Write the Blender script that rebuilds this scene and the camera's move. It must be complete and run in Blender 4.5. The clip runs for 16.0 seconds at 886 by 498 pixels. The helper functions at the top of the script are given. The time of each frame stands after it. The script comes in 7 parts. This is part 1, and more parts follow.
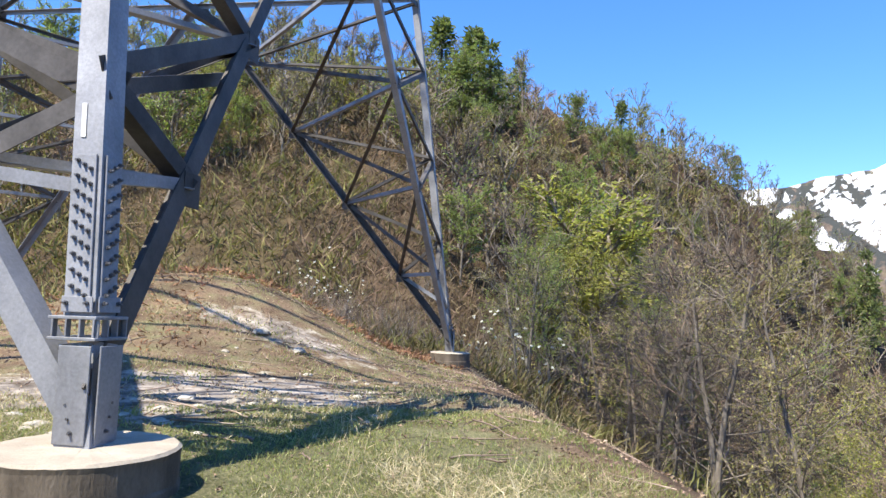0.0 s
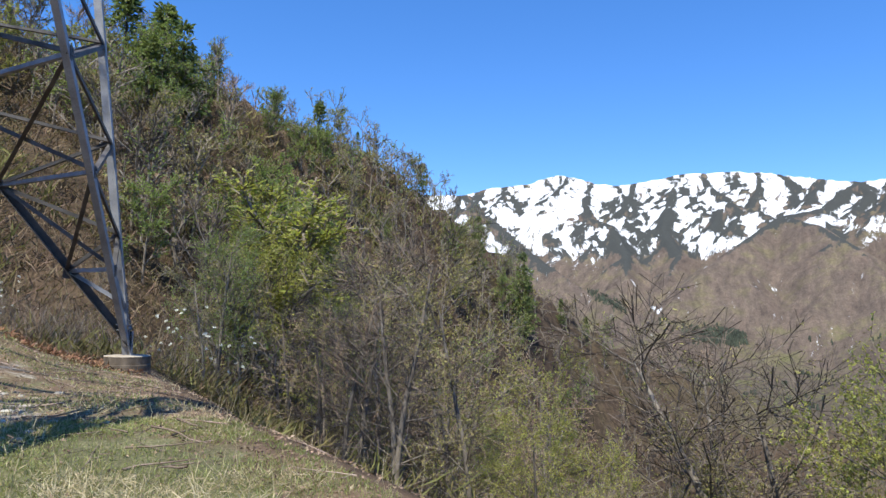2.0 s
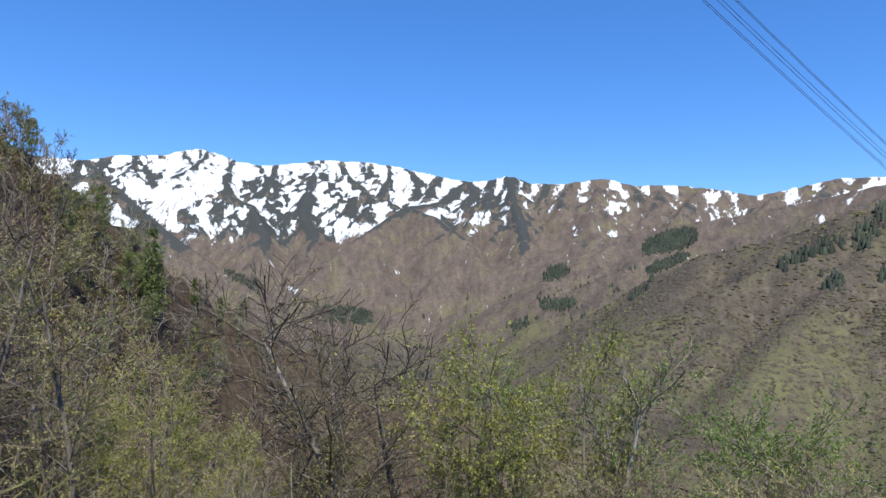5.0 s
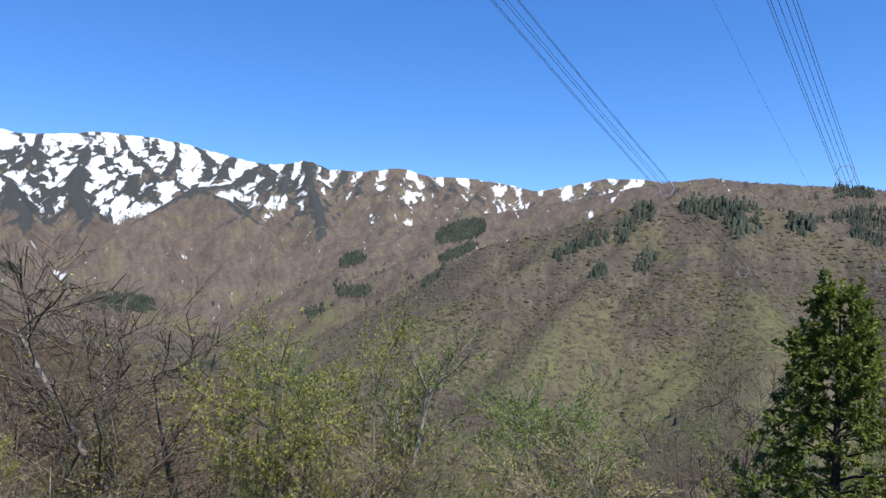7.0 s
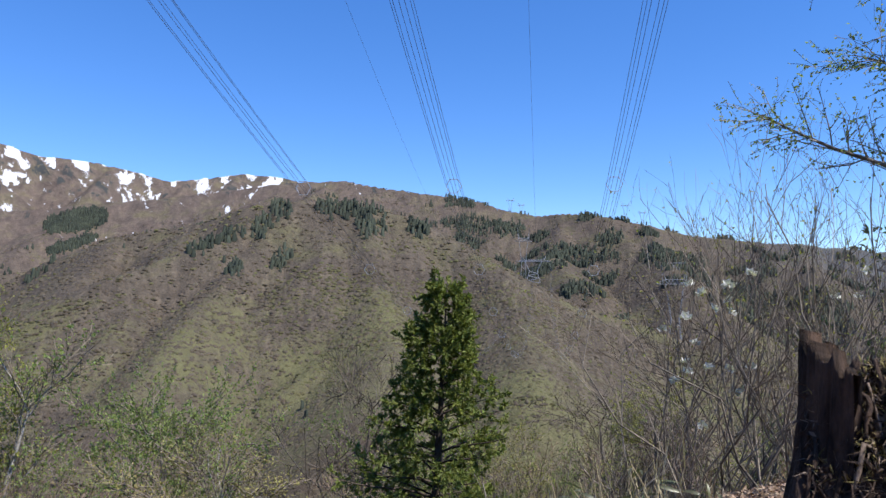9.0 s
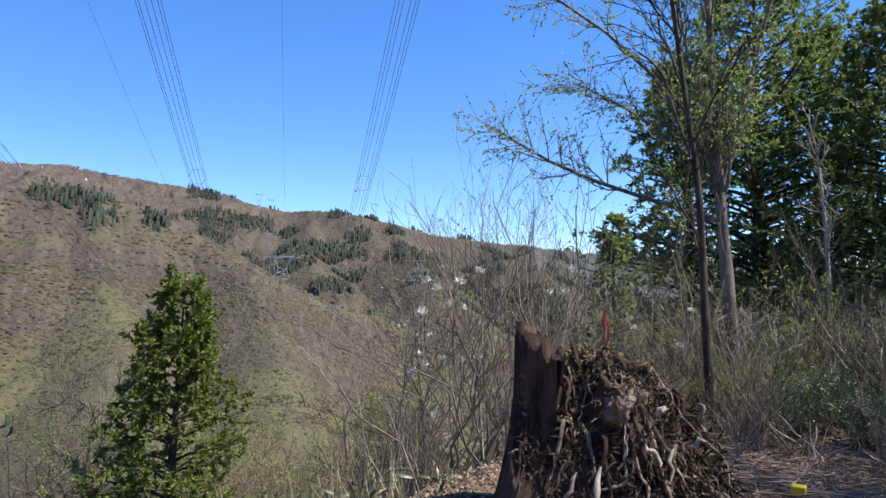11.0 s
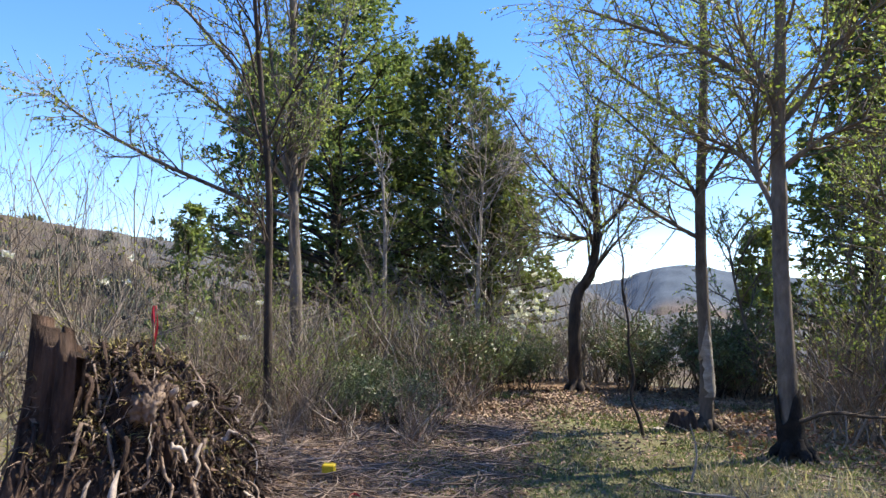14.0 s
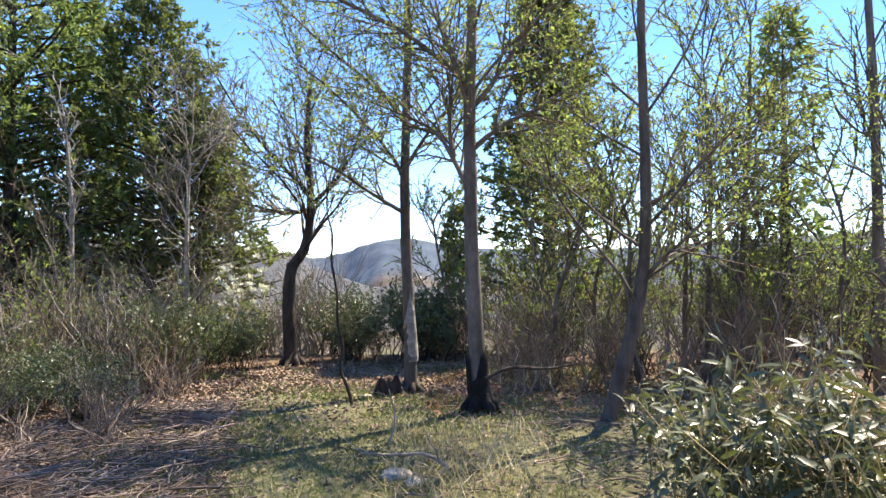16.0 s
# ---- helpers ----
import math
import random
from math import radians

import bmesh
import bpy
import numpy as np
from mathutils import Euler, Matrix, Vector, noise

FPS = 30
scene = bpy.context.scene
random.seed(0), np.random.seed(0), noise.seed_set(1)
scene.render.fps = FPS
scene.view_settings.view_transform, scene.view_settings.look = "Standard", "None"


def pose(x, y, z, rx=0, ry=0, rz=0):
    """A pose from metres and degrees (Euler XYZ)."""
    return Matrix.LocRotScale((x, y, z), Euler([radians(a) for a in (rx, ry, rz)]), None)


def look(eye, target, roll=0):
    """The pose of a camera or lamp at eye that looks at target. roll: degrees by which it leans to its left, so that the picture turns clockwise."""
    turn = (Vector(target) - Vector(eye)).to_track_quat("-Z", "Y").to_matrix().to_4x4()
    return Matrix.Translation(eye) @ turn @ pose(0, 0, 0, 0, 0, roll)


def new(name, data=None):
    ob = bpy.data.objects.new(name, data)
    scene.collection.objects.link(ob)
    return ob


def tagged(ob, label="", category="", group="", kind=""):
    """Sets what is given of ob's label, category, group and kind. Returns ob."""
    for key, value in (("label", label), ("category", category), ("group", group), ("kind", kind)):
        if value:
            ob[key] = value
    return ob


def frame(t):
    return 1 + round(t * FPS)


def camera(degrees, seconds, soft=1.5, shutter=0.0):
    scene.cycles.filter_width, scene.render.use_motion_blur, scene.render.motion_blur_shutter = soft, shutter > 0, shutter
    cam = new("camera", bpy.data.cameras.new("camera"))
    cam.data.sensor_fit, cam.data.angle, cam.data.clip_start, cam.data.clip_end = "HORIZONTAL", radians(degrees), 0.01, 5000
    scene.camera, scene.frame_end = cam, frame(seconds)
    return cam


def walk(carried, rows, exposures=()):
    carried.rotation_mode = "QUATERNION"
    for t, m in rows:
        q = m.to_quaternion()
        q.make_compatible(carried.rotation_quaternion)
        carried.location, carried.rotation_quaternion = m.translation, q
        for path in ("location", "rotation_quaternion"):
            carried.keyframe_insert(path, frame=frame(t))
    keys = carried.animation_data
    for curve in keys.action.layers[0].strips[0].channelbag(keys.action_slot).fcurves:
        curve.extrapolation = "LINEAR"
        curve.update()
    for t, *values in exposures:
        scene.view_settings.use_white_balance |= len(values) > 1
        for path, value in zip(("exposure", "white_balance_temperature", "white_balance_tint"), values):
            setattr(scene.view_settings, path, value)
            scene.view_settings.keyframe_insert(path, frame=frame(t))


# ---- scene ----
# ---- camera: a hand-held turn on the spot; rows are seconds, x, y, heading (clockwise from +y), pitch, roll
EYE = 1.65


def facing(x, y, h, pitch, roll):
    return pose(x, y, EYE, 90 + pitch, 0, -h) @ pose(0, 0, 0, 0, 0, roll)


PATH = (
    (0.0, 0.059, 0.320, 0.04, 5.19, 1.92),
    (0.5, 0.064, 0.289, 7.82, 5.73, 1.94),
    (1.0, 0.068, 0.260, 13.40, 5.63, 1.18),
    (1.5, 0.075, 0.235, 19.37, 5.61, 1.45),
    (2.0, 0.085, 0.211, 25.06, 5.60, 0.97),
    (2.5, 0.100, 0.189, 30.19, 5.34, 0.88),
    (3.0, 0.121, 0.169, 35.16, 4.97, 0.87),
    (3.5, 0.146, 0.151, 40.21, 4.55, 1.09),
    (4.0, 0.170, 0.136, 45.66, 4.29, 0.48),
    (4.2, 0.179, 0.130, 47.79, 4.29, 0.70),
    (6.5, 0.276, 0.071, 65.74, 3.99, 0.48),
    (7.0, 0.295, 0.063, 71.34, 3.61, 0.93),
    (7.5, 0.314, 0.061, 78.57, 3.46, 0.27),
    (8.0, 0.327, 0.058, 86.40, 3.53, 1.16),
    (8.5, 0.335, 0.052, 94.14, 3.69, 1.31),
    (9.0, 0.332, 0.038, 100.93, 3.73, 0.57),
    (9.5, 0.322, 0.019, 106.91, 3.59, 0.38),
    (9.7, 0.319, 0.012, 109.33, 3.56, 1.03),
    (11.8, 0.275, -0.053, 129.76, 3.36, 0.77),
    (12.0, 0.260, -0.068, 132.39, 3.39, 1.53),
    (12.5, 0.204, -0.118, 139.63, 3.79, 1.06),
    (13.0, 0.151, -0.175, 145.64, 4.02, 0.66),
    (13.5, 0.109, -0.240, 150.43, 3.92, 0.84),
    (14.0, 0.062, -0.318, 154.14, 3.53, 1.39),
    (14.5, 0.014, -0.382, 158.79, 3.11, 1.21),
    (15.0, -0.031, -0.424, 163.57, 2.56, -0.06),
    (15.5, -0.069, -0.441, 169.24, 2.00, -0.22),
    (16.0, -0.104, -0.447, 176.86, 1.66, -0.05),
)
cam = camera(65.455, 16.0)
walk(cam, [(t, facing(x, y, h, p, r)) for t, x, y, h, p, r in PATH], ((0, 1.1, 7050, 7), (2.5, 0.5, 6650, 5), (7, 0.36, 6500, 7), (9.5, 0.38, 6500, 10), (12, 0.88, 6900, 10), (14, 1.12, 7350, 11), (16, 1.48, 7700, 12)))

# ---- sky and sun
SUN_AZ, SUN_EL = 222.0, 56.0
world = bpy.data.worlds.new("sky")
scene.world = world
world.use_nodes = True
wn = world.node_tree.nodes
sky = wn.new("ShaderNodeTexSky")
sky.sky_type, sky.sun_disc = "NISHITA", False
sky.sun_elevation, sky.sun_rotation = radians(SUN_EL), radians(SUN_AZ)
sky.altitude, sky.air_density, sky.dust_density, sky.ozone_density = 1200, 0.80, 0.0, 4.5
tone = wn.new("ShaderNodeHueSaturation")
tone.inputs["Saturation"].default_value = 1.38
tone.inputs["Hue"].default_value = 0.5125
soft_sky = wn.new("ShaderNodeGamma")
soft_sky.inputs[1].default_value = 0.78
world.node_tree.links.new(sky.outputs[0], soft_sky.inputs[0])
world.node_tree.links.new(soft_sky.outputs[0], tone.inputs["Color"])
world.node_tree.links.new(tone.outputs[0], wn["Background"].inputs[0])
wn["Background"].inputs[1].default_value = 0.256
sun = new("sun", bpy.data.lights.new("sun", "SUN"))
sun.data.energy, sun.data.angle, sun.data.color = 4.8, radians(0.53), (1.0, 0.955, 0.89)
_a, _e = radians(SUN_AZ), radians(SUN_EL)
SUN_DIR = Vector((math.sin(_a) * math.cos(_e), math.cos(_a) * math.cos(_e), math.sin(_e)))
sun.matrix_basis = look((0, 0, 200), Vector((0, 0, 200)) - SUN_DIR)


# ---- materials
def nodes_of(name):
    m = bpy.data.materials.new(name)
    m.use_nodes = True
    nt = m.node_tree
    return m, nt, nt.nodes["Principled BSDF"], nt.nodes["Material Output"]


def rgba(c):
    return (c[0], c[1], c[2], 1.0)


def noise_node(nt, coord, scale, detail=4.0, rough=0.55, stretch=None):
    n = nt.nodes.new("ShaderNodeTexNoise")
    n.inputs["Scale"].default_value, n.inputs["Detail"].default_value, n.inputs["Roughness"].default_value = scale, detail, rough
    if stretch:
        mp = nt.nodes.new("ShaderNodeMapping")
        mp.inputs["Scale"].default_value = stretch
        nt.links.new(coord, mp.inputs["Vector"])
        coord = mp.outputs[0]
    nt.links.new(coord, n.inputs["Vector"])
    return n.outputs["Fac"]


def ramp_node(nt, fac, stops):
    n = nt.nodes.new("ShaderNodeValToRGB")
    els = n.color_ramp.elements
    while len(els) < len(stops):
        els.new(0.5)
    for e, (p, c) in zip(els, stops):
        e.position, e.color = p, rgba(c)
    nt.links.new(fac, n.inputs[0])
    return n.outputs[0]


def mix_node(nt, fac, a, b, mode="MIX"):
    n = nt.nodes.new("ShaderNodeMix")
    n.data_type, n.blend_type = "RGBA", mode
    for sock, v in ((n.inputs[0], fac), (n.inputs[6], a), (n.inputs[7], b)):
        if isinstance(v, bpy.types.NodeSocket):
            nt.links.new(v, sock)
        else:
            sock.default_value = rgba(v) if isinstance(v, tuple) else v
    return n.outputs[2]


def math_node(nt, op, a, b=0.0, clamp=False):
    n = nt.nodes.new("ShaderNodeMath")
    n.operation, n.use_clamp = op, clamp
    for sock, v in ((n.inputs[0], a), (n.inputs[1], b)):
        if isinstance(v, bpy.types.NodeSocket):
            nt.links.new(v, sock)
        else:
            sock.default_value = v
    return n.outputs[0]


def bump_node(nt, height, strength, distance=0.02):
    n = nt.nodes.new("ShaderNodeBump")
    n.inputs["Strength"].default_value, n.inputs["Distance"].default_value = strength, distance
    nt.links.new(height, n.inputs["Height"])
    return n.outputs[0]


def surface(name, low, high, scale=3.0, fine=40.0, rough=0.8, metal=0.0, bump=0.3, vary=0.0, island=False, glow_through=0.0, stretch=None, hue=0.0, spec=0.3):
    """A worn two-scale surface; vary and hue shift it from object to object, or from piece to piece."""
    m, nt, bsdf, out = nodes_of(name)
    co = nt.nodes.new("ShaderNodeTexCoord").outputs["Object"]
    big, small = noise_node(nt, co, scale, 4, 0.6, stretch), noise_node(nt, co, fine, 5, 0.65, stretch)
    col = ramp_node(nt, big, ((0.32, low), (0.68, high)))
    col = mix_node(nt, 0.55, col, ramp_node(nt, small, ((0.25, (0.55, 0.55, 0.55)), (0.75, (1.25, 1.25, 1.25)))), "MULTIPLY")
    if vary or hue:
        rnd = nt.nodes.new("ShaderNodeNewGeometry").outputs["Random Per Island"] if island else nt.nodes.new("ShaderNodeObjectInfo").outputs["Random"]
        hsv = nt.nodes.new("ShaderNodeHueSaturation")
        nt.links.new(math_node(nt, "MULTIPLY_ADD", rnd, 2 * vary), hsv.inputs["Value"])
        hsv.inputs["Value"].links[0].from_node.inputs[2].default_value = 1 - vary
        other = math_node(nt, "FRACT", math_node(nt, "MULTIPLY", rnd, 7.31))
        h = math_node(nt, "MULTIPLY_ADD", other, 2 * hue)
        h.node.inputs[2].default_value = 0.5 - hue
        nt.links.new(h, hsv.inputs["Hue"])
        nt.links.new(col, hsv.inputs["Color"])
        col = hsv.outputs[0]
    nt.links.new(col, bsdf.inputs["Base Color"])
    bsdf.inputs["Roughness"].default_value, bsdf.inputs["Metallic"].default_value = rough, metal
    bsdf.inputs["Specular IOR Level"].default_value = spec
    if bump:
        nt.links.new(bump_node(nt, small, bump), bsdf.inputs["Normal"])
    if glow_through:
        tr = nt.nodes.new("ShaderNodeBsdfTranslucent")
        nt.links.new(mix_node(nt, 1.0, col, (1.05, 1.15, 0.72), "MULTIPLY"), tr.inputs[0])
        mx = nt.nodes.new("ShaderNodeMixShader")
        mx.inputs[0].default_value = glow_through
        nt.links.new(bsdf.outputs[0], mx.inputs[1])
        nt.links.new(tr.outputs[0], mx.inputs[2])
        nt.links.new(mx.outputs[0], out.inputs[0])
    return m


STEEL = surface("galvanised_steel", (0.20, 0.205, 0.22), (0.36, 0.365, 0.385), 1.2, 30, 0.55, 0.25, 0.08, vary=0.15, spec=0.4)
PALE_PAINT = surface("faded_white_paint", (0.55, 0.55, 0.54), (0.72, 0.72, 0.70), 4, 40, 0.6, 0, 0.05)
# darkened copy of the mast steel: shade put into the colour of some members
STEEL_SHADED = surface("shaded_steel", (0.05, 0.045, 0.042), (0.125, 0.115, 0.108), 1.5, 25, 0.6, 0.2, 0.1, vary=0.25, spec=0.35)
BOLT = surface("bolt_steel", (0.10, 0.10, 0.11), (0.2, 0.2, 0.21), 8, 60, 0.5, 0.6, 0.05)
STEM = surface("pale_stem", (0.15, 0.128, 0.102), (0.38, 0.33, 0.27), 4.0, 24, 0.85, 0, 0.2, vary=0.3, island=True)
CONCRETE_DARK = surface("dark_concrete", (0.085, 0.068, 0.052), (0.18, 0.145, 0.11), 3.0, 50, 0.95, 0.0, 0.4, stretch=(1, 1, 0.4))
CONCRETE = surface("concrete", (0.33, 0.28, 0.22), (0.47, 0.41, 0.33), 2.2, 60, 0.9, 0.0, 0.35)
BARK = surface("grey_bark", (0.095, 0.08, 0.066), (0.26, 0.225, 0.185), 5.0, 30, 0.9, 0, 0.9, vary=0.25, stretch=(1, 1, 0.35))
BARK_DARK = surface("dark_bark", (0.035, 0.028, 0.022), (0.12, 0.095, 0.075), 6.0, 34, 0.9, 0, 0.9, vary=0.2, stretch=(1, 1, 0.3))
BARK_PALE = surface("pale_bark", (0.22, 0.2, 0.17), (0.5, 0.47, 0.42), 5.0, 26, 0.85, 0, 0.5, vary=0.15, stretch=(1, 1, 2.0))
TWIG = surface("twig", (0.15, 0.12, 0.092), (0.27, 0.225, 0.175), 2.0, 14, 0.9, 0, 0.0, vary=0.3, island=True, hue=0.015)
TWIG_DARK = surface("dark_twig", (0.075, 0.06, 0.048), (0.15, 0.122, 0.098), 2.0, 14, 0.9, 0, 0.0, vary=0.3, island=True, hue=0.015)
TWIG_RED = surface("red_twig", (0.21, 0.145, 0.10), (0.36, 0.26, 0.185), 2.0, 14, 0.9, 0, 0.0, vary=0.3, island=True, hue=0.015)
LEAF_SPRING = surface("spring_leaf", (0.225, 0.285, 0.085), (0.36, 0.425, 0.15), 1.0, 20, 0.55, 0, 0.0, vary=0.3, island=True, glow_through=0.6, hue=0.02)
LEAF_FINE = surface("fine_young_leaf", (0.25, 0.31, 0.085), (0.42, 0.48, 0.16), 1.0, 20, 0.5, 0, 0.0, vary=0.35, island=True, glow_through=0.5, hue=0.025, spec=0.5)
LEAF_YELLOW = surface("yellow_leaf", (0.32, 0.32, 0.08), (0.47, 0.46, 0.14), 1.0, 20, 0.55, 0, 0.0, vary=0.3, island=True, glow_through=0.5, hue=0.02)
LEAF_OLIVE = surface("olive_bud", (0.24, 0.215, 0.078), (0.385, 0.345, 0.135), 1.0, 20, 0.6, 0, 0.0, vary=0.3, island=True, glow_through=0.35, hue=0.02)
LEAF_SASA = surface("bamboo_leaf", (0.07, 0.088, 0.034), (0.20, 0.21, 0.105), 6.0, 40, 0.38, 0, 0.1, vary=0.35, hue=0.025, glow_through=0.25, spec=0.6)
LEAF_GLOSSY = surface("evergreen_leaf", (0.075, 0.11, 0.048), (0.18, 0.225, 0.095), 2.0, 20, 0.4, 0, 0.0, vary=0.35, island=True, glow_through=0.15, spec=0.5)
CONIFER = surface("conifer_spray", (0.125, 0.168, 0.062), (0.255, 0.315, 0.118), 1.4, 12, 0.6, 0, 0.0, vary=0.45, island=True, glow_through=0.5, hue=0.02)
CONIFER_YOUNG = surface("young_conifer_spray", (0.12, 0.15, 0.035), (0.25, 0.285, 0.075), 1.4, 12, 0.6, 0, 0.0, vary=0.45, island=True, glow_through=0.4, hue=0.02)
FALLEN = surface("fallen_twig", (0.10, 0.07, 0.052), (0.36, 0.28, 0.22), 2.0, 20, 0.9, 0, 0.2, vary=0.45, island=True, hue=0.012)
CONIFER_DARK = surface("dark_conifer_spray", (0.105, 0.132, 0.05), (0.235, 0.27, 0.098), 1.4, 12, 0.6, 0, 0.0, vary=0.45, island=True, glow_through=0.42, hue=0.02)
PETAL = surface("white_petal", (0.72, 0.7, 0.66), (0.86, 0.85, 0.82), 3, 30, 0.5, 0, 0.0, vary=0.1, island=True, glow_through=0.3)
GRASS = surface("grass_blade", (0.09, 0.118, 0.042), (0.19, 0.225, 0.088), 0.7, 18, 0.6, 0, 0.0, vary=0.35, island=True, glow_through=0.35, hue=0.025)
GRASS_FRESH = surface("fresh_grass", (0.19, 0.21, 0.075), (0.37, 0.38, 0.155), 0.7, 18, 0.6, 0, 0.0, vary=0.35, island=True, glow_through=0.4, hue=0.025)
FERN = surface("dead_fern", (0.17, 0.085, 0.05), (0.38, 0.215, 0.13), 0.9, 12, 0.85, 0, 0.0, vary=0.4, island=True, glow_through=0.25, hue=0.015)
STRAW = surface("dry_straw", (0.36, 0.29, 0.17), (0.62, 0.53, 0.36), 0.9, 18, 0.7, 0, 0.0, vary=0.3, island=True, glow_through=0.3, hue=0.01)
LITTER = surface("dead_leaf", (0.16, 0.105, 0.072), (0.40, 0.295, 0.21), 0.9, 22, 0.8, 0, 0.0, vary=0.4, island=True, hue=0.015)
ROTTEN = surface("rotten_wood", (0.010, 0.007, 0.006), (0.115, 0.074, 0.053), 9.0, 60, 0.95, 0, 1.0, stretch=(1, 1, 0.25))
ROOT = surface("bare_root", (0.10, 0.068, 0.05), (0.37, 0.28, 0.21), 6.0, 40, 0.85, 0, 0.6, vary=0.25)
MOSS = surface("dry_moss", (0.16, 0.13, 0.045), (0.34, 0.285, 0.11), 5, 40, 0.9, 0, 0.0, vary=0.35, island=True)
PALE_WOOD = surface("bleached_wood", (0.19, 0.15, 0.118), (0.52, 0.44, 0.36), 9.0, 50, 0.8, 0, 0.5, stretch=(1, 1, 0.4))
CHAR = surface("charred_bark", (0.006, 0.006, 0.006), (0.03, 0.027, 0.025), 8.0, 40, 0.9, 0, 0.9)
YELLOW = surface("yellow_plastic", (0.72, 0.50, 0.03), (0.85, 0.62, 0.05), 8, 60, 0.5, 0, 0.05)
RED = surface("red_tape", (0.36, 0.025, 0.05), (0.52, 0.05, 0.08), 8, 60, 0.5, 0, 0.05, glow_through=0.3)
STONE = surface("pale_stone", (0.34, 0.30, 0.24), (0.55, 0.5, 0.42), 6, 50, 0.9, 0, 0.5, vary=0.2)
FAR_STEEL = surface("far_steel", (0.27, 0.28, 0.3), (0.38, 0.39, 0.41), 2, 20, 0.6, 0.1, 0.0)
CABLE = surface("aluminium_cable", (0.10, 0.10, 0.11), (0.16, 0.16, 0.17), 0.5, 6, 0.5, 0.3, 0.0)
RING = surface("spacer_ring", (0.5, 0.5, 0.5), (0.68, 0.68, 0.68), 2, 20, 0.5, 0.2, 0.0)
FAR_WOOD = surface("far_tree", (0.15, 0.123, 0.092), (0.205, 0.17, 0.127), 0.012, 0.7, 0.95, 0, 0.0, vary=0.16, island=True, hue=0.014, glow_through=0.5)
FAR_GREEN = surface("far_green_tree", (0.158, 0.15, 0.075), (0.22, 0.207, 0.105), 0.012, 0.7, 0.95, 0, 0.0, vary=0.18, island=True, hue=0.018, glow_through=0.5)
FAR_CONIFER = surface("far_conifer", (0.026, 0.034, 0.026), (0.056, 0.066, 0.046), 0.02, 0.2, 0.95, 0, 0.0, vary=0.3, island=True)
BRUSH = surface("brushwood", (0.12, 0.086, 0.056), (0.235, 0.168, 0.108), 0.06, 0.6, 0.95, 0, 0.0, vary=0.35, island=True, hue=0.02)
TWIG_PALE = surface("pale_twig", (0.19, 0.165, 0.135), (0.35, 0.31, 0.255), 2.0, 14, 0.9, 0, 0.0, vary=0.3, island=True, hue=0.012)
BRUSH_FINE = surface("fine_brush", (0.10, 0.075, 0.045), (0.22, 0.175, 0.095), 0.05, 0.5, 0.95, 0, 0.0, vary=0.4, island=True, hue=0.035, glow_through=0.3)
BRUSH_GREEN = surface("budding_brush", (0.14, 0.13, 0.05), (0.26, 0.235, 0.092), 0.06, 0.6, 0.9, 0, 0.0, vary=0.35, island=True, glow_through=0.3, hue=0.025)


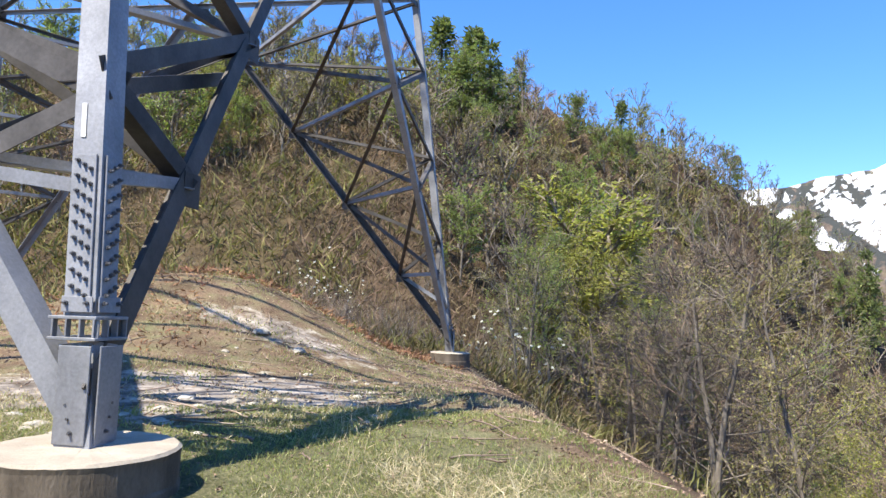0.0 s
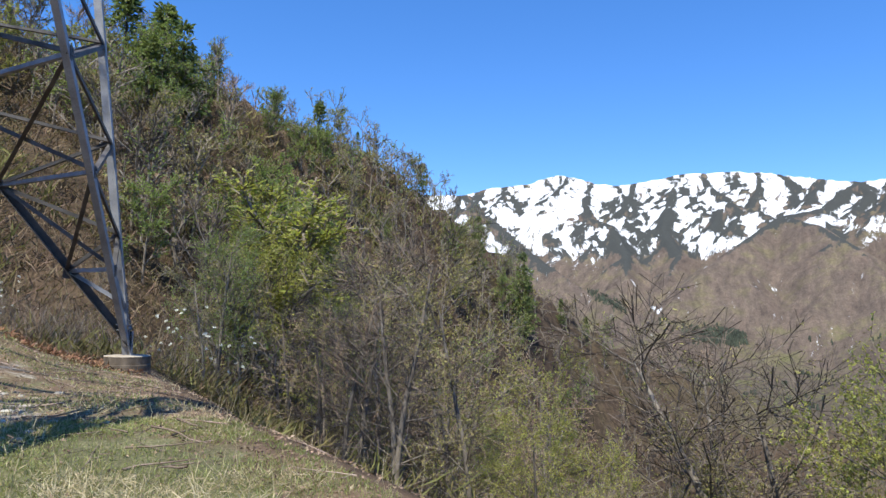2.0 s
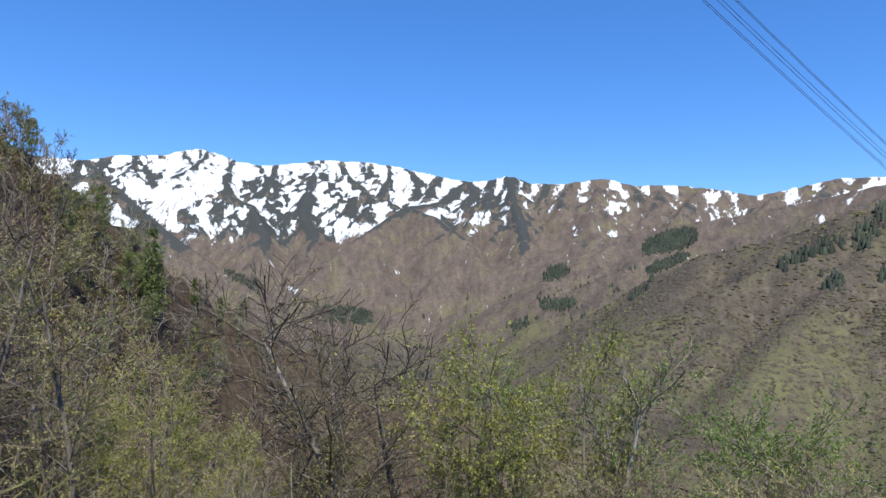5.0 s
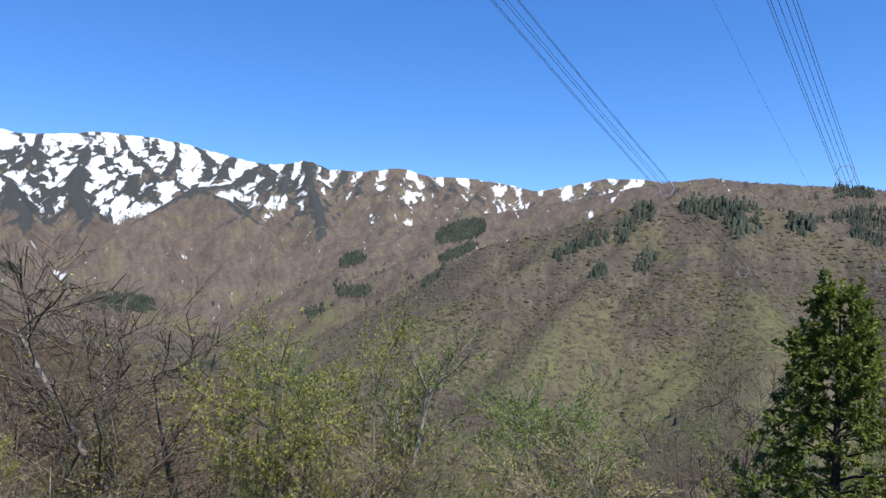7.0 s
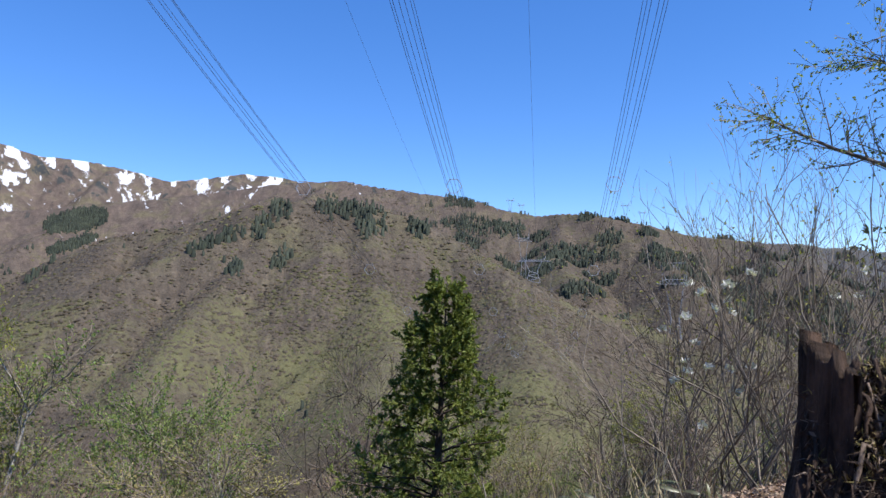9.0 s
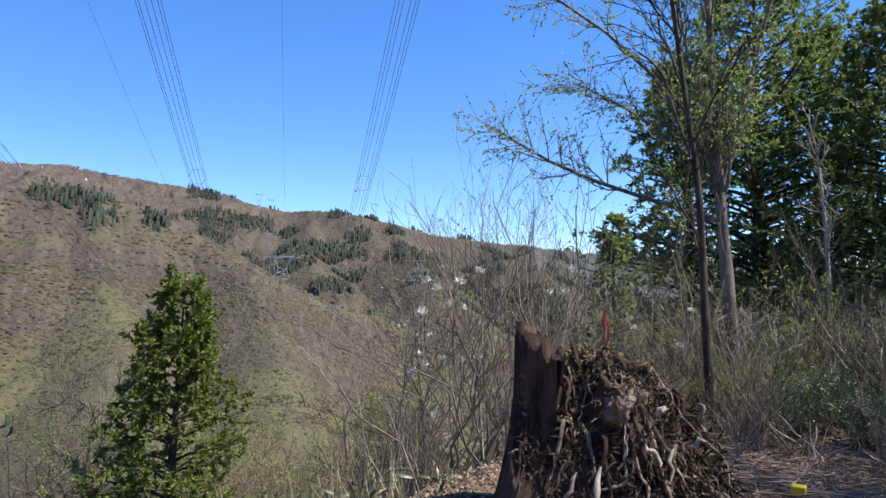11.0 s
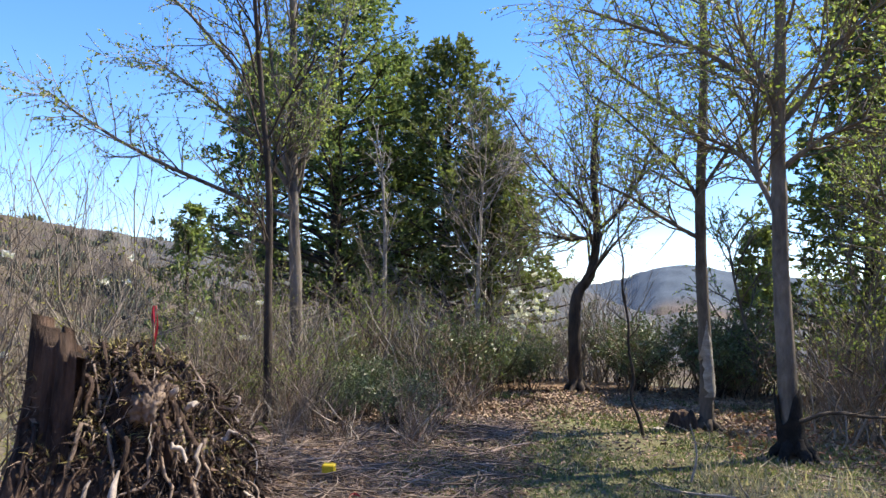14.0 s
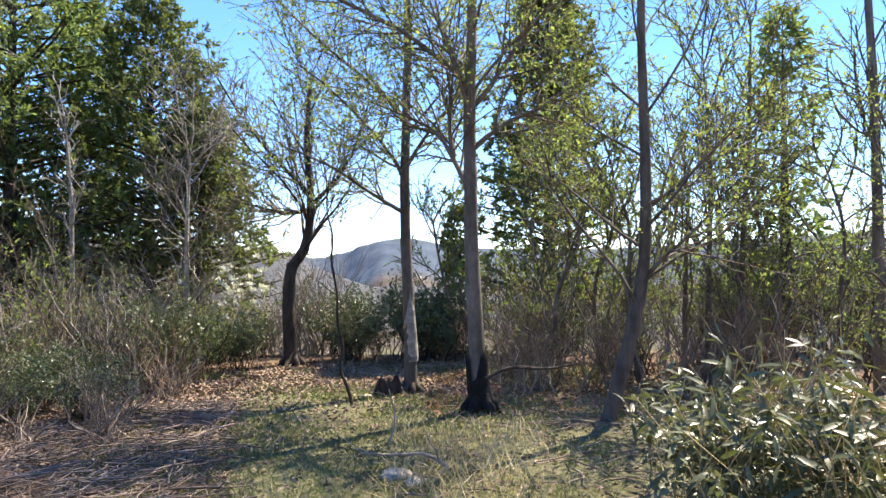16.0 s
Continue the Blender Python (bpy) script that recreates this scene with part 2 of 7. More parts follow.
def hillside():
    """Grass, litter, forest floor, far woods and old snow, mixed by the weights kept on the sheet."""
    m, nt, bsdf, out = nodes_of("hillside")
    co = nt.nodes.new("ShaderNodeTexCoord").outputs["Object"]

    def weight(name):
        n = nt.nodes.new("ShaderNodeAttribute")
        n.attribute_name = name
        return n.outputs["Fac"]

    fine, mid, coarse = noise_node(nt, co, 22, 6, 0.7), noise_node(nt, co, 1.6, 5, 0.65), noise_node(nt, co, 0.05, 6, 0.65)
    fall = nt.nodes.new("ShaderNodeAttribute")
    fall.attribute_name = "fall"
    wide, streak = noise_node(nt, co, 0.009, 8, 0.7), noise_node(nt, fall.outputs["Vector"], 0.02, 8, 0.7)
    litter = ramp_node(nt, fine, ((0.3, (0.09, 0.06, 0.04)), (0.52, (0.2, 0.14, 0.095)), (0.72, (0.4, 0.31, 0.22))))
    grass = ramp_node(nt, fine, ((0.3, (0.065, 0.068, 0.034)), (0.5, (0.125, 0.126, 0.065)), (0.7, (0.27, 0.24, 0.155))))
    soil = ramp_node(nt, mid, ((0.3, (0.15, 0.128, 0.108)), (0.7, (0.42, 0.375, 0.33))))
    forest = ramp_node(nt, coarse, ((0.3, (0.065, 0.046, 0.034)), (0.5, (0.095, 0.068, 0.048)), (0.7, (0.10, 0.082, 0.046))))
    forest = mix_node(nt, 0.85, forest, ramp_node(nt, noise_node(nt, co, 0.5, 6, 0.8), ((0.35, (0.25, 0.25, 0.25)), (0.62, (1.2, 1.15, 1.05)))), "MULTIPLY")
    far = ramp_node(nt, wide, ((0.34, (0.089, 0.072, 0.056)), (0.5, (0.114, 0.094, 0.071)), (0.62, (0.12, 0.107, 0.064))))
    far = mix_node(nt, 0.6, far, ramp_node(nt, noise_node(nt, co, 0.07, 5, 0.75), ((0.3, (0.55, 0.55, 0.55)), (0.7, (1.3, 1.3, 1.3)))), "MULTIPLY")
    far = mix_node(nt, 0.7, far, ramp_node(nt, noise_node(nt, co, 0.28, 5, 0.8, (1, 1, 0.35)), ((0.32, (0.5, 0.5, 0.52)), (0.68, (1.4, 1.38, 1.34)))), "MULTIPLY")
    far = mix_node(nt, 0.8, far, ramp_node(nt, noise_node(nt, fall.outputs["Vector"], 0.03, 7, 0.72), ((0.32, (0.55, 0.56, 0.6)), (0.5, (0.95, 0.95, 0.95)), (0.68, (1.35, 1.3, 1.25)))), "MULTIPLY")
    green = mix_node(nt, 0.5, (0.128, 0.122, 0.06), ramp_node(nt, coarse, ((0.3, (0.7, 0.7, 0.7)), (0.7, (1.25, 1.25, 1.2)))), "MULTIPLY")

    def masked(name, noise, gain, lo, hi):
        s = math_node(nt, "ADD", weight(name), math_node(nt, "MULTIPLY", math_node(nt, "SUBTRACT", noise, 0.5), gain))
        r = nt.nodes.new("ShaderNodeMapRange")
        r.inputs["From Min"].default_value, r.inputs["From Max"].default_value = lo, hi
        nt.links.new(s, r.inputs["Value"])
        return r.outputs[0]

    col = mix_node(nt, masked("grass", mid, 1.4, 0.35, 0.7), litter, grass)
    col = mix_node(nt, masked("soil", mid, 1.2, 0.4, 0.65), col, soil)
    col = mix_node(nt, 0.9, col, ramp_node(nt, noise_node(nt, co, 0.8, 7, 0.75), ((0.34, (0.38, 0.37, 0.36)), (0.5, (0.92, 0.9, 0.88)), (0.66, (1.5, 1.45, 1.38)))), "MULTIPLY")
    col = mix_node(nt, weight("forest"), col, forest)
    # haze painted into the colour: hills turn paler and more mauve with distance
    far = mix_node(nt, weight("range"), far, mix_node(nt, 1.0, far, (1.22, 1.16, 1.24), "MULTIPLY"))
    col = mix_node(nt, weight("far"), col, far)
    col = mix_node(nt, masked("green", wide, 2.6, 0.42, 0.95), col, green)
    col = mix_node(nt, masked("dark", noise_node(nt, fall.outputs["Vector"], 0.02, 8, 0.68, (1, 1, 1.6)), 3.2, 0.44, 0.64), col, (0.052, 0.055, 0.052))
    # blue-grey in this far forest colour imitates haze over the southern hills
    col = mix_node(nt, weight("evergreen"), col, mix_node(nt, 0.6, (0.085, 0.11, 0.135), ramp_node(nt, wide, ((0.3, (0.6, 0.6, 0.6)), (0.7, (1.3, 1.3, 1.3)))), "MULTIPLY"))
    snow = masked("snow", math_node(nt, "ADD", math_node(nt, "MULTIPLY", streak, 0.55), math_node(nt, "MULTIPLY", noise_node(nt, fall.outputs["Vector"], 0.045, 9, 0.78), 0.45)), 4.3, 0.42, 0.56)
    col = mix_node(nt, snow, col, (0.64, 0.655, 0.68))
    nt.links.new(col, bsdf.inputs["Base Color"])
    bsdf.inputs["Roughness"].default_value = 0.95
    bsdf.inputs["Specular IOR Level"].default_value = 0.1
    b1 = bump_node(nt, fine, 0.8, 0.03)
    b2 = nt.nodes.new("ShaderNodeBump")
    b2.inputs["Strength"].default_value, b2.inputs["Distance"].default_value = 0.6, 7.0
    hgt = math_node(nt, "MULTIPLY", noise_node(nt, co, 0.08, 5, 0.7), weight("far"))
    nt.links.new(hgt, b2.inputs["Height"])
    nt.links.new(b1, b2.inputs["Normal"])
    nt.links.new(b2.outputs[0], bsdf.inputs["Normal"])
    return m


HILLSIDE = hillside()


# ---- noise and terrain
def value_noise(x, y, seed=0):
    """Smooth lattice noise in -1..1 for arrays."""
    x, y = np.broadcast_arrays(np.asarray(x, float), np.asarray(y, float))
    xi, yi = np.floor(x).astype(np.int64), np.floor(y).astype(np.int64)
    fx, fy = x - xi, y - yi
    fx, fy = fx * fx * (3 - 2 * fx), fy * fy * (3 - 2 * fy)

    def corner(i, j):
        n = (i * 374761393 + j * 668265263 + seed * 974634777) & 0xFFFFFFFF
        n = ((n ^ (n >> 13)) * 1274126177) & 0xFFFFFFFF
        n = ((n ^ (n >> 16)) * 2246822519) & 0xFFFFFFFF
        return ((n ^ (n >> 15)) & 0xFFFF) / 32767.5 - 1

    top = corner(xi, yi) * (1 - fx) + corner(xi + 1, yi) * fx
    bottom = corner(xi, yi + 1) * (1 - fx) + corner(xi + 1, yi + 1) * fx
    return top * (1 - fy) + bottom * fy


def fbm(x, y, octaves=4, seed=0, ridged=False):
    total, amp, norm = 0.0, 1.0, 0.0
    for o in range(octaves):
        n = value_noise(np.asarray(x) * 2 ** o + 17.3 * o, np.asarray(y) * 2 ** o - 9.1 * o, seed + o)
        total = total + amp * (1 - 2 * np.abs(n) if ridged else n)
        norm += amp
        amp *= 0.5
    return total / norm


def smooth_curve(nodes, a, soft=1.0):
    """Soft interpolation through (angle, value) nodes, averaged a little so that no kink is left."""
    xs, ys = [n[0] for n in nodes], [n[1] for n in nodes]
    return sum(np.interp(a + d * soft, xs, ys) for d in (-2.0, -1.0, 0.0, 1.0, 2.0)) / 5


def smax(a, b, k):
    h = np.clip(0.5 + 0.5 * (a - b) / k, 0, 1)
    return b + (a - b) * h + k * h * (1 - h)


def smoothstep(a, b, x):
    t = np.clip((np.asarray(x, float) - a) / (b - a), 0, 1)
    return t * t * (3 - 2 * t)


# crests by bearing: (bearing, elevation seen, range)
FLANK = ((-110, 9, 140), (-60, 14, 130), (-35, 15.5, 120), (-15, 18.5, 115), (0, 18.8, 118), (8, 17.3, 128), (15, 14.2, 150), (20, 12.2, 170),
         (27, 7.6, 195), (32, 3.2, 215), (37, -1.2, 245), (47, -4.8, 300), (60, -9, 330), (75, -14, 360), (90, -22, 380))
SPUR = ((25, -6, 1700), (60, -5.4, 1500), (66.3, -1.4, 1380), (70.5, 1.8, 1300), (75.6, 4.1, 1230), (81.1, 5.2, 1180), (84.4, 6.6, 1120), (88, 7.2, 1100), (95, 7.1, 1080), (98, 6.3, 1060),
        (100.6, 5.2, 1040), (102.8, 4.2, 1020), (106.8, 1.7, 1000), (111, -0.3, 960), (116, -2, 900), (128, -6, 800), (150, -9, 620))
RIDGE = ((40, 0, 2800), (56, 2, 2700), (66, 5.2, 2800), (70.5, 5.8, 2750), (74.6, 6.6, 2700), (79, 7.2, 2650), (84, 8.2, 2600), (88, 8.9, 2550), (92.5, 9.2, 2500), (95.8, 8.7, 2400), (100.5, 8.2, 2300), (103.7, 7.7, 2250),
         (106.1, 6.95, 2200), (108.8, 6.5, 2150), (111.2, 6.75, 2050), (114.1, 6.5, 1950), (117.3, 5.8, 1900), (121.2, 4.8, 1900), (126.6, 4.1, 1900), (134.9, 3.2, 2000), (145, 2.4, 2000), (158, 1.8, 2100), (162.5, 1.6, 2150), (165.5, 0.5, 2200), (171, -1.5, 2300))
SNOW = ((-40, 9, 4300), (10, 9.6, 4300), (26.8, 10.1, 4300), (29.6, 10.8, 4300), (32.1, 10.9, 4280), (34, 11.75, 4300), (35.5, 11.6, 4280), (37.5, 11.0, 4220), (39.7, 10.8, 4200), (42, 11.1, 4200), (44.3, 11.5, 4200), (48, 11.5, 4200), (50, 11.3, 4180),
        (52, 10.9, 4120), (56.6, 10.1, 4000), (58.3, 10.2, 3960), (60.1, 10.6, 3900), (61.7, 9.9, 3950), (64.4, 9.9, 3950), (67.6, 10.3, 3900), (70.5, 9.5, 3900), (72.3, 9.6, 3900), (75.1, 9.3, 3950), (79.2, 8.5, 4000))
SNOW = SNOW + ((82, 8.9, 4050), (84, 9.35, 4100), (87.2, 9.35, 4100), (91, 8.6, 4150), (95, 8, 4200), (120, 3, 4300))
FAR = ((120, 1.0, 4300), (150, 1.2, 4300), (160, 1.3, 4300), (163.6, 1.4, 4300), (166.5, 0.9, 4400), (168.5, 1.3, 4200), (170, 1.9, 4000), (171.6, 2.4, 3800), (173.2, 2.6, 3800), (174.6, 2.55, 3800), (176.8, 2.1, 3800), (180, 1.7, 3800), (190, 1.6, 3800), (200, 2.2, 3800), (250, 5, 3500))
# side ridges that run down towards the valley: (bearing, elevation, range) from the top
BUTTRESSES = (((26.8, 10.0, 4280), (28.9, 8.2, 3900), (32.5, 5.2, 3400), (36.9, 2.1, 2900), (41.6, 0.0, 2500)), ((34.8, 11.5, 4270), (35.8, 8.7, 3900), (38.8, 7.6, 3600), (40.0, 5.4, 3300), (40.0, 3.1, 3000)),
              ((44.2, 11.3, 4190), (43.3, 9.2, 3850), (42.9, 7.2, 3550), (44.1, 5.2, 3250), (43.2, 3.0, 2950)), ((56.4, 10.0, 4000), (54.0, 8.3, 3700), (51.3, 7.9, 3350), (48.6, 6.0, 3000), (46.1, 4.0, 2750), (43.9, 1.9, 2550), (42.8, 0.2, 2400)),
              ((60.1, 10.5, 3890), (60.4, 8.5, 3600), (61.3, 5.4, 3150), (61.0, 2.5, 2800)), ((51.3, 7.9, 3350), (53.6, 7.2, 3100), (56.3, 5.3, 2850), (58.2, 2.5, 2600)), ((67.6, 10.2, 3890), (66.7, 7.1, 3400), (67.2, 4.8, 3050), (66.2, 1.3, 2650)),
              ((30.0, 10.6, 4280), (31.8, 8.6, 3950), (34.2, 6.4, 3600)), ((48.4, 11.3, 4180), (47.4, 9.2, 3850), (46.6, 7.4, 3550)), ((75.1, 9.2, 3940), (73.6, 7.2, 3400)), ((84.2, 9.2, 4080), (82.6, 7.4, 3600)))
SPURLETS = (((88.4, 7.0, 1090), (85.6, 3.2, 930), (82, -1, 780), (77, -8, 560)), ((98.2, 6.1, 1060), (101.5, 4.4, 1000), (105.5, 2.2, 900), (108, -2.0, 720), (108.5, -8, 520)), ((94.5, 6.9, 1080), (95.2, 1.5, 830), (97, -4, 640), (95, -12, 420)),
            ((75.6, 4.0, 1230), (73, 0.0, 950), (70, -6, 700)), ((81, 5.0, 1180), (78.6, 1.5, 950), (75, -4, 720)), ((111, 6.3, 2050), (110, 3.2, 1650), (112, 1.0, 1300)), ((117.3, 5.6, 1900), (118.6, 2.6, 1500), (121, 0.0, 1150)), ((128, 3.8, 1900), (130, 1.0, 1500)))


def crest(nodes, a, soft=1.0):
    el = smooth_curve([(n[0], n[1]) for n in nodes], a, soft)
    rr = smooth_curve([(n[0], n[2]) for n in nodes], a, soft)
    return rr, EYE + rr * np.tan(np.radians(el))


def edge_x(y):
    """East rim of the level ground."""
    return np.interp(y, (-60, -22, -14, -9, -4, 0, 3, 6, 8.5, 11, 13, 18, 27, 40), (14, 9.5, 8.4, 8.4, 6.0, 3.0, 2.3, 1.9, 1.6, 1.2, 1.1, 0.9, 0.9, 0.3))


def grow_ribs():
    """Ribs branching off the crests and side ridges down into the gullies: segments with their crossfall."""
    rr = random.Random(11)
    segs = []

    def rib(x, y, z, way, length, drop, cross, level):
        px, py, pz = x, y, z
        n = 3 if level < 2 else 2
        for k in range(n):
            way += rr.uniform(-0.28, 0.28)
            ln = length / n * rr.uniform(0.8, 1.2)
            qx, qy, qz = px + ln * math.sin(way), py + ln * math.cos(way), pz - ln * drop * rr.uniform(0.8, 1.25)
            segs.append((px, py, pz, qx, qy, qz, cross))
            if level < 2 and length > 130:
                for side in (-1, 1):
                    if rr.random() < 0.8:
                        rib(qx, qy, qz - 4, way + side * rr.uniform(0.6, 1.05), length * rr.uniform(0.34, 0.55), drop * 1.15, cross, level + 1)
            px, py, pz = qx, qy, qz

    for line, cross, size in [(b, 0.86, 210) for b in BUTTRESSES] + [(b, 0.62, 210) for b in SPURLETS]:
        pts = [(q * math.sin(radians(b)), q * math.cos(radians(b)), EYE + q * math.tan(radians(el))) for b, el, q in line]
        for (x0, y0, z0), (x1, y1, z1) in zip(pts, pts[1:]):
            segs.append((x0, y0, z0, x1, y1, z1, cross))
            ln = math.hypot(x1 - x0, y1 - y0)
            way = math.atan2(x1 - x0, y1 - y0)
            for k in range(max(1, int(ln / (size * 0.7)))):
                u = (k + rr.random()) / max(1, int(ln / (size * 0.7)))
                for side in (-1, 1):
                    rib(x0 + u * (x1 - x0), y0 + u * (y1 - y0), z0 + u * (z1 - z0) - 6, way + side * rr.uniform(0.55, 1.0), size * rr.uniform(0.6, 1.3), 0.66 if cross > 0.7 else 0.5, cross, 1)
    for nodes, b0, b1, step, length, drop, cross in ((SNOW, 22, 98, 2.1, 400, 0.52, 0.88), (RIDGE, 62, 160, 4.6, 420, 0.36, 0.55), (SPUR, 58, 122, 6.0, 360, 0.40, 0.58)):
        b = b0
        while b < b1:
            R, Z = crest(nodes, np.array(b), 0.25)
            R, Z = float(R), float(Z)
            rib(R * math.sin(radians(b)), R * math.cos(radians(b)), Z - 10, radians(b + 180 + rr.uniform(-25, 25)), length * rr.uniform(0.7, 1.3), drop, cross, 0)
            b += step * rr.uniform(0.7, 1.3)
    return segs


RIBS = grow_ribs()


def rib_heights(x, y, a, z):
    """Raise the sheet to the ribs; also the distance from the rib that carries each point."""
    best, off_best = np.full(len(x), -1e4), np.full(len(x), 120.0)
    order = np.argsort(a)
    sa = a[order]
    wob = 1 + 0.25 * fbm(x / 240, y / 240, 3, 91)
    for x0, y0, z0, x1, y1, z1, cross in RIBS:
        reach = (max(z0, z1) + 200) / cross * 0.6
        b0, b1 = math.degrees(math.atan2(x0, y0)), math.degrees(math.atan2(x1, y1))
        far = min(math.hypot(x0, y0), math.hypot(x1, y1))
        pad = math.degrees(min(reach, 420) / far)
        i, j = np.searchsorted(sa, (min(b0, b1) - pad, max(b0, b1) + pad))
        if i == j:
            continue
        k = order[i:j]
        px, py = x[k] - x0, y[k] - y0
        dx, dy = x1 - x0, y1 - y0
        u = np.clip((px * dx + py * dy) / (dx * dx + dy * dy), 0, 1)
        off = np.hypot(px - u * dx, py - u * dy)
        h = z0 + u * (z1 - z0) - cross * wob[k] * (np.sqrt(off * off + 220) - 14.8)
        up = h > best[k]
        best[k] = np.where(up, h, best[k])
        off_best[k] = np.where(up, off, off_best[k])
    return smax(z, best, 10), np.where(best > z - 25, off_best, 120.0)


def terrain(x, y):
    """Height, and the distance from the nearest rib on the far hills."""
    x, y = np.asarray(x, float), np.asarray(y, float)
    r = np.hypot(x, y) + 1e-6
    a = np.degrees(np.arctan2(x, y))
    a = np.where(a < -150, a + 360, a)
    # the level spur with its mound under the mast
    e = x - edge_x(y) + 0.5 * value_noise(x * 0.35, y * 0.35, 5)
    z = 0.06 * fbm(x * 0.4, y * 0.4, 4, 3) - 0.01 * x
    z = z - 0.024 * np.clip(-y - 2, 0, 14)
    z = z + 2.7 * np.exp(-(((x + 8.5) / 6.0) ** 2 + ((y - 25) / 6.0) ** 2))
    z = z - 0.75 * smoothstep(10, 27, y) * smoothstep(-7, 0.5, x)
    drop = 0.62 * (np.sqrt(np.clip(e, 0, None) ** 2 + 0.8) - 0.894)
    z = z - np.where(e > 0, drop, 0) - 0.35 * np.clip(-y - 17, 0, None)
    z = z + 1.2 * fbm(x * 0.05, y * 0.05, 3, 9) * smoothstep(6, 40, np.clip(e, 0, None))
    floor = -165 + 18 * fbm(x / 260, y / 260, 4, 21) + 0.012 * r
    z = smax(z, floor, 12)
    # wooded flank behind the mast
    R, Z = crest(FLANK, a)
    d = r - R
    f = Z - np.where(d < 0, -d * 0.62, d * 0.5) + 2.2 * fbm(x / 22, y / 22, 3, 31) * smoothstep(25, 60, r)
    z = smax(z, np.where(a < 130, f, -400), 3)
    off = np.full(z.shape, 120.0)
    if np.max(r) < 330:
        return z, off
    # far ranges
    for nodes, s1, s2, rough, lo, hi, k in ((SPUR, 0.62, 0.4, 4, 15, 160, 6), (RIDGE, 0.50, 0.4, 8, 38, 174, 14), (SNOW, 0.70, 0.4, 12, -60, 125, 14), (FAR, 0.25, 0.3, 14, 118, 255, 25)):
        R, Z = crest(nodes, a, 0.25)
        d = r - R
        Z = Z + 0.5 * rough * fbm(np.radians(a) * R / 90, 0 * a + 3, 3, 57)
        f = Z - np.where(d < 0, -d * s1, d * s2) + rough * fbm(x / 110, y / 110, 4, 61) * smoothstep(0, 60, np.abs(d))
        z = smax(z, np.where((a > lo) & (a < hi), f, -400), k)
    pick = (r > 330) & (a > 15) & (a < 170)
    if pick.any():
        zz, oo = rib_heights(x[pick], y[pick], a[pick], z[pick])
        z, off = z.copy(), off.copy()
        z[pick], off[pick] = zz + (1.5 + 4.0 * smoothstep(1500, 3000, r[pick])) * fbm(x[pick] / 45, y[pick] / 45, 3, 63), oo
    return z, off


def ground_z(x, y):
    return terrain(x, y)[0]


def gz(x, y):
    return float(ground_z(np.array([x]), np.array([y]))[0])


def polar(bearing, r):
    a = radians(bearing)
    return r * math.sin(a), r * math.cos(a)


FAR_GRID = {}


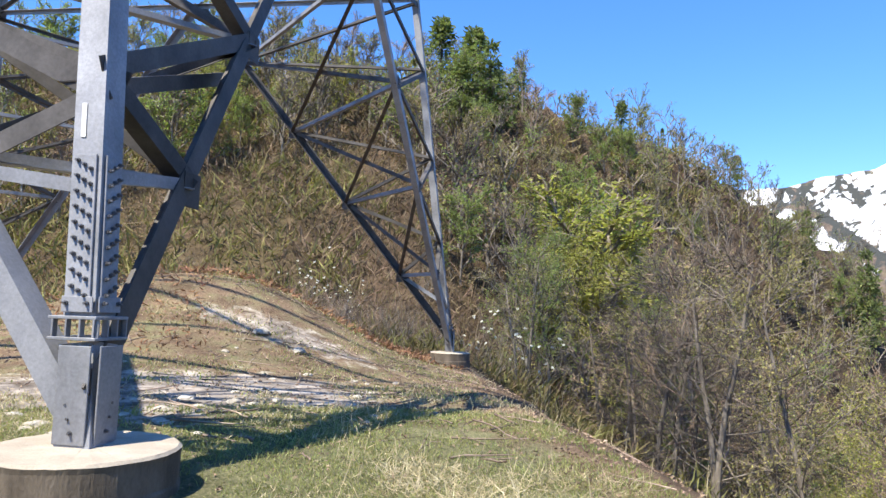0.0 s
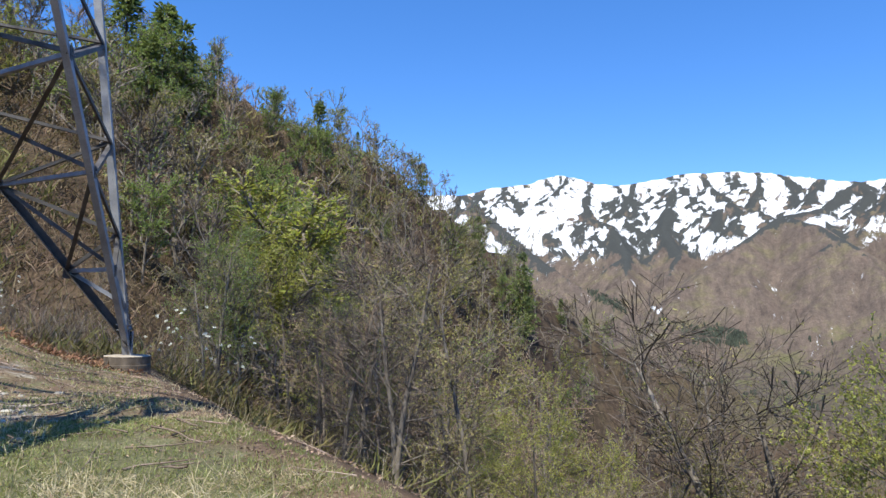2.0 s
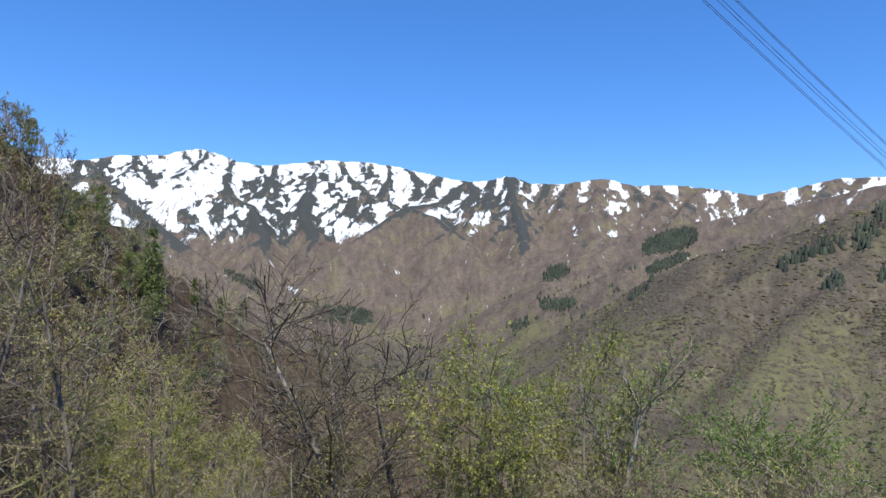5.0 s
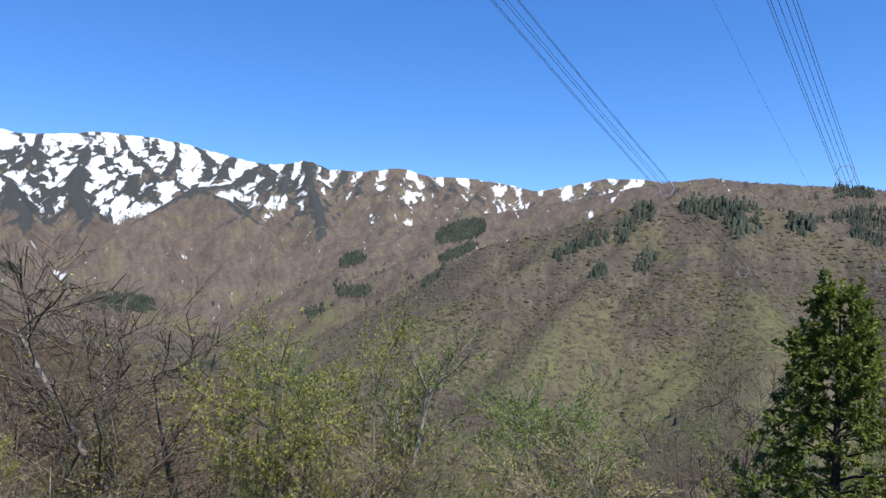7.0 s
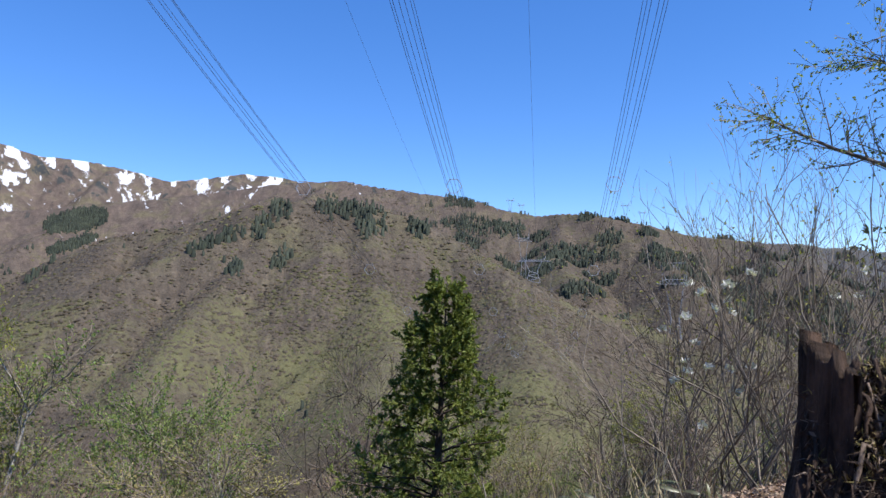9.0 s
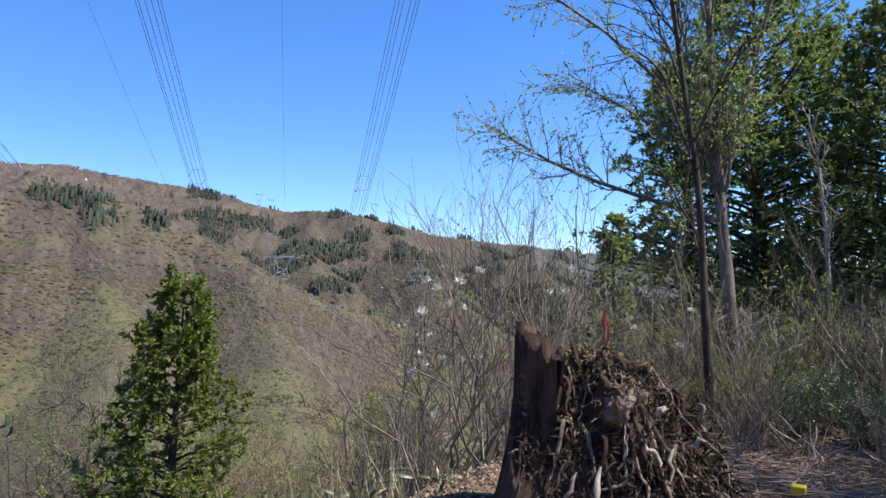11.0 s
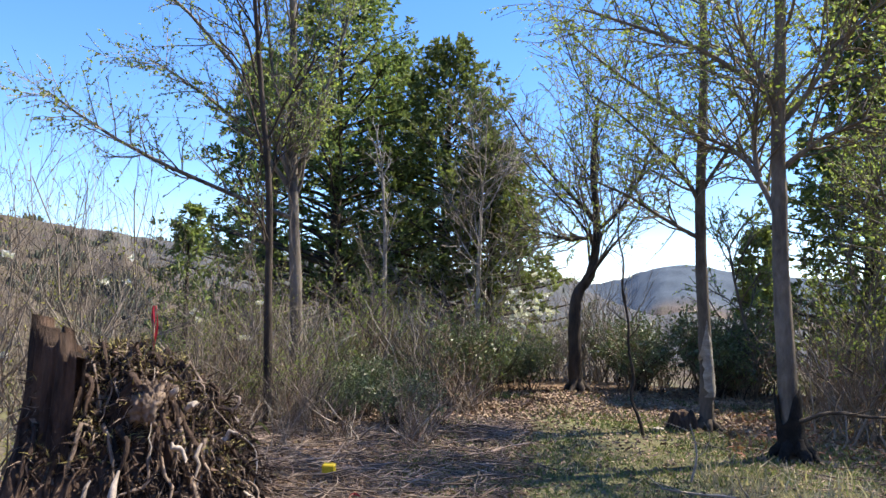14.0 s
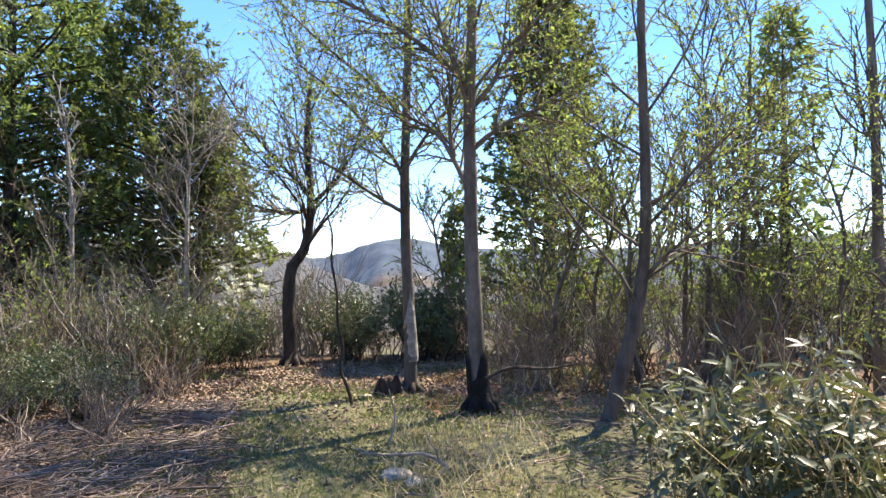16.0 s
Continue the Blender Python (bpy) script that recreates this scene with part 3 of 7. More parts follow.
def build_ground():
    az = np.radians(np.concatenate([np.arange(-42, 22, 0.4), np.arange(22, 124, 0.2), np.arange(124, 180, 0.3), np.arange(180, 214, 0.5), np.arange(214, 318, 4.0)]))
    rs = np.concatenate([[0.05], np.geomspace(0.6, 60, 76), np.geomspace(62, 600, 50), np.linspace(612, 1500, 62), np.linspace(1516, 2400, 46), np.linspace(2418, 4360, 106), [4400, 4500, 4650, 4850]])
    A, R = np.meshgrid(az, rs, indexing="ij")
    X, Y = R * np.sin(A), R * np.cos(A)
    Zs, off = terrain(X, Y)
    na, nr = A.shape
    verts = np.stack([X, Y, Zs], -1).reshape(-1, 3)
    i = np.arange(na)[:, None] * nr
    j = ((np.arange(na) + 1) % na)[:, None] * nr
    k = np.arange(nr - 1)[None, :]
    faces = np.stack([i + k, i + k + 1, j + k + 1, j + k], -1).reshape(-1, 4)
    geo = Geo()
    geo.add(verts, faces, 0, True)
    me = geo.mesh("ground", [HILLSIDE])
    # what covers the sheet where
    B = np.degrees(A)
    E = np.degrees(np.arctan2(Zs - EYE, R))
    FAR_GRID.update(bearing=np.degrees(az), reach=rs, height=Zs, seen=np.maximum.accumulate(np.where(R > 300, E, -90), axis=1))
    e = X - edge_x(Y)
    lawn = smoothstep(-5, -2, X) * smoothstep(4.8, 2.6, X + 0.3 * (Y + 9)) * smoothstep(-14.5, -12.5, Y) * smoothstep(-2, -5, Y)
    north = smoothstep(1, 4, Y) * smoothstep(34, 24, Y) * smoothstep(0.8, -0.8, e)
    gully = np.clip(off / 55, 0, 1.2)
    patchy = fbm(X / 420, Y / 420, 4, 81)
    # old snow: the high ground, then tongues down the gullies
    snow = (Zs - 500) / 480 + 1.15 * (gully - 0.55) + 0.30 * patchy - 0.26 * smoothstep(54, 63, B) + 0.32 * np.exp(-((B - 67.5) / 2.2) ** 2) + 0.40 * np.exp(-((B - 84.5) / 2.6) ** 2) + 0.2 * np.exp(-((B - 60) / 1.5) ** 2)
    hill = smoothstep(43, 45, B) * smoothstep(3400, 3250, R) * smoothstep(62, 56, B)
    snow = snow - 0.14 + 0.20 * smoothstep(27, 31, B) * smoothstep(53, 49, B) * smoothstep(2900, 3300, R) * smoothstep(140, 330, Zs) - 0.5 * hill
    snow = np.maximum(snow, 1.4 * np.exp(-((B - 42.3) / 0.4) ** 2 - ((E - 0.9 + 0.4 * (B - 42.3)) / 0.18) ** 2) + 1.0 * np.exp(-((B - 76) / 0.7) ** 2 - ((E - 8.4) / 0.5) ** 2))
    dark = 0.8 * np.exp(-off / 45) * smoothstep(60, 300, Zs) * smoothstep(840, 620, Zs) * (0.55 + 0.45 * smoothstep(66, 60, B)) + 0.35 * patchy - 0.05 + 0.12 * smoothstep(100, 106, B) - 0.35 * hill + 0.5 * np.exp(-((B - 40.5) / 4.5) ** 2 - ((E - 5.8) / 2.2) ** 2) * (R > 2700) * (1 - hill) + 0.2 * np.exp(-((B - 60.6) / 2.0) ** 2 - ((E - 6.5) / 2.6) ** 2)
    dark = dark + 0.75 * smoothstep(-0.15, 0.35, snow + 0.5 * (0.55 - gully)) * smoothstep(68, 60, B) * smoothstep(180, 330, Zs)
    weights = {
        "grass": np.clip(0.66 * lawn + 0.72 * north * (1 - 0.5 * smoothstep(8.5, 12, R)) + 0.1, 0, 1),
        "soil": -0.25 + 1.45 * np.exp(-((((X + 4.8) * 0.80 + (Y - 12.6) * 0.60) / 5.4) ** 2 + (((Y - 12.6) * 0.80 - (X + 4.8) * 0.60) / 3.4) ** 2)) + 1.05 * np.exp(-(((X + 4.4) / 4.0) ** 2 + ((Y - 20.5) / 1.8) ** 2)),
        "forest": smoothstep(30, 45, R) + smoothstep(0.3, 1.6, e) * (R < 200),
        "far": smoothstep(250, 600, R),
        # distance at which the painted haze sets in
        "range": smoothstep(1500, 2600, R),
        "green": np.where((R > 250) & (R < 3000), 0.46 * smoothstep(90, -100, Zs) + 0.08 * smoothstep(1500, 900, R) + 0.25 * np.exp(-off / 25) * (Zs < 60), -2),
        "dark": np.where(R > 2300, dark, -2),
        # southern hills that take the painted haze blue over their forest
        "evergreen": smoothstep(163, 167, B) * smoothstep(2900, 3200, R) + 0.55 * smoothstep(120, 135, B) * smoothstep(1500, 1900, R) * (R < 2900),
        "snow": np.where((R > 2300) & (B < 100), np.minimum(0.74, snow), -2),
    }
    # co-ordinates that run along and down the faces
    fall = me.attributes.new("fall", "FLOAT_VECTOR", "POINT")
    fall.data.foreach_set("vector", np.stack([A * 3800 + 60 * fbm(X / 200, Y / 200, 3, 17), R * 0.30, Zs * 0.25], -1).astype(np.float32).ravel())
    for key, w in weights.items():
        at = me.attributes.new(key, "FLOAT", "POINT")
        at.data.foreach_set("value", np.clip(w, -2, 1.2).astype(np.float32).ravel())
    return me


# ---- mesh helpers
class Geo:
    """Collects quads as arrays and turns them into one mesh."""

    def __init__(self):
        self.v, self.f, self.m, self.s, self.n = [], [], [], [], 0

    def add(self, verts, quads, mat=0, smooth=False):
        verts, quads = np.asarray(verts, float).reshape(-1, 3), np.asarray(quads, np.int64).reshape(-1, 4)
        self.v.append(verts)
        self.f.append(quads + self.n)
        self.m.append(np.full(len(quads), mat))
        self.s.append(np.full(len(quads), smooth))
        self.n += len(verts)

    def mesh(self, name, mats):
        v, f = np.concatenate(self.v), np.concatenate(self.f)
        me = bpy.data.meshes.new(name)
        me.vertices.add(len(v))
        me.vertices.foreach_set("co", v.ravel())
        me.loops.add(4 * len(f))
        me.loops.foreach_set("vertex_index", f.ravel().astype(np.int32))
        me.polygons.add(len(f))
        me.polygons.foreach_set("loop_start", (np.arange(len(f)) * 4).astype(np.int32))
        me.polygons.foreach_set("material_index", np.concatenate(self.m).astype(np.int32))
        me.polygons.foreach_set("use_smooth", np.concatenate(self.s))
        for mat in mats:
            me.materials.append(mat)
        me.update(calc_edges=True)
        return me


def unit(v):
    return v / (np.linalg.norm(v, axis=-1, keepdims=True) + 1e-9)


def across(t):
    """Two directions square to t."""
    ref = np.where(np.abs(t[..., 2:3]) > 0.85, np.array([1.0, 0.2, 0.0]), np.array([0.1, 0.0, 1.0]))
    a = unit(np.cross(t, ref))
    return a, np.cross(t, a)


def tubes(geo, p, r, sides, mat=0, rough=0.0, rng=None):
    """Tapered tubes along polylines p (n, s, 3) with radii r (n, s)."""
    p, r = np.asarray(p, float), np.asarray(r, float)
    n, s = r.shape
    t = unit(np.gradient(p, axis=1))
    a, b = across(unit(p[:, -1:] - p[:, :1]))
    a = unit(a - t * (a * t).sum(-1, keepdims=True))
    b = np.cross(t, a)
    ang = np.arange(sides) * 2 * np.pi / sides
    rr = r[:, :, None, None] * np.ones((1, 1, sides, 1))
    if rough:
        rr = rr * (1 + rough * rng.standard_normal(rr.shape))
    v = p[:, :, None] + rr * (np.cos(ang)[:, None] * a[:, :, None] + np.sin(ang)[:, None] * b[:, :, None])
    idx = np.arange(n * s * sides).reshape(n, s, sides)
    nx = np.roll(idx, -1, axis=2)
    q = np.stack([idx[:, :-1], nx[:, :-1], nx[:, 1:], idx[:, 1:]], -1)
    geo.add(v, q, mat, True)


def ribbons(geo, p, r, rng, mat=0):
    """Thin twigs: one narrow strip along each polyline."""
    n, s = r.shape
    t = unit(p[:, -1] - p[:, 0])
    side = unit(np.cross(t, rng.standard_normal((n, 3))))[:, None] * r[..., None]
    v = np.stack([p - side, p + side], 2)
    idx = np.arange(n * s * 2).reshape(n, s, 2)
    geo.add(v, np.stack([idx[:, :-1, 0], idx[:, :-1, 1], idx[:, 1:, 1], idx[:, 1:, 0]], -1), mat)


def blades(geo, base, way, length, width, rng, mat=0, bend=0.15):
    """Leaves or needles: one folded diamond each."""
    n = len(base)
    way = unit(way)
    side = unit(np.cross(way, rng.standard_normal((n, 3))))
    up = np.cross(side, way)
    length, width = np.broadcast_to(length, n)[:, None], np.broadcast_to(width, n)[:, None]
    mid = base + way * length * 0.45 + up * length * bend
    v = np.stack([base, mid + side * width * 0.5, base + way * length, mid - side * width * 0.5], 1)
    geo.add(v, np.arange(4 * n).reshape(n, 4), mat)


def domes(geo, base, size, tall, rng, mat=0):
    """Rounded crowns of far trees, low and uneven."""
    n = len(base)
    rings = []
    for z, r in ((0.0, 0.55), (0.75, 0.3)):
        a = rng.random(n)[:, None] * 0.5 + np.arange(4) * (math.pi / 2) + z
        v = np.stack([r * np.cos(a), r * np.sin(a), np.full((n, 4), z * tall)], -1) + 0.08 * rng.standard_normal((n, 4, 3))
        rings.append(base[:, None] + v * size[:, None, None])
    v = np.stack(rings, 1)
    i = np.arange(n * 8).reshape(n, 2, 4)
    j = np.roll(i, -1, axis=2)
    q = np.stack([i[:, 0], j[:, 0], j[:, 1], i[:, 1]], -1)
    geo.add(v, np.concatenate([q, i[:, 1][:, None]], 1), mat, True)


def spawn(p, r, per, lo, hi, rng, angle, length, segs, up=0.0, curl=0.0, jitter=0.12, ratio=0.55, shrink=0.5, thin=0.3):
    """Children of the branches p, r: polylines with their radii."""
    n, s, _ = p.shape
    par = np.repeat(np.arange(n), per)
    u = lo + (hi - lo) * ((np.tile(np.arange(per), n) + rng.random(n * per)) / per)
    k = np.clip((u * (s - 1)).astype(int), 0, s - 2)
    f = (u * (s - 1) - k)[:, None]
    start = p[par, k] * (1 - f) + p[par, k + 1] * f
    t = unit(p[par, k + 1] - p[par, k])
    rad = (r[par, k] * (1 - f[:, 0]) + r[par, k + 1] * f[:, 0]) * ratio
    a, b = across(t)
    phi = (np.tile(np.arange(per), n) * 2.4 + rng.random(n * per) * 1.6 + np.repeat(rng.random(n) * 6.28, per))[:, None]
    ang = (angle * (0.75 + 0.5 * rng.random(n * per)))[:, None]
    d = np.cos(ang) * t + np.sin(ang) * (np.cos(phi) * a + np.sin(phi) * b)
    d[:, 2] += up
    d = unit(d)
    ln = length * (1 - shrink * u) * (0.65 + 0.7 * rng.random(n * per))
    pts = [start]
    for _ in range(segs):
        d = d + jitter * rng.standard_normal(d.shape)
        d[:, 2] += curl
        d = unit(d)
        pts.append(pts[-1] + d * (ln / segs)[:, None])
    q = np.stack(pts, 1)
    taper = np.linspace(1, thin, segs + 1)
    return q, rad[:, None] * taper


def soft_line(points, times=2):
    """Rounds a polyline off."""
    p = np.asarray(points, float)
    for _ in range(times):
        a, b = p[:-1] * 0.75 + p[1:] * 0.25, p[:-1] * 0.25 + p[1:] * 0.75
        p = np.concatenate([p[:1], np.stack([a, b], 1).reshape(-1, 3), p[-1:]])
    return p


def part(name, data, parent, label=""):
    """One mesh object under a thing or part; data is a mesh."""
    ob = new(name, data)
    ob.parent = parent
    if label:
        ob["label"] = label
    return ob


def thing(name, at=(0, 0, 0), label="", category="", group="", turn=0.0, kind=""):
    ob = new(name)
    ob.empty_display_size = 0.2
    ob.matrix_basis = pose(at[0], at[1], at[2], 0, 0, turn)
    return tagged(ob, label, category, group, kind)


def bm_mesh(bm, name, mat, smooth=False):
    me = bpy.data.meshes.new(name)
    bm.to_mesh(me)
    bm.free()
    me.materials.append(mat)
    if smooth:
        me.polygons.foreach_set("use_smooth", [True] * len(me.polygons))
    return me


# ---- plants
def broadleaf(rng, trunk, r0, spread, limbs=14, subs=6, twigs=6, lo=0.3, leaf=(0.0, 3, 0.05), near=True, angle=0.9, up=0.25, curl=0.04, extra=(), thin=0.012, hang=0.0, top=0.3, shrink=0.45):
    """Wood and crown meshes of a tree: trunk polyline, base radius, limb length; leaf = (share of twigs in leaf, leaves each, size)."""
    wood, crown = Geo(), Geo()
    p = soft_line(trunk)[None]
    s = p.shape[1]
    r = (r0 * np.linspace(1, top, s) ** 0.9)[None]
    r[0, 0] *= 1.35
    r[0, -4:] *= np.array([0.85, 0.65, 0.45, 0.2])
    tubes(wood, p, r, 10 if near else 5, 0, 0.05 if near else 0, rng)
    l1, q1 = spawn(p, r, limbs, lo, 0.99, rng, angle, spread, 5 if near else 3, up, curl, 0.13, 0.33, shrink)
    for e in extra:
        e = soft_line(e, 1)
        e = np.stack([np.interp(np.linspace(0, 1, l1.shape[1]), np.linspace(0, 1, len(e)), e[:, k]) for k in range(3)], -1)[None]
        l1, q1 = np.concatenate([l1, e]), np.concatenate([q1, (r0 * 0.34 * np.linspace(1, 0.3, l1.shape[1]))[None]])
    q1 = np.maximum(q1, thin * 1.2)
    tubes(wood, l1, q1, 6 if near else 3)
    l2, q2 = spawn(l1, q1, subs, 0.2, 1.0, rng, 0.75, spread * 0.5, 4 if near else 2, up * 0.6, curl, 0.16, 0.55, 0.35)
    if extra:
        m, w = spawn(l1[-len(extra):], q1[-len(extra):], subs * 2, 0.15, 1.0, rng, 0.75, spread * 0.45, l2.shape[1] - 1, up * 0.4, curl, 0.16, 0.55, 0.35)
        l2, q2 = np.concatenate([l2, m]), np.concatenate([q2, w])
    q2 = np.maximum(q2, thin * 0.7)
    if near:
        tubes(crown, l2, q2, 3)
    else:
        ribbons(crown, l2, q2, rng)
    l3, q3 = spawn(l2, q2, twigs, 0.1, 1.0, rng, 0.7, spread * 0.24, 2 if near else 1, up * 0.4 - hang, curl * 0.5 - hang * 0.3, 0.18, 0.6, 0.3)
    ribbons(crown, l3, np.maximum(q3, thin * 0.45), rng)
    share, each, size = leaf
    if share > 0:
        pick = np.flatnonzero(rng.random(len(l3)) < share)
        pick = np.repeat(pick, each)
        u = rng.random(len(pick))[:, None]
        base = l3[pick, 0] * (1 - u) + l3[pick, -1] * u
        way = unit(l3[pick, -1] - l3[pick, 0]) * 0.6 + 0.8 * rng.standard_normal((len(pick), 3))
        way[:, 2] -= 0.25
        sz = size * (0.6 + 0.8 * rng.random(len(pick)))
        blades(crown, base, way, sz, sz * 0.62, rng, 1)
    return wood, crown


def conifer(rng, height, width, branches=90, sprays=55, size=0.2, lean=(0, 0), bare=0.04, clump=1.0, power=0.8):
    """A cone of drooping sprays on a straight trunk."""
    wood, crown = Geo(), Geo()
    h = np.linspace(0, 1, 8)
    p = np.stack([lean[0] * h, lean[1] * h, height * h], -1)[None]
    r = (0.022 * height * (1.02 - h))[None]
    tubes(wood, p, r, 8)
    u = bare + (0.985 - bare) * np.sort(rng.random(branches))
    ln = width * 0.5 * (1 - u) ** power * (0.55 + 0.75 * rng.random(branches)) + 0.04 * width
    phi = np.arange(branches) * 2.4 + rng.random(branches)
    out = np.stack([np.cos(phi), np.sin(phi), np.zeros(branches)], -1)
    start = np.stack([lean[0] * u, lean[1] * u, height * u], -1)
    segs = 5
    k = np.linspace(0, 1, segs + 1)
    rise = 0.28 * k - 0.42 * k ** 2 + 0.26 * k ** 3
    b = start[:, None] + out[:, None] * (ln[:, None] * k)[..., None]
    b[..., 2] += ln[:, None] * rise * 1.4 + 0.25 * ln[:, None] * u[:, None] * k
    br = 0.018 * (ln[:, None] + 0.2) * np.linspace(1, 0.25, segs + 1)
    tubes(wood, b, br, 3)
    # side shoots, then sprays on them
    s1, r1 = spawn(b, br, 7, 0.25, 1.0, rng, 0.9, 0.38 * width * 0.5, 2, -0.05, -0.02, 0.15, 0.6, 0.4)
    ln1 = np.repeat(ln / ln.max(), 7)
    s1 = s1[:, :1] + (s1 - s1[:, :1]) * (0.35 + 0.65 * ln1)[:, None, None]
    n = max(2, int(sprays * branches / len(s1)))
    pick = np.repeat(np.arange(len(s1)), n)
    t = rng.random(len(pick)) ** 0.7
    base = s1[pick, 0] * (1 - t)[:, None] + s1[pick, 2] * t[:, None] + 0.10 * clump * size * rng.standard_normal((len(pick), 3))
    way = unit(s1[pick, 2] - s1[pick, 0]) + 0.75 * rng.standard_normal((len(pick), 3))
    way[:, 2] -= 0.15
    sz = size * (0.5 + 0.9 * rng.random(len(pick)))
    blades(crown, base, way, sz, sz * 0.42, rng, 0, 0.12)
    return wood, crown


def thicket(rng, height, spread, stems=14, twigs=7, leaf=(0.0, 2, 0.04), near=True, thin=0.006, arch=0.0):
    """A shrub: many stems from one root, with twigs and buds."""
    wood, crown = Geo(), Geo()
    a = rng.random(stems) * 6.28
    reach = spread * np.sqrt(rng.random(stems))
    k = np.linspace(0, 1, 6)[None, :, None]
    foot = np.stack([0.12 * reach * np.cos(a), 0.12 * reach * np.sin(a), np.full(stems, -0.08)], -1)
    foot[:, :2] += 0.28 * spread * rng.standard_normal((stems, 2))
    tip = np.stack([reach * np.cos(a), reach * np.sin(a), height * (0.55 + 0.45 * rng.random(stems))], -1)
    p = foot[:, None] * (1 - k) + tip[:, None] * k
    p[..., :2] -= (tip[:, None, :2] * (k * (1 - k))[..., 0:1]) * 0.7
    p[..., 2] -= arch * height * (k[..., 0] ** 3) * 0.4
    p[:, 1:] += 0.06 * height * np.cumsum(rng.standard_normal((stems, 5, 3)) * (1, 1, 0.4), axis=1)
    r = np.maximum(thin * 2.2 * (0.6 + 0.8 * rng.random(stems))[:, None] * np.linspace(1, 0.35, 6)[None], thin * 0.6)
    tubes(wood, p, r, 4 if near else 3)
    l2, q2 = spawn(p, r, twigs, 0.25, 1.0, rng, 0.6, height * 0.42, 3, 0.25, 0.03, 0.14, 0.6, 0.4)
    ribbons(crown, l2, np.maximum(q2, thin * 0.45), rng)
    l3, q3 = spawn(l2, q2, 4, 0.15, 1.0, rng, 0.6, height * 0.17, 2, 0.2, 0.02, 0.16, 0.6, 0.3)
    ribbons(crown, l3, np.maximum(q3, thin * 0.32), rng)
    share, each, size = leaf
    if share > 0:
        pick = np.repeat(np.flatnonzero(rng.random(len(l3)) < share), each)
        u = rng.random(len(pick))[:, None] ** 0.5
        base = l3[pick, 0] * (1 - u) + l3[pick, 2] * u
        sz = size * (0.6 + 0.8 * rng.random(len(pick)))
        blades(crown, base, rng.standard_normal((len(pick), 3)) + np.array([0, 0, 0.4]), sz, sz * 0.55, rng, 1)
    return wood, crown


def plant(name, geos, mats, at, label, category, group="", turn=0.0, names=("trunk", "crown")):
    ob = thing(name, at, label, category, group, turn)
    part(names[0], geos[0].mesh(names[0], mats[0]), ob)
    part(names[1], geos[1].mesh(names[1], mats[1]), ob)
    return ob


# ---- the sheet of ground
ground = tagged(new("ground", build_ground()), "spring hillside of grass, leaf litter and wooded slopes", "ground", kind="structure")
rng = np.random.default_rng(7)


# ---- the lattice mast
FEET = ((-2.92, 6.31), (0.48, 27.3), (-20.6, 30.9), (-24.2, 9.7))
CENTRE = (-11.85, 18.52)
PIER_TOPS, PIER_R, TAPER = (0.42, 0.10, 0.30, 0.40), 0.78, 0.16


def corner(i, v):
    """The leg's axis at height v over its foot."""
    fx, fy = FEET[i % 4]
    dx, dy = CENTRE[0] - fx, CENTRE[1] - fy
    n = math.hypot(dx, dy)
    k = min(TAPER * v, n - 1.2) / n
    return np.array([fx + dx * k, fy + dy * k, PIER_TOPS[i % 4] + v])


def angle_bar(p0, p1, w, t, inward, mat, name="brace", flip=False):
    """A rolled L section from p0 to p1, its corner away from inward."""
    p0, p1 = np.asarray(p0, float), np.asarray(p1, float)
    ax = unit(p1 - p0)
    n = np.asarray(inward, float)
    n = unit(n - ax * (n @ ax))
    s = np.cross(ax, n)
    a, b = (unit(n + s), unit(n - s)) if name.startswith("leg") else ((-s, n) if flip else (s, n))
    prof = [0 * a, w * a, w * a + t * b, t * a + t * b, t * a + w * b, w * b]
    bm = bmesh.new()
    rings = [[bm.verts.new(p + q) for q in prof] for p in (p0, p1)]
    for i in range(6):
        j = (i + 1) % 6
        bm.faces.new((rings[0][i], rings[0][j], rings[1][j], rings[1][i]))
    bm.faces.new((rings[0][0], rings[0][1], rings[0][2], rings[0][3]))
    bm.faces.new((rings[0][0], rings[0][3], rings[0][4], rings[0][5]))
    bm.faces.new((rings[1][3], rings[1][2], rings[1][1], rings[1][0]))
    bm.faces.new((rings[1][5], rings[1][4], rings[1][3], rings[1][0]))
    bmesh.ops.recalc_face_normals(bm, faces=bm.faces)
    return bm_mesh(bm, name, mat)


def slab(origin, ax, up, nrm, w, h, t, mat, name="plate", bevel=0.004):
    """A flat plate w x h x t; origin at the middle of its lower edge."""
    ax, up, nrm = unit(np.asarray(ax, float)), unit(np.asarray(up, float)), unit(np.asarray(nrm, float))
    o = np.asarray(origin, float)
    bm = bmesh.new()
    v = [bm.verts.new(o + ax * sx * w / 2 + up * sz * h + nrm * sy * t) for sy in (0, 1) for sz in (0, 1) for sx in (-1, 1)]
    for f in ((0, 1, 3, 2), (4, 6, 7, 5), (0, 4, 5, 1), (2, 3, 7, 6), (0, 2, 6, 4), (1, 5, 7, 3)):
        bm.faces.new([v[i] for i in f])
    bmesh.ops.recalc_face_normals(bm, faces=bm.faces)
    if bevel:
        bmesh.ops.bevel(bm, geom=bm.edges[:], offset=bevel, segments=1, affect="EDGES")
    return bm_mesh(bm, name, mat)


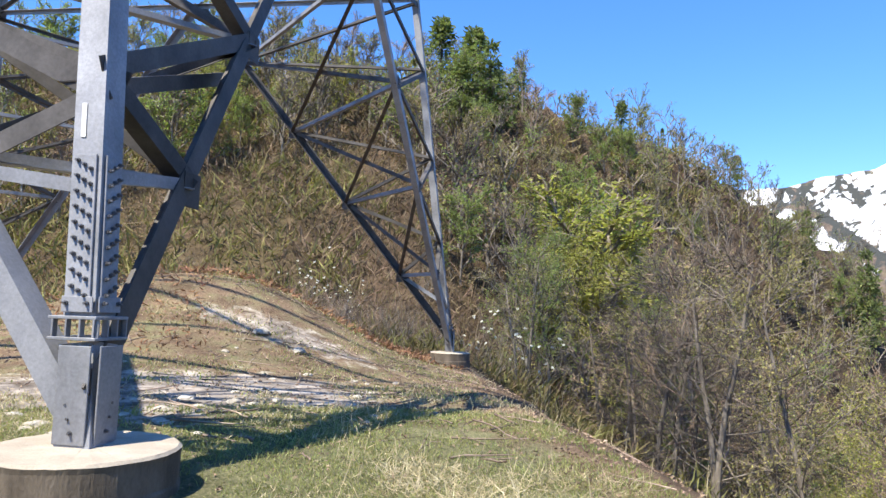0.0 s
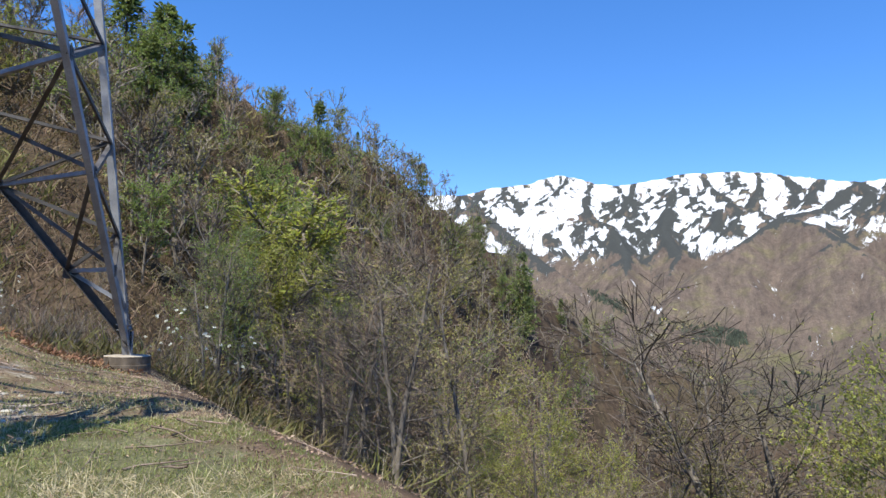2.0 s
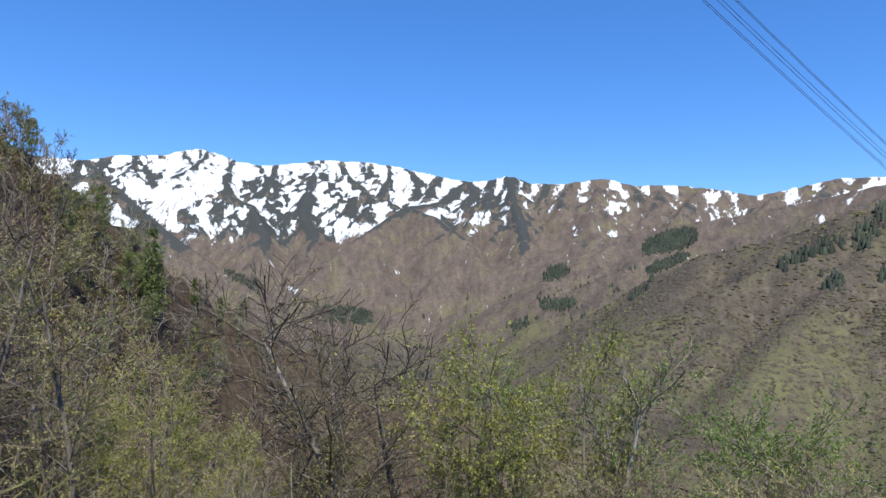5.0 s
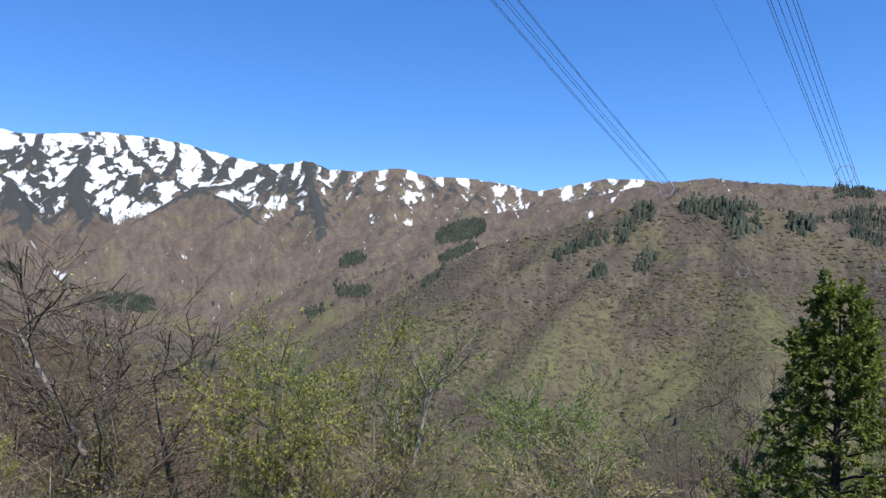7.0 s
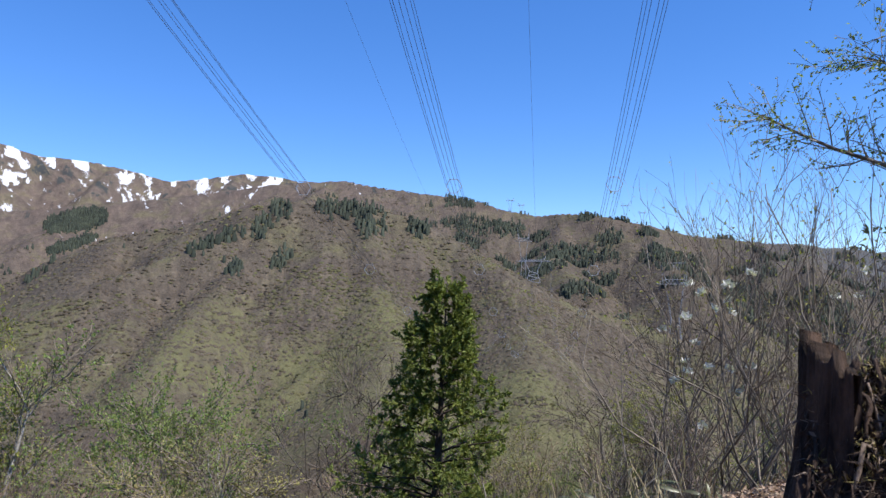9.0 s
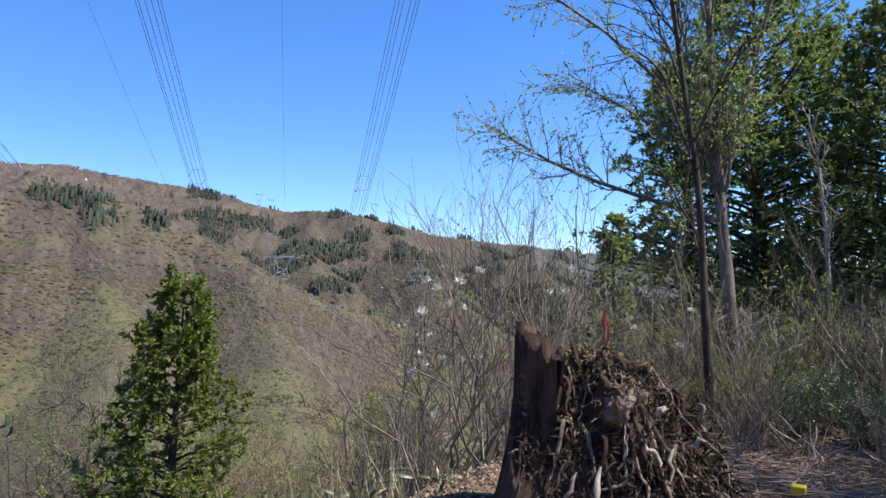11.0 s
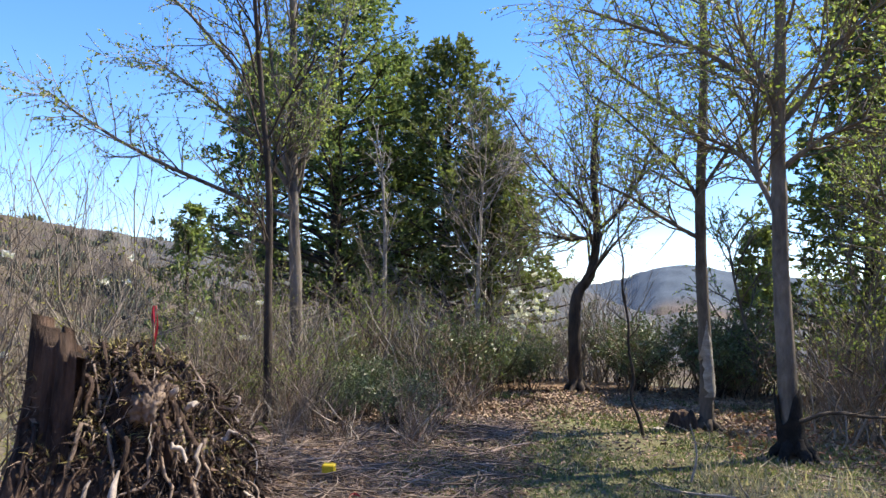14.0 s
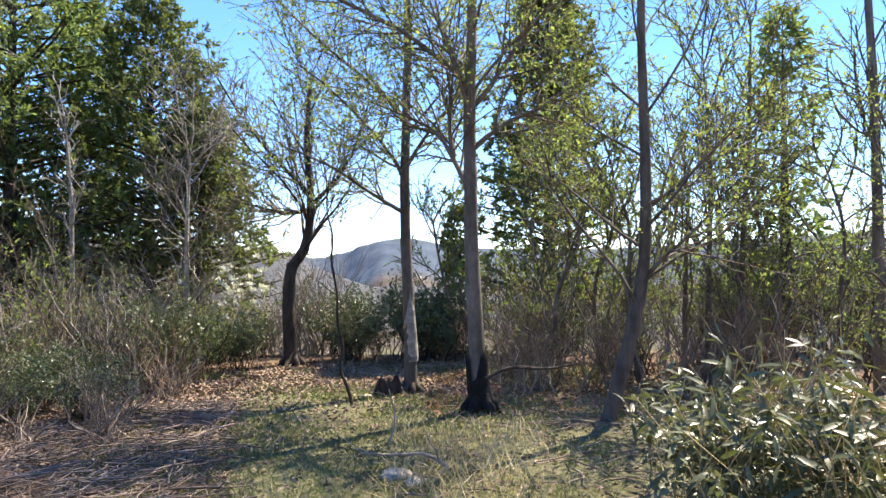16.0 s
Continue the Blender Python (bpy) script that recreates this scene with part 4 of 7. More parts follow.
def bolt_mesh():
    bm = bmesh.new()
    bmesh.ops.create_cone(bm, segments=6, radius1=0.021, radius2=0.021, depth=0.018, cap_ends=True, matrix=Matrix.Translation((0, 0, 0.009)))
    bmesh.ops.create_cone(bm, segments=6, radius1=0.012, radius2=0.012, depth=0.03, cap_ends=True, matrix=Matrix.Translation((0, 0, 0.03)))
    return bm_mesh(bm, "bolt", BOLT)


BOLT_MESH = bolt_mesh()


def put_bolt(at, nrm, parent):
    ob = part("bolt", BOLT_MESH, parent)
    ob.matrix_basis = Matrix.Translation(Vector(at)) @ Vector(nrm).to_track_quat("Z", "Y").to_matrix().to_4x4()


def pier(i):
    """Concrete footing: a drum with a worn arris and a faint fall on top."""
    x, y = FEET[i]
    top = PIER_TOPS[i]
    base = gz(x, y) - 0.9
    bm = bmesh.new()
    prof = [(PIER_R, base), (PIER_R, top - 0.33), (PIER_R - 0.012, top - 0.30), (PIER_R - 0.012, top - 0.075), (PIER_R - 0.004, top - 0.03), (PIER_R - 0.03, top - 0.006), (0.5, top), (0.02, top + 0.004)]
    n = 56
    rr = random.Random(i)
    rings = [[bm.verts.new((x + (q + rr.uniform(-0.004, 0.004)) * math.cos(2 * math.pi * k / n), y + q * math.sin(2 * math.pi * k / n), z + rr.uniform(-0.003, 0.003))) for k in range(n)] for q, z in prof]
    for a, b in zip(rings, rings[1:]):
        for k in range(n):
            bm.faces.new((a[k], a[(k + 1) % n], b[(k + 1) % n], b[k]))
    ob = thing("concrete_pier", (0, 0, 0), "round weathered concrete footing under a mast leg", "footing", "mast footings")
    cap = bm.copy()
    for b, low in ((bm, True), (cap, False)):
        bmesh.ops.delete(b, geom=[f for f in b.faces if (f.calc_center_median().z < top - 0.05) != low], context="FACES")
    # drum sides in a darker brown concrete than the top
    part("drum", bm_mesh(bm, "drum", CONCRETE_DARK), ob, "dark brown concrete drum")
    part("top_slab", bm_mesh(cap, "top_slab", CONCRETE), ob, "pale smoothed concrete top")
    return ob


def build_mast():
    mast = thing("lattice_mast", (0, 0, 0), "galvanised steel lattice power mast with bolted legs on round footings", "power mast")
    top_v = 13.6
    for i in range(4):
        pier(i)
        out = unit(np.array([FEET[i][0] - CENTRE[0], FEET[i][1] - CENTRE[1], 0]))
        inn = -out
        near = i == 0
        n0, n1 = corner(i - 1, 0) - corner(i, 0), corner(i + 1, 0) - corner(i, 0)
        e0, e1 = unit(n0), unit(n1)
        e0[2] = e1[2] = 0
        w = 0.30
        # stub in the footing, base flanges and leg
        c0, c1 = corner(i, 0), corner(i, 0.88)
        stub = part("leg_stub", angle_bar(c0 + out * 0.20, c1 + out * 0.18, w + 0.03, 0.05, inn, STEEL, "leg_stub"), mast)
        for v in (0.88, 1.06):
            c = corner(i, v)
            part("flange", slab(c - e1 * 0.20 + e0 * 0.04, e0, e1, (0, 0, 1), 0.46, 0.46, 0.028, STEEL, "flange"), mast)
        for k in range(4):
            for ea, eb in ((e0, e1), (e1, e0)):
                c = corner(i, 0.908) - eb * 0.155 + ea * (-0.16 + 0.13 * k)
                part("flange_rib", slab(c, eb, (0, 0, 1), ea, 0.06, 0.152, 0.016, STEEL, "flange_rib", 0), mast)
        leg = part("leg", angle_bar(corner(i, 1.088) + out * 0.16, corner(i, 58) + out * 0.1, w, 0.035, inn, STEEL, "leg"), mast)
        ax = unit(corner(i, 10) - corner(i, 0))
        # splice plates with their bolts on both outer faces
        for ea, eb in ((e0, e1), (e1, e0)):
            nrm = -eb
            base = corner(i, 1.15) + out * 0.16 + ea * 0.15 + nrm * 0.002
            plate = part("splice_plate", slab(base, ea, ax, nrm, 0.22, 1.42, 0.022, STEEL, "splice_plate"), mast, "bolted steel splice plate")
            lower = part("splice_plate", slab(base - ax * 0.03 + nrm * 0.024, ea, ax, nrm, 0.30, 0.14, 0.014, STEEL, "splice_plate"), mast)
            if i in (0, 1):
                for row in range(9):
                    for col in (-1, 0, 1):
                        at = base + ax * (0.16 + 0.145 * row + 0.04 * col) + ea * 0.065 * col + nrm * 0.022
                        put_bolt(at, nrm, plate)
                for col in (-1, 1):
                    put_bolt(base + ax * 0.05 + ea * 0.1 * col + nrm * 0.038, nrm, lower)
        # two main diagonals from the foot, with their lacing
        nodes = {}
        for side, other, e in ((0, i - 1, e0), (1, i + 1, e1)):
            apex = (corner(i, top_v) + corner(other, top_v)) / 2
            a = corner(i, 0.34) + out * 0.16 + e * 0.10
            inward = unit(np.cross(e, (0, 0, 1)) * (1 if np.cross(e, (0, 0, 1)) @ inn > 0 else -1))
            # the diagonal on the shaded side gets the darkened steel
            diag = part("diagonal", angle_bar(a, apex, 0.26, 0.024, inward, STEEL_SHADED if side else STEEL, "diagonal"), mast)
            gus = part("gusset_plate", slab(corner(i, 0.02) + out * 0.19 + e * 0.19, e, (0, 0, 1), -inward, 0.30, 0.82, 0.018, STEEL, "gusset_plate"), mast)
            for k in range(7):
                put_bolt(corner(i, 0.12 + 0.115 * k) + out * 0.19 + e * (0.16 + 0.02 * k) - inward * 0.018, -inward, gus)
            pts = []
            for v in ((2.5, 5.0, 7.7, 10.6) if near else (2.8, 5.6, 8.4, 11.2)):
                k = (v - 0.30) / (top_v - 0.30)
                pts.append(a + (apex - a) * k)
            nodes[side] = pts
            legp = [corner(i, v) + out * 0.1 for v in ((2.3, 3.3, 6.2, 9.3, 12.2) if near else (1.7, 4.2, 7.4, 10.8, 13.4))]
            for k, q in enumerate(pts):
                heavy = near and k < 2
                # lacing too: bright steel as if sunlit, darkened steel as if in shade
                part("brace", angle_bar(legp[k], q, 0.22 if heavy and k else 0.13, 0.016, inward, STEEL_SHADED if k else STEEL, "brace"), mast)
                part("brace", angle_bar(q, legp[k + 1], 0.20 if heavy else 0.15, 0.016, inward, STEEL_SHADED, "brace", True), mast)
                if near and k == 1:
                    part("brace", angle_bar(legp[1] + inward * 0.3, q + inward * 0.3 - np.array([0, 0, 0.35]), 0.18, 0.016, inward, STEEL_SHADED, "brace", True), mast)
                part("node_plate", slab(q - np.array([0, 0, 0.2]), e, (0, 0, 1), -inward, 0.34, 0.4, 0.014, STEEL_SHADED, "node_plate"), mast)
        for k in range(4):
            part("plan_strut", angle_bar(nodes[0][k], nodes[1][k], 0.13, 0.012, (0, 0, 1), STEEL, "plan_strut"), mast)
            if k:
                part("plan_strut", angle_bar(nodes[0][k - 1], nodes[1][k], 0.13, 0.012, (0, 0, 1), STEEL_SHADED, "plan_strut"), mast)
                part("plan_strut", angle_bar(nodes[1][k - 1], nodes[0][k], 0.13, 0.012, (0, 0, 1), STEEL_SHADED, "plan_strut"), mast)
        if near:
            part("sign_plate", slab(corner(i, 2.72) + out * 0.16 + e0 * 0.2 - e1 * 0.004, e0, ax, -e1, 0.05, 0.34, 0.004, PALE_PAINT, "sign_plate", 0), mast, "small faded white plate")
        # climbing pegs
        if i == 1:
            for k in range(26):
                c = corner(i, 3.2 + 0.42 * k) + out * 0.24 + e1 * 0.2
                bm = bmesh.new()
                bmesh.ops.create_cone(bm, segments=6, radius1=0.012, radius2=0.012, depth=0.2, cap_ends=True, matrix=Matrix.Translation(Vector(c)) @ Vector(-e0).to_track_quat("Z", "Y").to_matrix().to_4x4())
                part("step_bolt", bm_mesh(bm, "step_bolt", BOLT), mast)
        # body above the first panel
        for lo, hi in ((13.6, 24), (24, 33), (33, 41), (41, 48), (48, 54)):
            part("brace", angle_bar(corner(i, lo), corner(i + 1, hi), 0.16, 0.016, inn, STEEL, "brace"), mast)
            part("brace", angle_bar(corner(i + 1, lo), corner(i, hi), 0.16, 0.016, inn, STEEL_SHADED, "brace"), mast)
            part("girt", angle_bar(corner(i, lo), corner(i + 1, lo), 0.16, 0.016, (0, 0, -1), STEEL, "girt"), mast)
    return mast


build_mast()

# ---- conductors: three bundles in a shallow arc down to the next mast
LINE_AZ = 109.2
ALONG = np.array([math.sin(radians(LINE_AZ)), math.cos(radians(LINE_AZ))])
RIGHT = np.array([math.sin(radians(LINE_AZ + 90)), math.cos(radians(LINE_AZ + 90))])
PHASES = (-37.6, -13.65, 10.3)


def wire_z(d, lift=0.0):
    return 50.7 - 0.350 * d + 0.0003526 * d * d + lift


def on_line(d, off, z):
    p = ALONG * d + RIGHT * off
    return (p[0], p[1], z)


def cable_mesh(points, radius, name):
    geo = Geo()
    tubes(geo, np.asarray(points, float)[None], np.full((1, len(points)), radius), 5)
    return geo.mesh(name, [CABLE])


SPAN = np.concatenate([np.linspace(-17, 120, 30), np.linspace(130, 985, 50)])
for off in PHASES:
    line = thing("conductor_bundle", (0, 0, 0), "bundle of thin grey power cables held apart by pale rings", "power line", "conductor bundles")
    for k in range(6):
        a = k * math.pi / 3
        part("cable", cable_mesh([on_line(d, off + 1.15 * math.cos(a), wire_z(d) + 1.15 * math.sin(a)) for d in SPAN], 0.028, "cable"), line)
    for d in (104, 147, 190, 232, 275, 320, 365):
        geo = Geo()
        pts = np.array([on_line(d, off + 1.22 * math.cos(k * math.pi / 3), wire_z(d) + 1.22 * math.sin(k * math.pi / 3)) for k in range(7)])
        q = np.stack([pts[:-1], pts[:-1] * 0.5 + pts[1:] * 0.5], 1).reshape(-1, 3)
        hub = pts[:-1].mean(0)
        rims = [hub + (q - hub) * s for s in (0.96, 1.04)]
        across_line = np.array([ALONG[0], ALONG[1], 0]) * 0.05
        v = np.stack([rims[0] - across_line, rims[1] - across_line, rims[1] + across_line, rims[0] + across_line], 1)
        i = np.arange(48).reshape(12, 4)
        j = np.roll(i, -1, axis=0)
        geo.add(v, np.stack([i, j, np.roll(j, -1, axis=1), np.roll(i, -1, axis=1)], -1))
        part("spacer_ring", geo.mesh("spacer_ring", [RING]), line)
for off in (-26, -2):
    wire = tagged(new("earth_wire", cable_mesh([on_line(d, off, wire_z(d, 16 + 0.012 * d)) for d in SPAN], 0.02, "earth_wire")), "single thin earth wire high over the valley", "power line", "earth wires")


def far_mast(x, y, top, half, label):
    """A portal mast across the valley: splayed legs, waist, cross-beam and two horns."""
    base = gz(x, y)
    ob = thing("portal_mast", (x, y, base), label, "power mast", "masts across the valley", -LINE_AZ - 90)
    h = top - base
    w = max(0.34, half * 0.018)

    def bars(name, segs):
        geo = Geo()
        for p, q in segs:
            tubes(geo, np.array([[p, q]], float), np.full((1, 2), w), 4)
        part(name, geo.mesh(name, [FAR_STEEL]), ob)

    legs, lace = [], []
    for sy in (-1, 1):
        for sx in (-1, 1):
            legs.append(((sx * half * 0.22, sy * half * 0.42, 0), (sx * half * 0.1, sy * half * 0.22, h * 0.55)))
            legs.append(((sx * half * 0.1, sy * half * 0.22, h * 0.55), (sx * half * 0.08, sy * half * 0.5, h)))
        for k in range(5):
            a, b = k / 5, (k + 1) / 5
            lace.append(((0.2 * half * (1 - a), sy * half * (0.42 - 0.2 * a), h * 0.55 * a), (-0.2 * half * (1 - b), sy * half * (0.42 - 0.2 * b), h * 0.55 * b)))
            lace.append(((0.1 * half, sy * half * (0.22 + 0.28 * a), h * (0.55 + 0.45 * a)), (-0.08 * half, sy * half * (0.22 + 0.28 * b), h * (0.55 + 0.45 * b))))
    for k in range(5):
        a = k / 5
        s = 1 if k % 2 else -1
        lace.append(((0.2 * half * (1 - a), -s * half * (0.42 - 0.2 * a), h * 0.55 * a), (0.2 * half * (0.8 - a), s * half * (0.42 - 0.2 * (a + 0.2)), h * 0.55 * (a + 0.2))))
    bars("leg_frame", legs)
    bars("lacing", lace)
    beam = [((0, -half, h), (0, half, h)), ((0, -half, h), (0, -half * 0.5, h * 1.06)), ((0, half, h), (0, half * 0.5, h * 1.06)), ((0, -half * 0.5, h * 1.06), (0, half * 0.5, h * 1.06))]
    for k in range(10):
        y0 = -half * 0.5 + half * k / 10
        beam.append(((0, y0, h if k % 2 else h * 1.06), (0, y0 + half / 10, h * 1.06 if k % 2 else h)))
    bars("cross_beam", beam)
    for s in (-1, 1):
        geo = Geo()
        tubes(geo, np.array([[(0, s * half * 0.5, h * 1.06), (0, s * half * 0.72, h * 1.25), (0, s * half * 0.62, h)]], float), np.full((1, 3), w), 4)
        part("horn", geo.mesh("horn", [FAR_STEEL]), ob)


for b, el, d, half in ((108.4, 2.75, 985, 24), (107.6, 4.4, 1400, 17), (119.5, 0.95, 985, 24), (119.6, 2.6, 1450, 17), (106.5, 7.75, 2190, 15), (107.4, 7.35, 2200, 12), (115.8, 7.2, 1930, 14), (117.1, 6.6, 1920, 12)):
    x, y = polar(b, d)
    far_mast(x, y, EYE + d * math.tan(radians(el)), half, "pale lattice portal mast standing on a far ridge" if d > 1800 else "grey lattice portal mast with a wide cross-beam")


# ---- trees of the flank and the slopes: a few grown kinds, many standing copies
def grown_kinds():
    kinds = {}
    spec = (("bare", BARK, TWIG_DARK, LEAF_OLIVE, 0.06, 2, 0.14, "grey leafless broadleaf tree in early spring", 3),
            ("budding", BARK, TWIG, LEAF_OLIVE, 0.75, 5, 0.17, "broadleaf tree with fine olive-brown buds", 3),
            ("green", BARK, TWIG, LEAF_SPRING, 1.0, 9, 0.185, "broadleaf tree in fresh light-green leaf", 3),
            ("yellow", BARK, TWIG, LEAF_YELLOW, 1.0, 9, 0.19, "broadleaf tree in yellow-green spring leaf", 2),
            ("russet", BARK, TWIG_RED, LEAF_OLIVE, 0.2, 3, 0.14, "thin reddish-brown leafless tree", 2),
            ("birch", BARK_PALE, TWIG, LEAF_SPRING, 0.45, 5, 0.16, "pale-barked slender tree with sparse young leaves", 2))
    for name, bark, twig, leaf, share, each, size, label, n in spec:
        made = []
        for k in range(n):
            g = np.random.default_rng(100 + 13 * k + len(name))
            h = 10.0
            lean = g.standard_normal(2) * 0.5
            trunk = [(0, 0, -0.5), (lean[0] * 0.1, lean[1] * 0.1, 3), (lean[0] * 0.5 + 0.2 * g.standard_normal(), lean[1] * 0.5, 5.2), (lean[0], lean[1], h * 0.78)]
            slim = name == "birch"
            geos = broadleaf(g, trunk, 0.13 if slim else 0.15, 2.1 if slim else 3.4, 12, 6, 8, 0.2, (share, each, size), False, 0.95 if not slim else 0.6, 0.35, 0.07, thin=0.055, shrink=0.2)
            made.append((geos[0].mesh("trunk", [bark]), geos[1].mesh("crown", [twig, leaf])))
        kinds[name] = (made, label)
    for name in ("bare", "budding", "green", "yellow", "russet", "birch"):
        spc = next(s for s in spec if s[0] == name)
        made = []
        for k in range(2):
            g = np.random.default_rng(700 + 17 * k + len(name))
            lean = g.standard_normal(2) * 1.2
            slim = name == "birch"
            trunk = [(0, 0, -0.5), (lean[0] * 0.2, lean[1] * 0.1, 3), (lean[0] * 0.5, lean[1] * 0.6, 5.5), (lean[0], lean[1], 8.4)]
            geos = broadleaf(g, trunk, 0.10 if slim else 0.13, 2.0 if slim else 2.9, 16, 7, 12 if name == "bare" else 9, 0.18, (0.02 if name == "bare" else min(1, spc[4]), 9 if name in ("green", "yellow") else 5, 0.092), False, 0.7 if slim else 1.15, 0.3 if slim else 0.12, 0.05, thin=0.016, shrink=0.3)
            made.append((geos[0].mesh("trunk", [spc[1]]), geos[1].mesh("crown", [spc[2], spc[3]])))
        kinds["near_" + name] = (made, spc[7])
    kinds["spruce"] = ([(lambda q: (q[0].mesh("trunk", [BARK_DARK]), q[1].mesh("crown", [CONIFER_DARK])))(conifer(np.random.default_rng(40 + k), 10, 4.6, 60, 34, 0.5)) for k in range(2)], "dark green conifer on the wooded slope")
    return kinds


KINDS = grown_kinds()
WOODS = []


def stand(kind, x, y, height, turn, sink=0.0, wide=1.0, pick=None):
    if math.hypot(x, y) < 48 and "near_" + kind in KINDS:
        kind = "near_" + kind
    made, label = KINDS[kind]
    trunk, crown = made[pick if pick is not None else int(rng.integers(len(made)))]
    if math.hypot(x, y) > 88 and kind != "spruce" and pick is None:
        k = height / 10
        WOODS.append((trunk, crown, pose(x, y, gz(x, y) - sink, 0, 0, turn) @ Matrix.Diagonal((k * wide, k * wide, k, 1))))
        return None
    ob = thing("conifer_tree" if kind == "spruce" else "broadleaf_tree", (x, y, gz(x, y) - sink), label, "tree", "trees on the slope", turn)
    k = height / 10
    ob.scale = (k * wide, k * wide, k)
    part("trunk", trunk, ob)
    part("crown", crown, ob)
    return ob


def spread_trees(n, draw, kinds, low, high, apart):
    """Scatter n trees where draw() puts them, none closer than apart."""
    placed = []
    for _ in range(n * 6):
        if len(placed) >= n:
            break
        x, y = draw()
        if any((x - a) ** 2 + (y - b) ** 2 < apart * apart for a, b in placed):
            continue
        placed.append((x, y))
        names, share = zip(*kinds)
        stand(names[int(rng.choice(len(names), p=np.array(share) / sum(share)))], x, y, rng.uniform(low, high), rng.uniform(0, 360), 0.1, rng.uniform(0.85, 1.25))


def draw_flank():
    b = rng.uniform(-34, 46)
    R = float(crest(FLANK, np.array(b))[0])
    lo = 72 if b < -4 else (52 if b < 6 else 40)
    return polar(b, rng.uniform(lo ** 1.5, (R + 12) ** 1.5) ** (1 / 1.5))


def draw_east():
    return polar(20 + 46 * rng.random() ** 1.3, rng.uniform(22 ** 1.2, 95 ** 1.2) ** (1 / 1.2))


def draw_low():
    return polar(rng.uniform(66, 128), rng.uniform(34 ** 1.5, 150 ** 1.5) ** (1 / 1.5))


spread_trees(150, draw_flank, (("bare", 3), ("budding", 5), ("green", 2.6), ("yellow", 1.8), ("russet", 2), ("birch", 1)), 7, 12, 3.6)
spread_trees(110, draw_east, (("bare", 5), ("budding", 4), ("green", 0.5), ("yellow", 0.8), ("russet", 4), ("birch", 1.2)), 6, 9.5, 2.8)
spread_trees(24, draw_low, (("bare", 1.5), ("budding", 4), ("green", 3.2), ("yellow", 1.2), ("russet", 3), ("birch", 0.8)), 6, 9.5, 3.6)

# trees close below the rim, their tops just in sight
close = []
for _ in range(400):
    b, d, el = rng.uniform(46, 126), rng.uniform(15, 36), rng.uniform(-14, -6.5)
    x, y = polar(b, d)
    h = EYE + d * math.tan(radians(el)) - gz(x, y)
    if len(close) >= 48 or not 3.5 < h < 11.5 or (92 < b < 108 and (d < 19 or el > -9)) or (b < 74 and el > -9) or any(math.hypot(x - p, y - q) < 1.8 for p, q in close):
        continue
    close.append((x, y))
    kind = ("budding", "green", "russet", "yellow", "budding", "birch", "bare", "russet", "bare", "budding")[len(close) % 10]
    stand(kind, x, y, h, rng.uniform(0, 360), 0.1, rng.uniform(0.85, 1.2))

# the dark leafless stand below the rim to the north-east
for k in range(40):
    x, y = polar(rng.uniform(13, 34), rng.uniform(24, 55))
    stand(("bare", "russet", "bare", "yellow", "bare", "russet", "bare", "birch", "bare", "green")[k % 10], x, y, rng.uniform(7, 11), rng.uniform(0, 360), 0.1, rng.uniform(0.85, 1.2))


def slope_woods():
    """The rest of the flank's trees, past counting, as one object."""
    geo = Geo()
    for k in range(620):
        x, y = draw_flank() if k < 110 else polar(*((rng.uniform(14, 44), rng.uniform(100, 300)) if k < 320 else (rng.uniform(28, 66), rng.uniform(60, 330))))
        g = np.random.default_rng(2000 + k)
        h = g.uniform(6, 11)
        z = gz(x, y)
        trunk = [(x, y, z - 0.4), (x + 0.3 * g.standard_normal(), y, z + 0.5 * h), (x + 0.5 * g.standard_normal(), y, z + 0.8 * h)]
        share = (0.1, 0.7, 0.9)[k % 3]
        wood, crown = broadleaf(g, trunk, 0.14, 0.33 * h, 9, 5, 6, 0.2, (share, 2, 0.28), False, 0.9, 0.3, 0.07, thin=0.06, shrink=0.2) if k < 110 else broadleaf(g, trunk, 0.14, 0.42 * h, 6, 4, 4, 0.12, (share, 4, 0.27), False, 0.95, 0.3, 0.06, thin=0.07, shrink=0.2)
        for src, off in ((wood, 0), (crown, 1)):
            for v, f, m in zip(src.v, src.f, src.m):
                geo.v.append(v)
                geo.f.append(f + geo.n)
                geo.m.append(m * (1 + k % 2) + off)
                geo.s.append(np.zeros(len(f), bool))
            geo.n += src.n
    tagged(new("slope_woods", geo.mesh("slope_woods", [BARK, TWIG, LEAF_OLIVE, LEAF_SPRING])), "budding and leafless broadleaf woods on the flank", "woods", kind="stuff")


slope_woods()


def far_stands():
    """The flank's more distant trees, past counting, as one object."""
    geo, mats = Geo(), []
    for trunk, crown, m in WOODS:
        m = np.array(m)
        for me in (trunk, crown):
            v, f, mi = np.empty(3 * len(me.vertices)), np.empty(len(me.loops), np.int32), np.empty(len(me.polygons), np.int32)
            me.vertices.foreach_get("co", v)
            me.loops.foreach_get("vertex_index", f)
            me.polygons.foreach_get("material_index", mi)
            for mat in me.materials:
                if mat not in mats:
                    mats.append(mat)
            slot = np.array([mats.index(mat) for mat in me.materials])
            geo.v.append(v.reshape(-1, 3) @ m[:3, :3].T + m[:3, 3])
            geo.f.append(f.reshape(-1, 4) + geo.n)
            geo.m.append(slot[mi])
            geo.s.append(np.zeros(len(mi), bool))
            geo.n += len(me.vertices)
    tagged(new("flank_woods", geo.mesh("flank_woods", mats)), "mixed spring woods high on the flank", "woods", kind="stuff")


far_stands()

